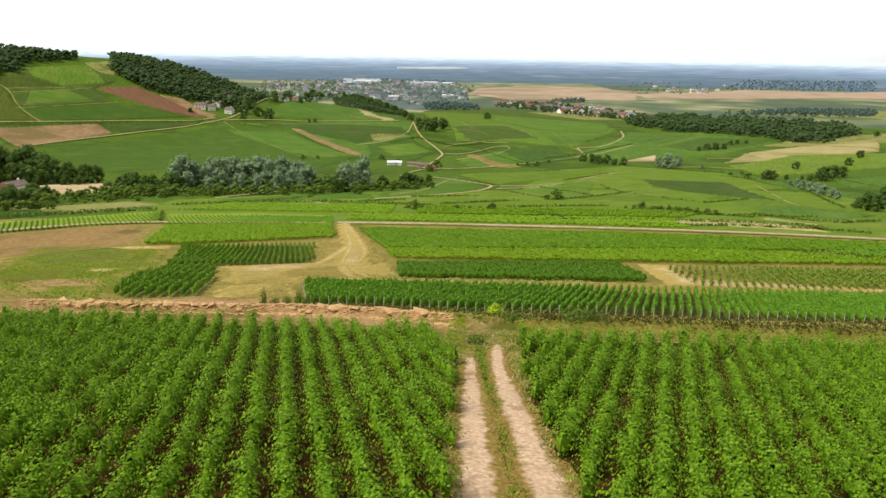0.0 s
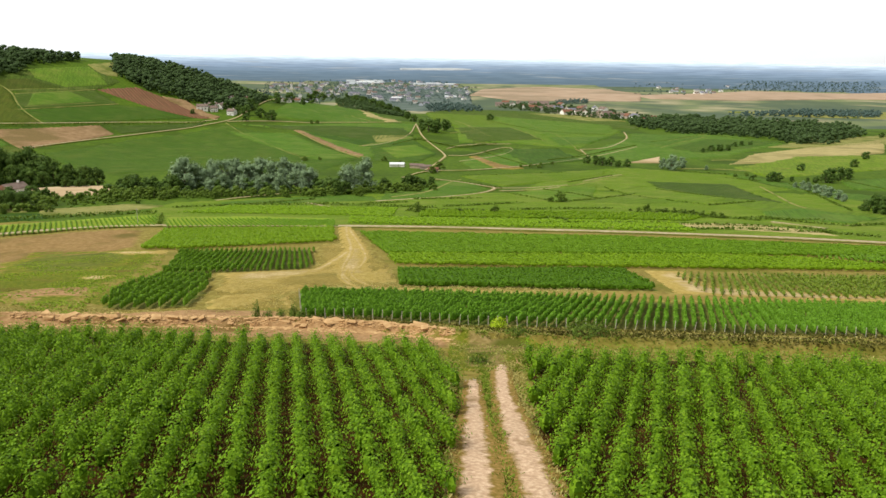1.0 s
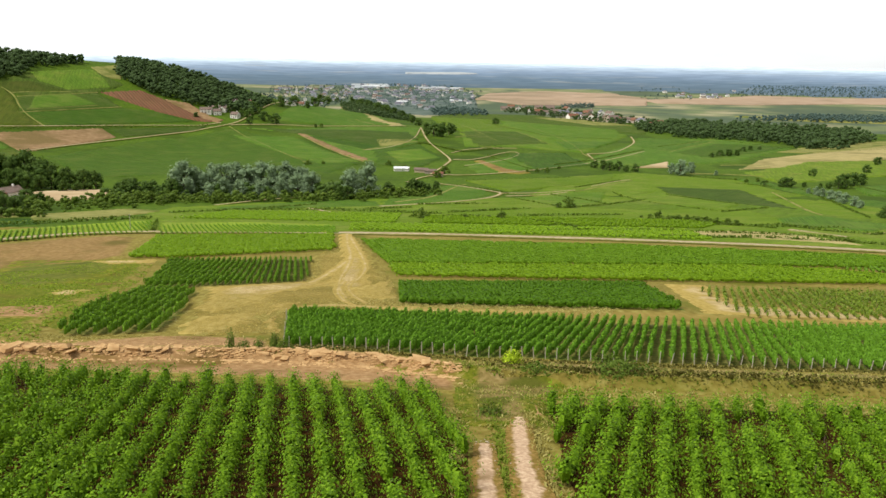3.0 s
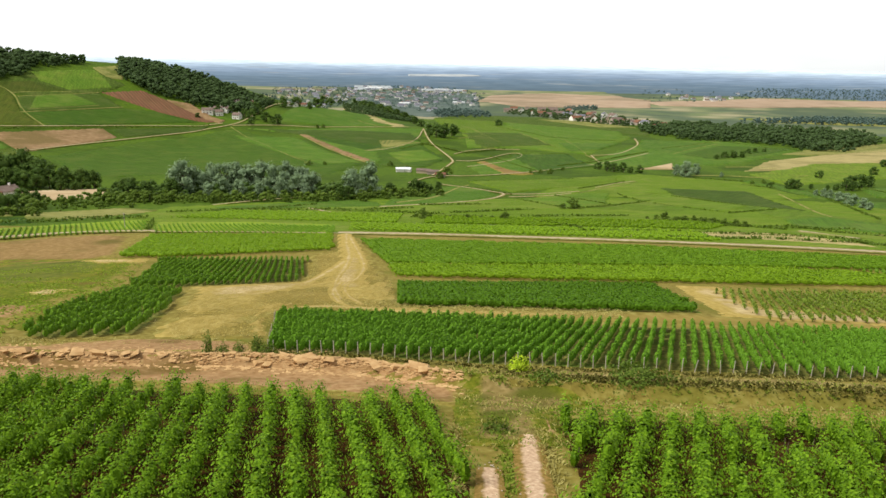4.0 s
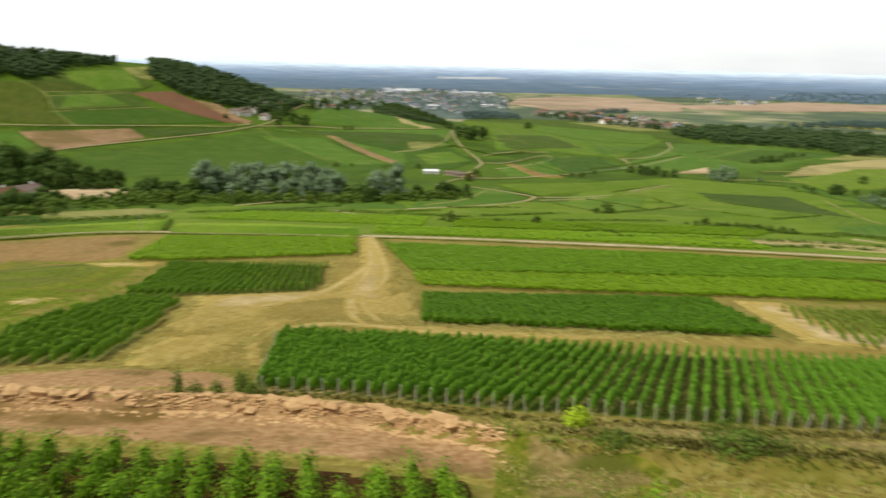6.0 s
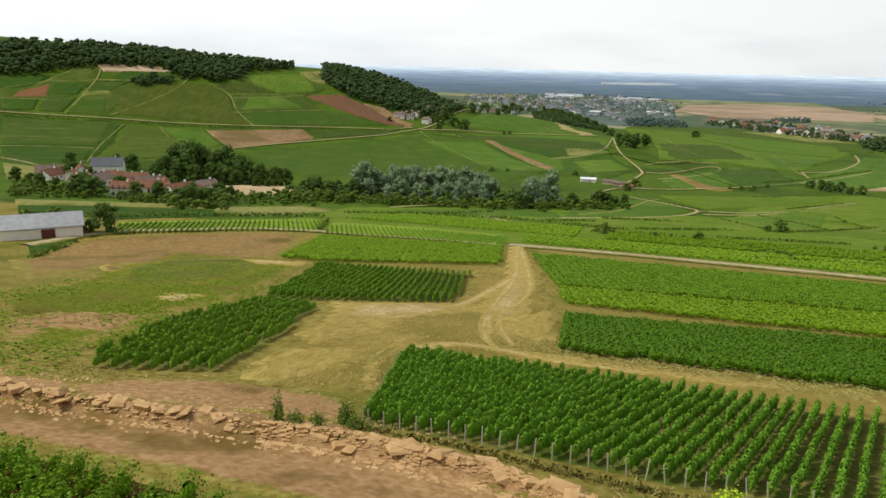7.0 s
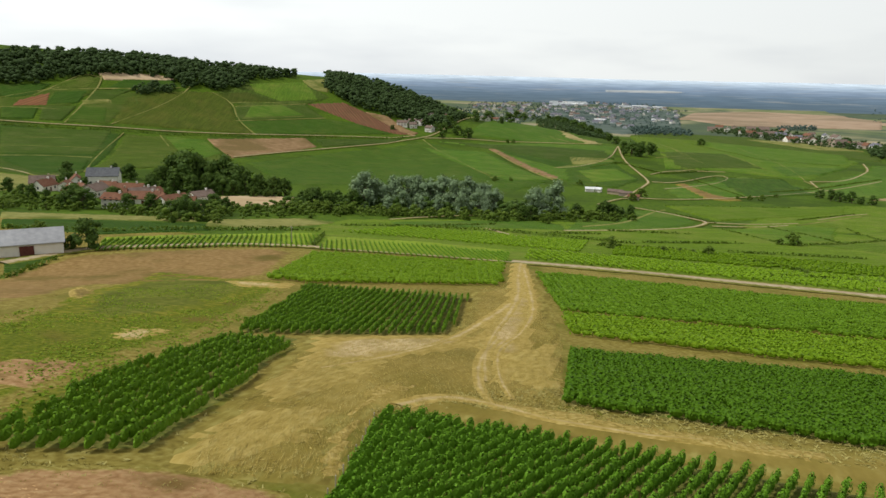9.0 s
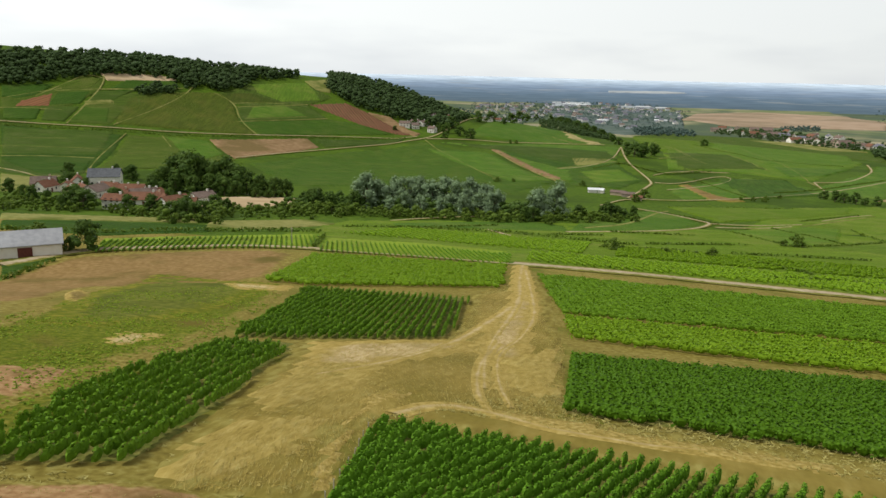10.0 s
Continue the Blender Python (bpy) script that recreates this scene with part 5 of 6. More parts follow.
def wood(name, corners, gap, low, high, material, label, seed, crowns="wood", sparse=0.0):
    """A wood too thick to count: crowns side by side over its area."""
    rng = random.Random(seed)
    xs, ys = [p[0] for p in corners], [p[1] for p in corners]
    verts, faces, m = [], [], 0
    x = min(xs)
    while x < max(xs):
        y = min(ys)
        while y < max(ys):
            px, py = x + rng.uniform(-0.5, 0.5) * gap, y + rng.uniform(-0.5, 0.5) * gap
            if inside(corners, px, py) and rng.random() > sparse:
                h = rng.uniform(low, high)
                a = rng.uniform(0, 6.28)
                c, f = rng.choice(CROWNS[crowns])
                w = h * rng.uniform(0.8, 1.1)
                cs, sn = math.cos(a) * w, math.sin(a) * w
                verts.append(np.column_stack([px + c[:, 0] * cs - c[:, 1] * sn, py + c[:, 0] * sn + c[:, 1] * cs, ground_z(px, py) + (c[:, 2] - 0.15) * h]))
                faces.append(f + m)
                m += len(c)
            y += gap
        x += gap
    return tagged(mesh_object(name, np.concatenate(verts), np.concatenate(faces), material, smooth=True), label, "wood", kind="stuff")


# woods on the hill and beside the village of the plain
wood("wood", [(-638, 646), (-621, 671), (-608, 695), (-600, 738), (-554, 802), (-524, 782), (-487, 844), (-497, 882), (-479, 984), (-478, 992), (-609, 865), (-728, 673)], 9.5, 11.5, 14.5, LEAF_HILL, "dark broad-leaved wood on the hilltop", 1)
wood("wood", [(-543, 720), (-523, 763), (-529, 779), (-552, 760)], 6.5, 7, 10, LEAF_HILL, "dark thicket on the hillside", 2)
wood("wood", [(-417, 947), (-380, 929), (-318, 927), (-290, 944), (-248, 928), (-246, 1046), (-369, 1071), (-483, 1090)], 9.5, 10.5, 14, LEAF_HILL, "dark wood along the spur of the hill", 3)
wood("wood", [(-571, 1158), (-512, 1186), (-533, 1232), (-594, 1202)], 9, 9, 12, LEAF_HILL, "dark wood behind the hill", 4)
wood("wood", [(310, 1270), (331, 1171), (340, 1084), (414, 1084), (460, 1037), (439, 938), (491, 942), (547, 1036), (631, 1117), (689, 1275), (668, 1350), (604, 1393), (521, 1460), (436, 1472), (358, 1426)], 12, 9, 17, LEAF_HILL, "dark wood at the edge of the vineyards", 5, "thin", 0.18)
wood("wood", [(598, 1587), (742, 1588), (904, 1563), (1010, 1750), (821, 1760)], 14, 10, 14, LEAF_HAZE, "dark belt of trees on the plain", 6, "far")
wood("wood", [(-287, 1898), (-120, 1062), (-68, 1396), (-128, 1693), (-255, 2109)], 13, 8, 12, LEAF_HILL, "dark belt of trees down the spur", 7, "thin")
wood("wood", [(-264, 988), (-305, 2146), (-54, 1694), (58, 1949), (111, 2874), (-22, 3266), (-377, 3302), (-733, 3010)], 24, 5, 9, LEAF_HAZE, "trees among the roofs of the far town", 9, "far", 0.45)
wood("wood", [(118, 1743), (183, 1607), (249, 1492), (328, 1392), (384, 1404), (397, 1538), (336, 1641), (283, 1783), (200, 1897)], 15, 8, 14, LEAF_HILL, "garden trees of the village on the plain", 10, "thin", 0.45)
wood("wood", [(607, 2448), (930, 2481), (1246, 3208), (832, 3374)], 46, 7, 11, LEAF_HAZE, "scattered trees on the plain", 11, "far", 0.7)
wood("wood", [(1060, 2888), (1614, 2812), (1883, 3290), (1346, 3403)], 22, 6, 9, LEAF_HAZE, "belt of woods on the plain", 12, "far", 0.3)
wood("wood", [(290, 2023), (389, 2106), (371, 1967), (282, 1919)], 16, 9, 12, LEAF_HAZE, "dark copse in the stubble", 14, "far")
wood("wood", [(-53, 1743), (13, 1803), (77, 1693), (66, 1580), (-36, 1556)], 15, 9, 14, LEAF_HAZE, "dark trees at the edge of the far town", 15, "far", 0.2)

# the stream's trees
plant_all("silver", [(-136.1, 379.4, 19.2), (-135.4, 388.2, 15.2), (-129.6, 387.2, 13.8), (-126.7, 395.8, 17.3), (-120.1, 396, 17.1), (-116.6, 403.5, 18.3), (-109.9, 404.5, 16.3), (-102.1, 403.7, 18.8), (-94.2, 398.6, 16.3), (-89.6, 407, 19.2), (-83.2, 408.5, 16), (-75.7, 406, 13.1), (-106.3, 374.2, 10.2), (-120.1, 369.5, 8.4), (-87.1, 379.8, 11.2), (-53.1, 393.8, 16.2), (-46.3, 414.9, 19.2), (-97.3, 376.9, 9.6), (-115.5, 376.4, 10.6), (-80.4, 386.5, 11.9)], group="silver trees along the stream")
plant_line("bush", (-158, 336), (-120, 348), 14, 3, 6, 8, "rough green thicket along the stream", "thickets along the stream")
plant_line("oak", (-170, 364), (-134, 375), 9, 6, 10, 8, group="trees along the stream")
plant_line("bush", (-122, 347), (-63, 370), 16, 3, 5, 6, "rough green thicket along the stream", "thickets along the stream")
plant_line("oak", (-65, 380), (-11, 446), 16, 6, 9, 7, group="trees along the stream")
plant_line("bush", (-58, 366), (-11, 421), 14, 3, 6, 6, "rough green thicket along the stream", "thickets along the stream")
plant_line("bush", (-196, 326), (-160, 335), 10, 2.2, 3.6, 4, "rough green thicket along the stream", "thickets along the stream")
wood("thicket", [(-155, 332), (-118, 342), (-62, 362), (-11, 414), (-11, 446), (-68, 391), (-128, 367), (-166, 354)], 5.5, 2.5, 6, LEAF_BUSH, "rough green thicket under the stream's trees", 31, "thin")
wood("thicket", [(-132, 365), (-67, 389), (-43, 413), (-45, 428), (-80, 423), (-144, 392)], 7, 5, 9, LEAF_OAK, "dark thicket behind the silver trees", 32, "thin")
wood("thicket", [(-205, 268), (-180, 262), (-158, 266), (-148, 290), (-135, 306), (-150, 330), (-168, 312), (-192, 296), (-225, 290), (-254, 292)], 7, 2, 4.5, LEAF_BUSH, "rough hedges between village and stream", 33, "thin", 0.45)
wood("thicket", [(-166, 350), (-150, 345), (-150, 411), (-168, 450), (-178, 425), (-166, 385)], 7, 3.5, 7, LEAF_OAK, "dark hedge along the meadow", 34, "thin", 0.2)
wood("thicket", [(-269.3, 291.9), (-258.3, 298.9), (-230.5, 297.6), (-204.7, 274.1), (-201, 259.2), (-214.6, 255.2), (-216, 242.2)], 6, 3, 5.5, LEAF_BUSH, "dark hedges and gardens below the village", 35, "thin", 0.15)
wood("thicket", [(-194.2, 301.2), (-184.6, 323.3), (-155.3, 286), (-144.6, 255.5), (-153.7, 249.9), (-176.8, 271.3)], 6, 3.5, 6.5, LEAF_BUSH, "thick shrubs at the village edge", 36, "thin", 0.1)
wood("thicket", [(-183.9, 324.3), (-165, 359), (-133, 368), (-118, 337), (-132.5, 306.6), (-158.1, 290.4)], 7, 2.5, 6, LEAF_BUSH, "rough bushes along the stream", 37, "thin", 0.25)
wood("thicket", [(-324, 365), (-330, 391), (-300, 375), (-276, 369), (-263, 375), (-245, 348), (-266, 341), (-287, 334)], 8, 3.5, 6.5, LEAF_OAK, "garden trees behind the village roofs", 38, "thin", 0.4)
# the tall grove beside the near village
plant_all("oak", [(-264.6, 385.4, 10.9), (-265, 397.6, 14.8), (-261.7, 406.3, 23.3), (-254.6, 405.2, 24.9), (-250.3, 408.2, 22), (-244.5, 412.2, 19.7), (-235.2, 412.2, 22.1), (-227.3, 411.3, 18.1), (-220.8, 409.4, 12.1), (-254.6, 380.4, 7), (-251.9, 388.7, 11.6), (-240.7, 388.1, 10.8), (-234.6, 394.7, 12.6), (-225.7, 394.5, 11.5), (-219.1, 395.2, 9.5), (-211.7, 409, 13.3), (-202.6, 408.4, 12.6), (-197.2, 411.3, 10.9), (-206.7, 394.5, 6.5), (-200.3, 398.2, 5.3)], "tall dark tree of the grove beside the village", "trees of the grove")
plant_all("oak", [(-294, 320, 7.3), (-270, 305, 6.1), (-254, 294, 7.3), (-238, 285, 6.1), (-316, 381, 8.6), (-289, 363, 7.3), (-276, 368, 6.1), (-226.5, 287, 9.2), (-219, 281, 9.7), (-212, 276, 8.6), (-214, 268, 6.1), (-205, 320, 8.6), (-195, 281, 7.3), (-187, 284, 7.9), (-181, 318, 7.3), (-174, 316, 6.1), (-166.8, 269, 7.3), (-161, 268, 7.9), (-156.5, 268, 7.3), (-164.7, 285, 7.3), (-168.4, 280, 8.6), (-350, 460, 8.6), (-330, 448, 9.7), (-322, 440, 11), (-369, 438, 9.7), (-233, 318, 7.3), (-247, 311, 6.1)], "garden tree among the village houses", "village trees")
plant_all("bush", [(-236, 267, 3.7), (-228, 256, 3.2), (-246, 280, 3.7), (-262, 300, 4.1), (-280, 312, 3.9), (-223, 250, 3.2), (-195, 272, 3.7), (-186, 272, 3.4), (-177, 266, 3.5), (-182, 262, 2.9), (-205, 264, 2.7), (-213, 259, 3.2), (-158.7, 259, 3.2), (-150.8, 268, 2.9), (-143.3, 262, 3.2), (-198, 300, 3.7), (-304, 330, 3.7)], "garden shrub at the village edge", "village shrubs")
plant_all("oak", [(-132.5, 189.4, 8), (-134.9, 186.2, 3.8)], "dark tree beside the barn")
plant_all("bush", [(-164.7, 207.1, 2.8)], "round bush behind the barn")
# hedges and single trees
plant_all("bush", [(-12, 290.6, 4.5), (-9, 293.6, 1.8), (5.3, 291.6, 2.3), (11, 295.1, 1.8), (14.8, 295.9, 1.6), (19.5, 292, 3.6), (50.6, 352.2, 3), (55.5, 353.2, 5.7)], group="bushes among the vineyards")
plant_all("oak", [(76, 1333, 13), (121, 634, 7), (125, 620, 8.5), (130, 616, 8), (137, 612, 9), (142, 608, 6), (149, 610, 7)], group="single trees in the valley")
plant_all("silver", [(175.5, 599.2, 9.1), (179.2, 586.1, 12.9), (194.3, 608.5, 9.7), (209.1, 592.8, 4.5)], "silvery grey-green tree in the valley", "single silver trees")
plant_all("oak", [(-28.3, 860.7, 13.2), (-21.7, 840.7, 15.8), (-12.4, 839.2, 16.9), (-4.8, 862.8, 14.4), (0.8, 909.5, 7.6)], "dark tree of the copse", "trees of the copse")
plant_all("oak", [(-321.8, 1906.6, 22.5), (-309.1, 2007.2, 14.7), (-263.8, 1951.8, 18.5), (-234.1, 1890.2, 17.9), (-203.8, 1810, 19.7), (-173.8, 1716.1, 19.9), (-145.2, 1612.4, 20.9), (-119.4, 1514.8, 19.6), (-94.9, 1401.9, 18.1), (-60.5, 1073.2, 12.2), (-44.4, 960.6, 10.1)], "dark tree on the spur", "trees along the spur")
plant_all("oak", [(-246.8, 937.4, 14.6), (-242.7, 897.5, 13.4), (-222.9, 889.1, 12.5), (-208.6, 878.9, 13), (-232.5, 1012.8, 14.9), (-220.2, 1037.6, 15.2), (-198, 1073.3, 15.6), (-348.8, 1975.3, 24.8), (-199.7, 1022.5, 11.2), (-253.1, 904.2, 11.5), (-291, 924.9, 9), (-235.7, 863.8, 8.4), (-300.7, 879.2, 6.7), (-278.3, 931.7, 8.4)], "dark garden tree among the hill houses", "trees by the hill houses")
plant_all("bush", [(-159.9, 872.7, 5.1), (-153.1, 874.6, 5.1), (-115.1, 593.5, 4.8), (-104.1, 600.4, 3.5), (-51.8, 604.5, 4.7), (-36.7, 582.4, 4.1), (-24.7, 567.2, 4), (-5.3, 550.7, 6.9), (-10.1, 526.3, 5.8), (-375.6, 975.6, 6.6), (-362.6, 1027.4, 4.6)], "dark bush on the hillside", "bushes on the hillside")
plant_all("bush", [(58.5, 580.6, 3.1), (66.7, 582.7, 4), (74.4, 584.6, 4.5), (88.2, 615.9, 2.8), (211.3, 537.3, 3.3), (221.9, 543.3, 3.7), (225, 536, 2.8)], "low dark bush on a field edge", "bushes on field edges")
plant_all("oak", [(215, 516, 4), (225, 506, 8), (230, 511, 7), (289, 600, 7), (263, 509, 9), (268, 510, 11), (279, 519, 11), (294, 538, 9), (256, 508, 5), (242, 513, 4), (250, 507, 4), (421, 741, 9), (357, 646, 8), (637, 1089, 9), (190, 330, 6), (187.4, 318.7, 9), (188.5, 313.8, 9), (214, 351, 10)], "dark tree in the hedges of the valley", "trees of the hedges")
plant_all("silver", [(222, 466, 4.5), (223, 459, 6), (222, 449, 6), (220, 435, 6.5), (217, 422, 7), (214, 408, 7), (211, 393, 6), (208, 382, 5)], "grey-green willow in a wet hedge", "willows of the hedge")
plant_all("oak", [(269, 777, 6), (284, 795, 8), (293, 798, 9), (306, 808, 8), (339, 872, 7), (357, 895, 7), (373, 910, 6)], "dark tree in a far hedge", "trees of the far hedge")
plant_all("bush", [(78.8, 310.8, 1.4), (81.9, 309, 2.1), (84.9, 307.1, 3.8), (87.8, 302.9, 2.3), (90.5, 301, 2.8), (94.1, 299.3, 3.2), (97.1, 297.5, 2.5), (99.3, 293.4, 2.9), (101.4, 286.9, 3.1), (104.7, 285.2, 3.1), (107.5, 283.4, 2.6)], "rough bush of the field hedge", "bushes of the field hedge")


# ---- low hedges and field edges
def hedge(points, h, w, material=None, label="low dark hedge on a field edge", per=9.0, leaf=0.6):
    rng = np.random.default_rng(int(abs(points[0][0]) * 7 + abs(points[0][1])))
    p = np.array(points, float)
    seg = np.linalg.norm(np.diff(p, axis=0), axis=1)
    n = int(seg.sum() * per)
    t = np.sort(rng.random(n)) * seg.sum()
    acc = np.concatenate([[0], np.cumsum(seg)])
    xy = np.stack([np.interp(t, acc, p[:, 0]), np.interp(t, acc, p[:, 1])], -1) + rng.normal(0, w * 0.4, (n, 2))
    c = np.column_stack([xy, height(xy[:, 0], xy[:, 1]) + rng.random(n) * h])
    return tagged(leaf_mesh("hedge", quads_of(c, rng.normal(size=(n, 3)) + np.array([0, 0, 0.6]), leaf * rng.uniform(0.6, 1.4, n), rng), material or LEAF_BUSH), label, "hedge", kind="stuff")


hedge([(-563, 570), (-507, 609), (-449, 653), (-399, 713), (-333, 787), (-276, 848)], 2.2, 1.5, leaf=0.9, per=4)
hedge([(-95.2, 302.2), (-73.6, 312.6), (-52.3, 317.1), (-30.2, 313.1), (-3.8, 310.2)], 1.3, 0.8)
hedge([(78.2, 300.4), (100.7, 312), (103.6, 292.2), (110.7, 280.9), (119.2, 275.1)], 1.1, 0.8)
hedge([(110.7, 280.9), (127.3, 288.9), (132.9, 268), (143.4, 256.4), (162.5, 266.2)], 1.1, 0.8)
hedge([(78, 475), (93, 496), (120, 532)], 1.1, 0.8)
hedge([(55, 351), (76, 371), (106, 409)], 1.1, 0.8)
hedge([(-1.8, 315.8), (38, 345)], 1.1, 0.8)
hedge([(27.1, 307.3), (73.4, 320.9)], 1.1, 0.8)
hedge([(29.8, 286.7), (44.1, 263.9)], 1.1, 0.8)
hedge([(127, 441), (150, 392)], 1.1, 0.8)
hedge([(124, 345), (158, 373)], 1.1, 0.8)
# leaves laid as a dark line for the bank's shadow above the farm road
hedge([(31.5, 245.9), (66.4, 254.1), (101.3, 251.5), (121.6, 244.7), (122.7, 228.4)], 1.1, 0.8)
hedge([(64.9, 233.7), (96.2, 238.6), (120.6, 231.4), (131.9, 219.8)], 1.1, 0.8)
hedge([(33, 432), (22, 454), (1, 476)], 1.1, 0.8)
hedge([(-16, 354), (18, 367)], 1.1, 0.8)
hedge([(33, 713), (65, 600)], 1.1, 0.8)
hedge([(200, 526), (218, 509)], 1.1, 0.8)
hedge([(269, 525), (282, 512), (278, 464)], 1.1, 0.8)
hedge([(230, 492), (214, 422), (183, 328.8)], 1.1, 0.8)
hedge([(-16.6, 294), (12.5, 301.9)], 1.1, 0.8)
hedge([(70, 403), (79, 372)], 1.1, 0.8)
hedge([(-37.4, 323.9), (-18, 337)], 1.1, 0.8)
hedge([(120.1, 282.6), (146.3, 277.5)], 1.1, 0.8)
hedge([(216, 558), (182, 574)], 1.1, 0.8)
hedge([(57, 429), (70, 403)], 1.1, 0.8)
hedge([(99, 1127), (118, 905), (238, 1056)], 0.9, 0.9, None, "dark grassy headland between vineyard plots", 3.0, 0.7)
hedge([(7, 915), (88, 1044)], 0.9, 0.9, None, "dark grassy headland between vineyard plots", 3.0, 0.7)
hedge([(51, 734), (115, 768)], 0.9, 0.9, None, "dark grassy headland between vineyard plots", 3.0, 0.7)
hedge([(262, 756), (354, 853)], 0.9, 0.9, None, "dark grassy headland between vineyard plots", 3.0, 0.7)
hedge([(9, 508), (90, 547)], 0.9, 0.9, None, "dark grassy headland between vineyard plots", 3.0, 0.7)
hedge([(34, 403), (54, 351)], 0.9, 0.9, None, "dark grassy headland between vineyard plots", 3.0, 0.7)
hedge([(97, 449), (101, 398), (124, 348)], 0.9, 0.9, None, "dark grassy headland between vineyard plots", 3.0, 0.7)
hedge([(-239, 800), (-166, 788)], 0.9, 0.9, None, "dark grassy headland between vineyard plots", 3.0, 0.7)
hedge([(-167, 810), (-79, 739)], 0.9, 0.9, None, "dark grassy headland between vineyard plots", 3.0, 0.7)
hedge([(-549, 660), (-533, 676)], 0.9, 0.9, None, "dark grassy headland between vineyard plots", 3.0, 0.7)
hedge([(-482, 492), (-431, 534)], 0.9, 0.9, None, "dark grassy headland between vineyard plots", 3.0, 0.7)
hedge([(-433, 762), (-392, 829)], 0.9, 0.9, None, "dark grassy headland between vineyard plots", 3.0, 0.7)
hedge([(-426, 526), (-475, 619)], 0.9, 0.9, None, "dark grassy headland between vineyard plots", 3.0, 0.7)
hedge([(-571, 636), (-555, 659)], 0.9, 0.9, None, "dark grassy headland between vineyard plots", 3.0, 0.7)
hedge([(-433, 851), (-406, 904)], 0.9, 0.9, None, "dark grassy headland between vineyard plots", 3.0, 0.7)
hedge([(-174.9, 203.8), (-149.2, 213.5), (-132.4, 240.3), (-114.6, 262), (-104.5, 262.6)], 1.4, 0.8)
hedge([(-88.1, 222.7), (-100.6, 256.4)], 1.2, 0.6)
hedge([(-122.8, 155), (-126.9, 167.4), (-129.7, 176.5)], 1.2, 0.8)
hedge([(-110, 290.3), (-88.6, 308.2), (-62, 343.5)], 1.0, 0.6)
hedge([(-105, 451), (-85, 452), (-63, 476)], 1.5, 1.0)
hedge([(-54, 724), (-31, 776), (11, 727), (52, 778)], 1.4, 1.0, leaf=0.8)
hedge([(88, 644), (125, 692), (215, 840)], 1.6, 1.0, leaf=0.8)
hedge([(246, 899), (385, 1104), (420, 953)], 1.5, 1.0, leaf=0.9)
hedge([(54, 1408), (122, 999), (219, 1027)], 1.5, 1.0, leaf=0.9)


# ---- houses
def house(name, x, y, w, d, h, rise, yaw, wall_m, roof_m, label, group="", windows=3, chimney=True, z=None):
    """A gabled house: walls, two roof slopes with eaves, chimney, windows and door, facing -y."""
    t = thing(name, x, y, z, yaw, label, "house", group)
    bm = bmesh.new()
    X, Y = w / 2, d / 2
    lo = [bm.verts.new(p) for p in ((-X, -Y, -2.5), (X, -Y, -2.5), (X, Y, -2.5), (-X, Y, -2.5))]
    hi = [bm.verts.new(p) for p in ((-X, -Y, h), (X, -Y, h), (X, Y, h), (-X, Y, h))]
    a, b = bm.verts.new((-X, 0, h + rise)), bm.verts.new((X, 0, h + rise))
    for f in ((lo[0], lo[1], hi[1], hi[0]), (lo[2], lo[3], hi[3], hi[2]), (lo[1], lo[2], hi[2], b, hi[1]), (lo[3], lo[0], hi[0], a, hi[3])):
        bm.faces.new(f)
    part("wall", bm, wall_m, t)
    bm = bmesh.new()
    e, k = 0.45, rise / Y
    for s in (-1, 1):
        v = [bm.verts.new(p) for p in ((-X - e, s * (Y + e), h - k * e + 0.05), (X + e, s * (Y + e), h - k * e + 0.05), (X + e, 0, h + rise + 0.05), (-X - e, 0, h + rise + 0.05),
                                       (-X - e, s * (Y + e), h - k * e + 0.25), (X + e, s * (Y + e), h - k * e + 0.25), (X + e, 0, h + rise + 0.25), (-X - e, 0, h + rise + 0.25))]
        for f in ((0, 1, 2, 3), (4, 5, 6, 7), (0, 1, 5, 4), (1, 2, 6, 5), (2, 3, 7, 6), (3, 0, 4, 7)):
            bm.faces.new([v[i] for i in f])
    bmesh.ops.recalc_face_normals(bm, faces=bm.faces)
    top = part("roof", bm, roof_m, t)
    if chimney:
        bm = bmesh.new()
        box(bm, X * 0.45, X * 0.45 + 0.8, -0.35, 0.35, h + rise - 0.8, h + rise + 1.1)
        part("chimney", bm, wall_m, top)
    for i in range(windows):
        cx = -X + w * (i + 0.7) / (windows + 0.4)
        for zz in ((1.0,) if h < 4.4 else (1.0, 3.6)):
            bm = bmesh.new()
            if i == windows // 2 and zz == 1.0:
                box(bm, cx - 0.55, cx + 0.55, -Y - 0.05, -Y + 0.1, 0, 2.1)
                part("door", bm, DOOR_RED, t)
            else:
                box(bm, cx - 0.5, cx + 0.5, -Y - 0.04, -Y + 0.1, zz, zz + 1.35)
                part("window", bm, GLASS, t)
    for s in (-1, 1):
        bm = bmesh.new()
        box(bm, s * X - 0.06, s * X + 0.06, -0.5, 0.5, h * 0.45, h * 0.45 + 1.3)
        part("window", bm, GLASS, t)
    return t


# the long barn: pale walls under a shallow grey roof, dark red sliding door
house("barn", -142.5, 178.9, 18.0, 9.5, 3.0, 2.5, 43.3, RENDER_WHITE, SHEET, "long pale barn with shallow grey sheet roof", windows=0, chimney=False, z=-38.7)
barn_door = bpy.data.objects["barn"]
bm = bmesh.new()
box(bm, -0.1, 2.9, -4.86, -4.6, -0.3, 2.5)
part("door", bm, DOOR_RED, barn_door, "dark red sliding barn door")

house_rng = random.Random(9)
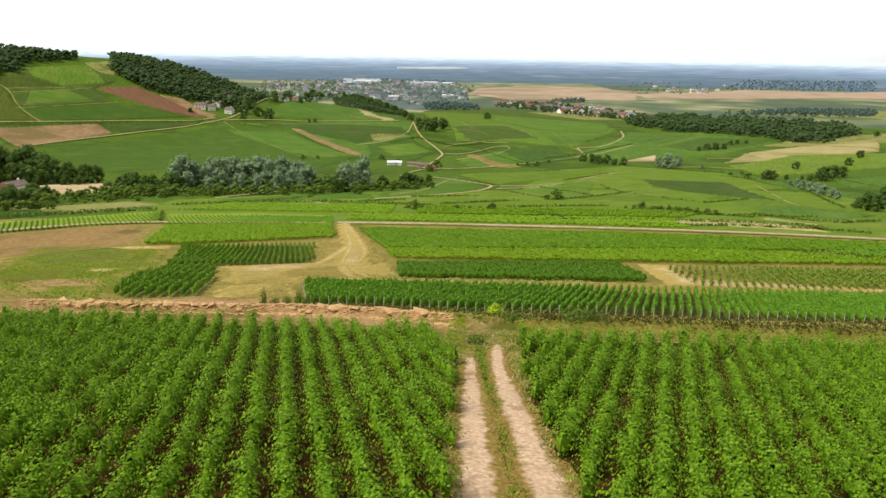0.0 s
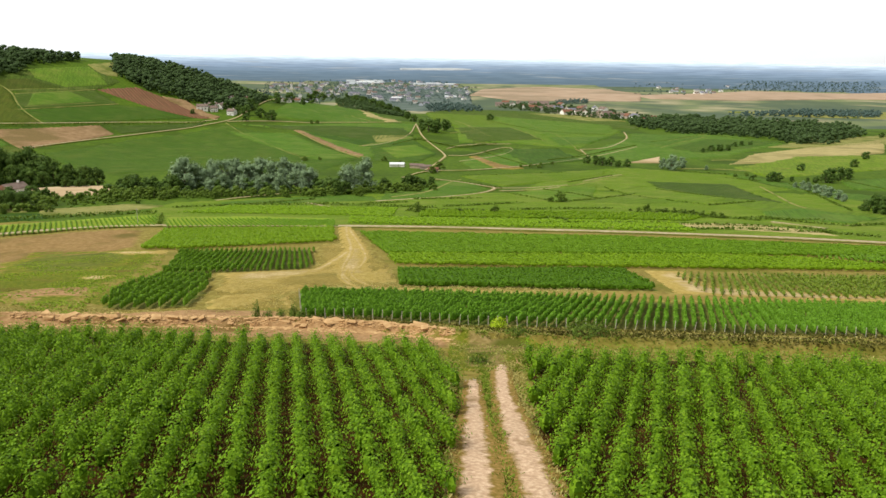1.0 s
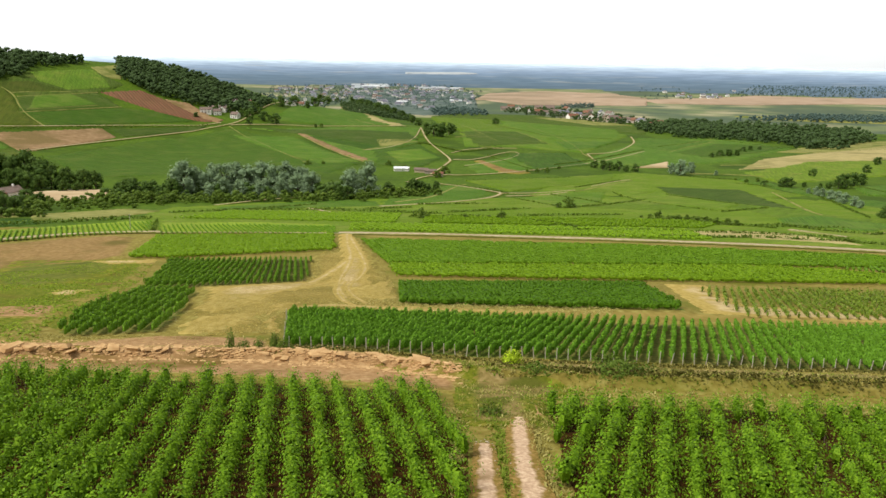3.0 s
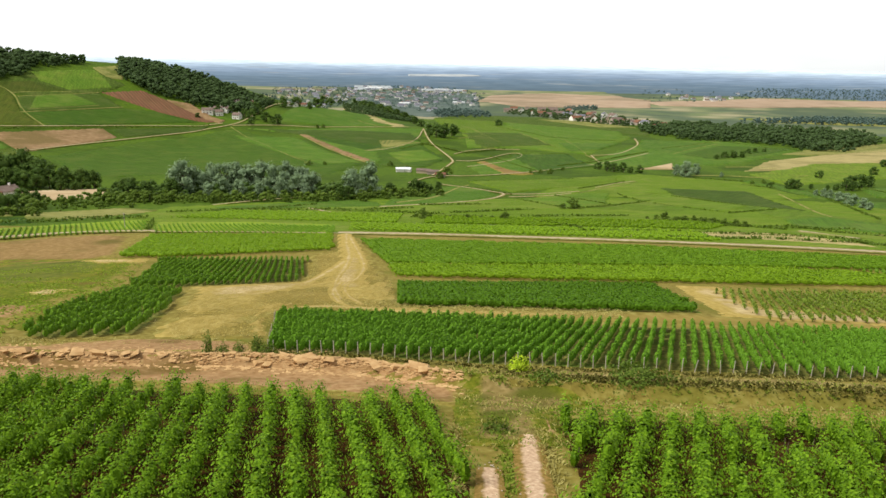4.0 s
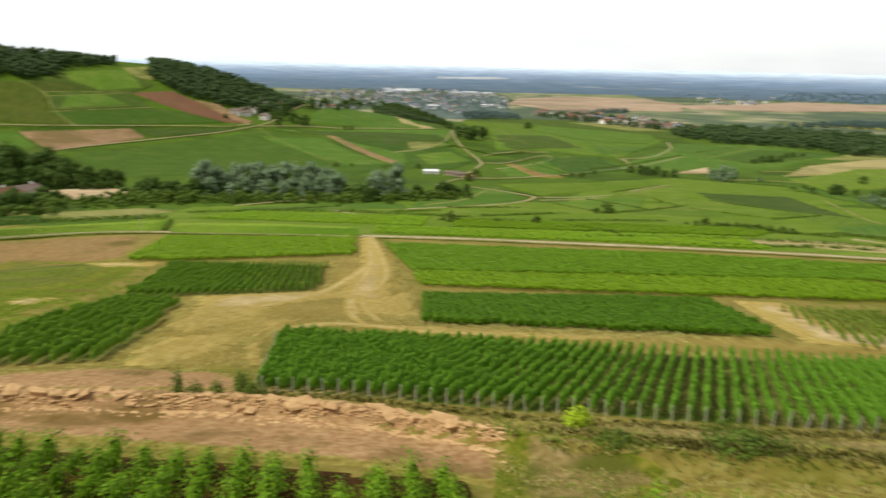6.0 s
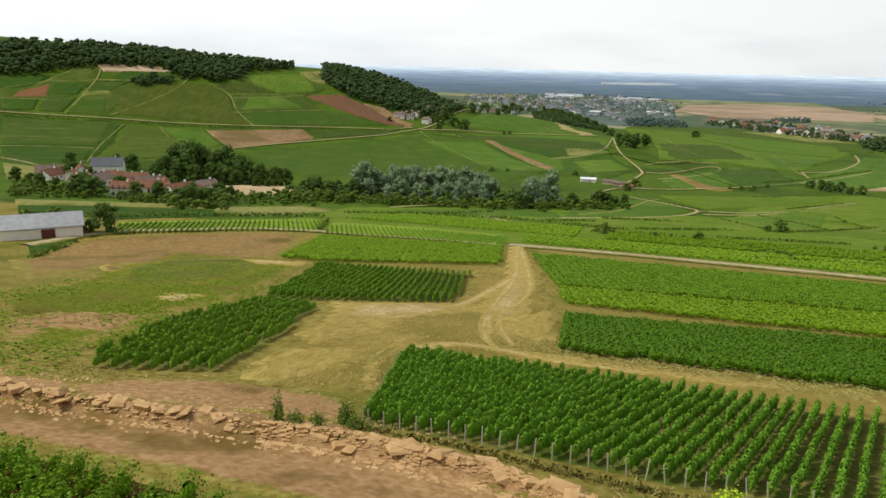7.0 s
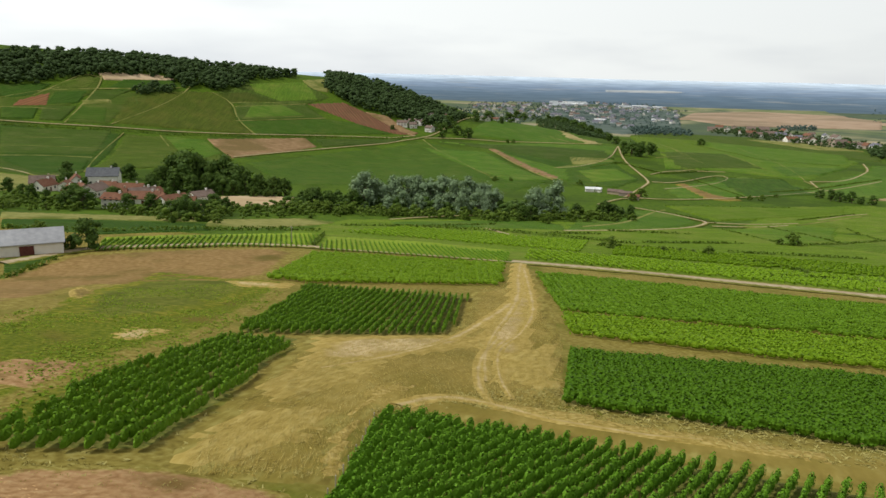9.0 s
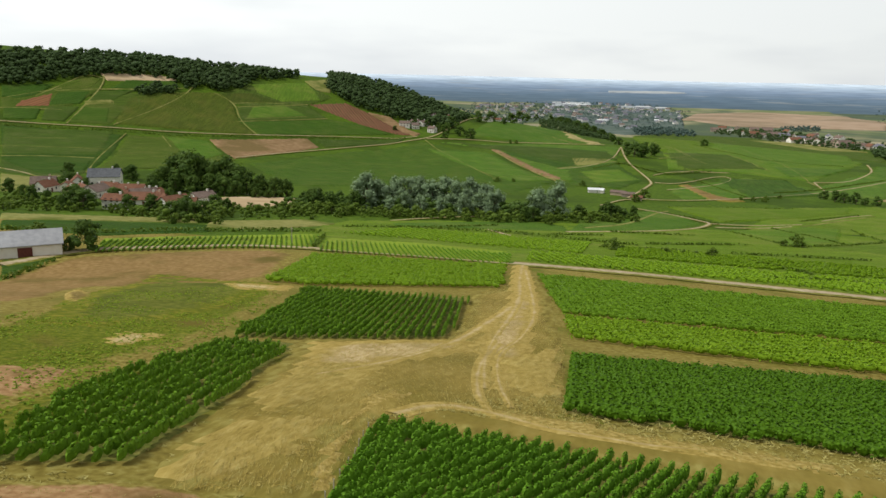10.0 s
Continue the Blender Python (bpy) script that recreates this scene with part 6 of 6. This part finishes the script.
WALLS, ROOFS = (RENDER_WHITE, RENDER_WHITE, RENDER_OCHRE, STONE_WALL), (TILE_RED, TILE_BROWN, TILE_BROWN, TILE_BROWN)


def houses(places, low, high, label, group, floor=(3.0, 5.5), walls=WALLS, roofs=ROOFS, windows=3, yaws=(-10, 25)):
    for x, y, *_ in places:
        w = house_rng.uniform(low, high)
        house("house", x, y, w, w * house_rng.uniform(0.55, 0.75), house_rng.uniform(*floor), w * house_rng.uniform(0.2, 0.28), house_rng.uniform(*yaws) + house_rng.choice((0, 0, 90)),
              house_rng.choice(walls), house_rng.choice(roofs), label, group, windows)


houses([(-293, 341), (-284, 345), (-261, 325), (-271, 342), (-256, 333), (-236, 326), (-206, 287), (-243, 342), (-227, 330), (-230, 340), (-210, 321), (-187, 298), (-203, 341), (-255, 351), (-300, 370), (-309, 356), (-264, 352), (-216, 318), (-189, 309)], 8, 13,
       "village house with pale walls and brown tiled roof", "houses of the near village", (2.8, 4.6), (RENDER_WHITE, RENDER_WHITE, RENDER_OCHRE), (TILE_RED, TILE_BROWN, TILE_RED), yaws=(5, 80))
house("manor", *[(-288, 377)][0], 16, 10, 7.8, 3.8, 30, RENDER_WHITE, SLATE, "tall pale manor house with slate roof", windows=5)
houses([(-293, 930), (-284, 934), (-287, 978), (-272, 999), (-220, 1038), (-215, 1059), (-379, 1921), (-378, 2050), (-230, 1044)], 9, 13, "pale house with brown roof on the hill", "houses on the hill", walls=(RENDER_WHITE,), yaws=(-20, 30))
for (hx, hy), hw, hyaw in zip([(-299, 908), (-288, 974), (-287, 912), (-389, 1924), (-350, 1886), (-260, 896)], (13, 12, 9, 13, 10, 9), (12, -8, 30, 5, 20, -15)):
    house("house", hx, hy, hw, 8, 4.6, 2.6, hyaw, RENDER_WHITE, TILE_BROWN, "white house with brown roof on the hill", "houses on the hill")
for (hx, hy), hw, hd, wall_m, roof_m in zip([(-41, 567), (-35, 568), (-23, 562), (-16, 555), (-10, 536)], (6, 4, 10, 8, 7), (4, 4, 5, 5, 5), (RENDER_WHITE, RENDER_WHITE, RENDER_OCHRE, STONE_WALL, STONE_WALL), (TOWN_SHED, TOWN_SHED, TILE_BROWN, TILE_BROWN, TILE_RED)):
    house("farm_building", hx, hy, hw, hd, 2.3, 1.0, house_rng.uniform(-15, 20), wall_m, roof_m, "low farm building beside the stream's trees", "farm buildings in the valley", 0, False)
houses([(123, 1808), (143, 1859), (156, 1795), (177, 1737), (191, 1681), (211, 1686), (233, 1710), (247, 1676), (264, 1661), (265, 1591), (275, 1576), (284, 1546), (306, 1583), (312, 1536), (317, 1491), (338, 1526), (343, 1482), (355, 1470), (334, 1695), (322, 1771), (346, 1661), (272, 1802), (236, 1837), (210, 1853), (181, 1917), (362, 1441), (363, 1384), (388, 1419), (245, 1537), (233, 1618), (297, 1668), (285, 1499)], 13, 23,
       "house of the plain village, pale walls, reddish roof", "houses of the plain village", (4.5, 7.5), (RENDER_WHITE, RENDER_OCHRE, STONE_WALL), (TILE_RED, TILE_BROWN, TILE_BROWN, ROOF_HAZE), 2)
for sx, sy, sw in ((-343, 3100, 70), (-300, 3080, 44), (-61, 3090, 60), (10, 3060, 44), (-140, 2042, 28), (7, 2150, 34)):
    house("warehouse", sx, sy, sw, 22, 5, 1.6, house_rng.uniform(-8, 8), WALL_HAZE, TOWN_SHED, "long white warehouse at the edge of the town", "warehouses of the town", 0, False)
town = random.Random(21)
TOWN = [(-265, 1020), (-314, 2210), (-56, 1734), (52, 1996), (88, 2762), (-21, 3197), (-365, 3197), (-671, 2850)]
t_lo, t_hi = np.min(TOWN, 0), np.max(TOWN, 0)
spots = []
while len(spots) < 210:
    q = (town.uniform(t_lo[0], t_hi[0]), town.uniform(t_lo[1], t_hi[1]))
    if inside(TOWN, *q):
        spots.append(q)
houses(spots, 9, 16, "far pale town house with haze-greyed roof", "houses of the far town", (4, 7), (WALL_HAZE, RENDER_WHITE), (ROOF_HAZE, ROOF_HAZE, TILE_BROWN), 0)
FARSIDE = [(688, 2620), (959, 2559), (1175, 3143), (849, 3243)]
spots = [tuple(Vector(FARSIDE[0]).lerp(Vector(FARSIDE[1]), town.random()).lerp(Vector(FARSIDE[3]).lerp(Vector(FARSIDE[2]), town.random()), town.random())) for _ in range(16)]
houses(spots, 12, 20, "far pale house on the plain", "houses on the plain", (4, 6), (WALL_HAZE, RENDER_WHITE), (ROOF_HAZE, TILE_BROWN), 0)


pole = thing("utility_pole", -95.8, 225.0, None, 0, "thin weathered wooden pole beside the farm track", "pole")
bm = bmesh.new()
tube(bm, (0, 0, -0.4), (0.03, 0, 5.2), 0.11, 0.08, 8)
part("post", bm, POST, pole)
bm = bmesh.new()
box(bm, -0.45, 0.45, -0.05, 0.05, 4.75, 4.85)
part("crossarm", bm, POST, pole)


# ---- the bank: rubble, shrubs and grass
def stone_mesh(seed, flat):
    """A broken slab: the hull of a few points, with split edges."""
    rng = random.Random(seed)
    bm = bmesh.new()
    for i in range(8):
        p = Vector(((i & 1) - 0.5, ((i >> 1) & 1) - 0.5, (i >> 2) - 0.5)) + Vector((rng.gauss(0, 0.13), rng.gauss(0, 0.13), rng.gauss(0, 0.1)))
        bm.verts.new((p.x, p.y * 0.8, p.z * flat))
    for _ in range(3):
        bm.verts.new((rng.uniform(-0.6, 0.6), rng.uniform(-0.45, 0.45), rng.uniform(-0.4, 0.55) * flat))
    bmesh.ops.convex_hull(bm, input=bm.verts)
    for v in [v for v in bm.verts if not v.link_faces]:
        bm.verts.remove(v)
    return mesh_of("stone", bm, ROCK)


STONES = [stone_mesh(70 + i, 0.15 + 0.035 * (i % 6)) for i in range(12)]
stone_rng = random.Random(8)
bank = thing("rubble_bank", -15, 64.6, None, 0, "tumbled bank of tan limestone slabs and rubble", "stone bank")


def bank_y(x):
    return float(np.interp(x, BANK_X, BANK_Y))


def lay_stone(x, b, size, tilt):
    s = new("stone", stone_rng.choice(STONES))
    s.parent = bank
    y = bank_y(x) + b
    m = pose(x, y, ground_z(x, y) + size * 0.015, stone_rng.gauss(0, tilt), stone_rng.gauss(0, tilt), stone_rng.uniform(0, 360)) @ Matrix.Diagonal((size * stone_rng.uniform(0.9, 1.5), size, size * stone_rng.uniform(0.8, 1.2), 1))
    s.matrix_local = Matrix.Translation(bank.location).inverted() @ m


for i in range(60):
    lay_stone(-36 + 35 * (i + stone_rng.random()) / 60, stone_rng.gauss(0.45, 0.3), stone_rng.choice((0.35, 0.45, 0.6, 0.75, 0.95)), 7)
for i in range(236):
    lay_stone(-37 + 37.5 * (i + stone_rng.random()) / 236, stone_rng.gauss(-0.15, 0.42), stone_rng.uniform(0.14, 0.38), 22)
rub = []
rubble_rng = np.random.default_rng(4)
ico = np.array([v.co[:] for v in STONES[0].vertices])
ico = ico * np.array([1.0, 1.0, 2.2])
ico_f = np.array([p.vertices[:] for p in STONES[0].polygons])
n_rub = 3000
rx = np.where(rubble_rng.random(n_rub) < 0.68, rubble_rng.uniform(-17, 1.0, n_rub), rubble_rng.uniform(-38, -15, n_rub))
ry = np.interp(rx, BANK_X, BANK_Y) + rubble_rng.normal(-0.25, 0.5, n_rub)
rs = 0.06 + 0.24 * rubble_rng.random(n_rub) ** 2
rv = np.column_stack([rx, ry, height(rx, ry) + 0.05])[:, None] + ico[None] * rs[:, None, None] * rubble_rng.uniform(0.7, 1.4, (n_rub, 1, 3))
tagged(mesh_object("rubble", rv.reshape(-1, 3), (np.arange(n_rub)[:, None, None] * len(ico) + ico_f).reshape(-1, 3), ROCK), "loose small limestone rubble on the bank", "rubble", kind="stuff")


n_peb = 600
rx = rubble_rng.uniform(-40, -8, n_peb)
ry = np.interp(rx, BANK_X, BANK_Y) + rubble_rng.uniform(0.8, 4.5, n_peb)
rs = rubble_rng.uniform(0.04, 0.16, n_peb)
rv = np.column_stack([rx, ry, height(rx, ry) + 0.07])[:, None] + ico[None] * rs[:, None, None] * rubble_rng.uniform(0.7, 1.4, (n_peb, 1, 3))
tagged(mesh_object("rubble", rv.reshape(-1, 3), (np.arange(n_peb)[:, None, None] * len(ico) + ico_f).reshape(-1, 3), ROCK), "scattered small stones on the bare earth", "rubble", kind="stuff")


n_peb = 800
ry = rubble_rng.uniform(8, 47, n_peb)
left = rubble_rng.random(n_peb) < 0.5
rx = np.where(left, np.interp(ry, [5, 20, 30, 46], [1.1, 1.3, 1.5, 1.95]), np.interp(ry, [5, 20, 30, 46], [4.6, 4.15, 3.85, 3.75])) + rubble_rng.normal(0, 0.3, n_peb)
rs = 0.025 + 0.06 * rubble_rng.random(n_peb) ** 2
rv = np.column_stack([rx, ry, height(rx, ry) + 0.06])[:, None] + ico[None] * rs[:, None, None] * rubble_rng.uniform(0.7, 1.4, (n_peb, 1, 3))
tagged(mesh_object("rubble", rv.reshape(-1, 3), (np.arange(n_peb)[:, None, None] * len(ico) + ico_f).reshape(-1, 3), PEBBLE), "pale loose pebbles in the wheel ruts", "rubble", kind="stuff")


def shrub(name, x, y, h, w, n, leaf, material, label, seed, category="bush"):
    """A low plant: many leaves about a handful of stems."""
    rng = np.random.default_rng(seed)
    t = thing(name, x, y, None, 0, label, category)
    d = rng.normal(size=(n, 3))
    d /= np.linalg.norm(d, axis=1)[:, None]
    d[:, 2] = np.abs(d[:, 2])
    lump = 1 + 0.25 * np.sin(3 * np.arctan2(d[:, 1], d[:, 0]) + seed) + rng.normal(0, 0.12, n)
    p = d * np.array([w / 2, w / 2.6, h]) * (lump * (1 - 0.35 * rng.random(n) ** 2))[:, None]
    f = leaf_mesh("foliage", quads_of(p, d + rng.normal(0, 0.5, (n, 3)), leaf * rng.uniform(0.6, 1.4, n), rng), material)
    f.parent = t
    bm = bmesh.new()
    for _ in range(5):
        tube(bm, (rng.normal(0, 0.05), rng.normal(0, 0.05), -0.1), (rng.normal(0, w / 5), rng.normal(0, w / 6), h * 0.8), 0.02, 0.008, 4)
    part("stem", bm, BARK, t)
    return t


shrub("broom_bush", 4.9, 64.8, 1.0, 1.5, 800, 0.10, LEAF_YELLOW, "yellow flowering broom bush on the grassy bank", 1)
shrub("bramble", 12.4, 61.6, 1.0, 4.4, 2200, 0.12, LEAF_BUSH, "dark green bramble thicket on the bank", 2)
shrub("bramble", 6.3, 61.0, 0.55, 2.4, 350, 0.12, LEAF_BUSH, "low dark bramble on the bank", 3)
shrub("weed", -16.9, 65.7, 1.45, 0.7, 700, 0.07, LEAF_BUSH, "tall dark weed on the rubble bank", 4, "weed")
shrub("weed", -15.8, 65.5, 0.7, 0.9, 500, 0.07, LEAF_BUSH, "bushy weed on the rubble bank", 5, "weed")
shrub("weed", -14.7, 65.7, 0.75, 0.8, 500, 0.07, LEAF_BUSH, "bushy weed on the rubble bank", 6, "weed")
shrub("weed", -13.9, 67.5, 1.25, 0.9, 700, 0.08, LEAF_BUSH, "dark green weed at the corner of the vines", 7, "weed")
shrub("weed", -13.0, 66.7, 0.7, 1.3, 600, 0.08, LEAF_BUSH, "bushy weed at the corner of the vines", 8, "weed")
shrub("bramble", 2.6, 51.5, 0.6, 1.8, 240, 0.11, LEAF_BUSH, "low green scrub at the end of the track", 9)


def grass(label, n, material, place, seed, h=(0.15, 0.45), w=0.05):
    """Tufts of thin blades; place gives x and y for random numbers."""
    rng = np.random.default_rng(seed)
    xy = place(rng, n)
    n, k = len(xy), 5
    xy = np.repeat(xy, k, 0) + rng.normal(0, 0.09, (n * k, 2))
    z = height(xy[:, 0], xy[:, 1])
    a = rng.uniform(0, 2 * math.pi, n * k)
    hh = rng.uniform(*h, n * k)
    side = np.column_stack([np.cos(a), np.sin(a), np.zeros(n * k)]) * w
    lean = np.column_stack([rng.normal(0, 0.7, (n * k, 2)) * hh[:, None], hh * 0.8])
    base = np.column_stack([xy, z])
    q = np.stack([base - side, base + side, base + lean + side * 0.3, base + lean - side * 0.3], 1)
    return tagged(leaf_mesh("grass", q, material), label, "grass", kind="stuff")


def strip(x0, x1, b0, b1):
    def place(rng, n):
        x = rng.uniform(x0, x1, n)
        return np.column_stack([x, np.interp(x, BANK_X, BANK_Y) + rng.uniform(b0, b1, n)])
    return place


def middle(rng, n):
    y = rng.uniform(-10, 54, n)
    return np.column_stack([2.78 + rng.normal(0, 0.22, n), y])


def verge(rng, n):
    y = rng.uniform(-10, 52, n)
    s = rng.random(n) < 0.5
    return np.column_stack([np.where(s, 0.75 - np.abs(rng.normal(0, 0.3, n)), 4.5 + np.abs(rng.normal(0, 0.3, n))), y])


def end_of_track(rng, n):
    return np.column_stack([rng.uniform(0.5, 6.5, n), rng.uniform(49, 61, n)])


def clearing(rng, n):
    y = rng.uniform(67, 150, n)
    return np.column_stack([-15 - (y - 67) * 0.16 + rng.uniform(-16, 6, n), y])


grass("tall dry grass on the terrace before the staked vines", 1300, BLADE_DRY, strip(0, 55, 0.2, 6.5), 1, (0.06, 0.26))
grass("green and dry grass on the bank", 1300, BLADE_GREEN, strip(0.5, 55, -0.8, 4.5), 2, (0.06, 0.24))
grass("dry grass along the lane", 1000, BLADE_DRY, strip(1, 60, -4.5, -1.0), 3, (0.08, 0.22))
grass("green grass between the wheel ruts", 1100, BLADE_GREEN, middle, 4, (0.06, 0.2))
grass("dry grass beside the ruts", 1700, BLADE_DRY, verge, 5, (0.06, 0.25))
grass("dry grass and scrub at the end of the track", 350, BLADE_DRY, end_of_track, 6, (0.06, 0.2))
grass("green scrub at the end of the track", 500, BLADE_GREEN, end_of_track, 7, (0.05, 0.2))
grass("dry grass on the terrace behind the rubble", 700, BLADE_DRY, strip(-55, -8, 4.5, 8.5), 8, (0.05, 0.16))
SCRUB = leaves("dry_scrub", (0.05, 0.048, 0.010), (0.095, 0.088, 0.02), (0.16, 0.14, 0.04), 0.8)
hedge([(8, 61.2), (18, 60.6), (30, 60.4), (45, 60.4), (62, 60.2)], 0.45, 1.0, SCRUB, "low brown scrub along the foot of the bank", 60.0, 0.16)
hedge([(3, 62.6), (7, 61.8), (12, 61.4)], 0.4, 1.2, SCRUB, "low brown scrub along the foot of the bank", 60.0, 0.14)
hedge([(-13, 67.0), (-6, 66.4), (0, 65.6), (8, 65.2), (20, 65.6), (45, 65.2)], 0.3, 0.7, SCRUB, "rough brown grass before the staked vines", 40.0, 0.15)


def litter(label, n, material, place, seed, size, long, h, up=1.0):
    """Low leaves and bent stems lying over one another on the ground."""
    rng = np.random.default_rng(seed)
    xy = place(rng, n)
    xy = np.repeat(xy, 4, 0) + rng.normal(0, size * 0.8, (len(xy) * 4, 2))
    c = np.column_stack([xy, height(xy[:, 0], xy[:, 1]) + rng.uniform(0.03, h, len(xy))])
    nrm = rng.normal(0, 0.35, (len(xy), 3)) + np.array([0, 0, up])
    return tagged(leaf_mesh("grass", quads_of(c, nrm, size * rng.uniform(0.6, 1.5, len(xy)), rng, long), material), label, "grass", kind="stuff")


CLEARING = [(-25, 77.9), (-32.3, 104.6), (-31.2, 118.7), (-23.6, 130.4), (-30.5, 175.9), (-28.7, 194.9), (-16.2, 159), (-9.6, 132.3), (-6.7, 101.4), (-1.5, 95.7), (9.6, 95.2), (6.1, 95.8), (-5.8, 97.4), (-14.3, 95.8), (-18.5, 92.3), (-16.4, 79.7), (-15.8, 75.5), (-22.4, 72.9)]


def rough_grass(rng, n):
    c = np.array(CLEARING)
    q = rng.uniform(c.min(0), c.max(0), (n * 5, 2))
    q = q[[inside(CLEARING, *r) for r in q]]
    thick = np.array([noise.noise((r[0] * 0.35 + r[1] * 0.1, r[1] * 0.09, 7.0)) for r in q])
    return q[thick + rng.normal(0, 0.12, len(q)) > -0.02][:n]


def combed(label, n, material, place, seed, angle, length, width):
    """Long dry stems lying over one another, combed one way by wind and wheels."""
    rng = np.random.default_rng(seed)
    xy = place(rng, n)
    n = len(xy)
    bend = np.array([noise.noise((p[0] * 0.08, p[1] * 0.05, 1.0)) for p in xy])
    a = radians(angle) + 0.7 * bend + rng.normal(0, 0.16, n)
    d = np.column_stack([np.sin(a), np.cos(a)]) * (length * rng.uniform(0.5, 1.4, n) / 2)[:, None]
    s = np.column_stack([np.cos(a), -np.sin(a)]) * (width * rng.uniform(0.5, 1.3, n))[:, None]
    lift_a, lift_b = 0.14 + 0.04 * rng.random(n), 0.15 + 0.10 * rng.random(n)
    pts = [(xy - d - s, lift_a), (xy - d + s, lift_a), (xy + d + s * 0.4, lift_b), (xy + d - s * 0.4, lift_b)]
    q = np.stack([np.column_stack([p, height(p[:, 0], p[:, 1]) + h]) for p, h in pts], 1)
    return tagged(leaf_mesh("grass", q, material), label, "grass", kind="stuff")


def whole_clearing(rng, n):
    c = np.array(CLEARING)
    q = rng.uniform(c.min(0), c.max(0), (n * 4, 2))
    return q[[inside(CLEARING, *r) for r in q]][:n]


combed("long golden stems combed over the clearing", 15000, BLADE_GOLD, whole_clearing, 21, -14.0, 0.9, 0.013)
combed("pale straw lying in wisps over the clearing", 6000, BLADE_DRY, rough_grass, 22, -8.0, 0.8, 0.011)
litter("rough golden grass leaning over the clearing", 2600, BLADE_GOLD, rough_grass, 21, 0.10, 4.0, 0.07, 5.0)
litter("wisps of dry grass over the clearing", 500, BLADE_DRY, clearing, 9, 0.08, 5.0, 0.07, 5.0)
STRIP = [(-18.9, 89.1), (-15.4, 96.8), (-7.2, 105.8), (-1.3, 102.2), (6.7, 101.4), (21.3, 100), (18.8, 93.2), (5.9, 93.6), (-5.4, 93.7), (-14.9, 94.8), (-17.8, 88.2)]


def strip_of_straw(rng, n):
    c = np.array(STRIP)
    q = rng.uniform(c.min(0), c.max(0), (n * 6, 2))
    return q[[inside(STRIP, *r) for r in q]][:n]


litter("rough dry straw between the vineyards", 1800, BLADE_DRY, strip_of_straw, 11, 0.07, 6.0, 0.12)
FALLOW = [(-64.2, 95.5), (-83.2, 141.4), (-69.2, 159.5), (-61.2, 159.2), (-46, 112.7), (-40.6, 86.7), (-37, 74.9), (-33.7, 68.5), (-34, 64.6), (-63.4, 89.7)]


def fallow(rng, n):
    c = np.array(FALLOW)
    q = rng.uniform(c.min(0), c.max(0), (n * 4, 2))
    q = q[[inside(FALLOW, *r) for r in q]]
    thick = np.array([noise.noise((r[0] * 0.12, r[1] * 0.12, 3.0)) for r in q])
    return q[thick + rng.normal(0, 0.15, len(q)) > 0.0][:n]


litter("low yellow-green weeds of the fallow", 6500, WEED_LEAF, fallow, 10, 0.15, 1.4, 0.2, 1.6)
for t in (*OAKS, *FAR_OAKS, *SILVERS, *BUSHES):
    for o in (*t.children, t):
        bpy.data.objects.remove(o)
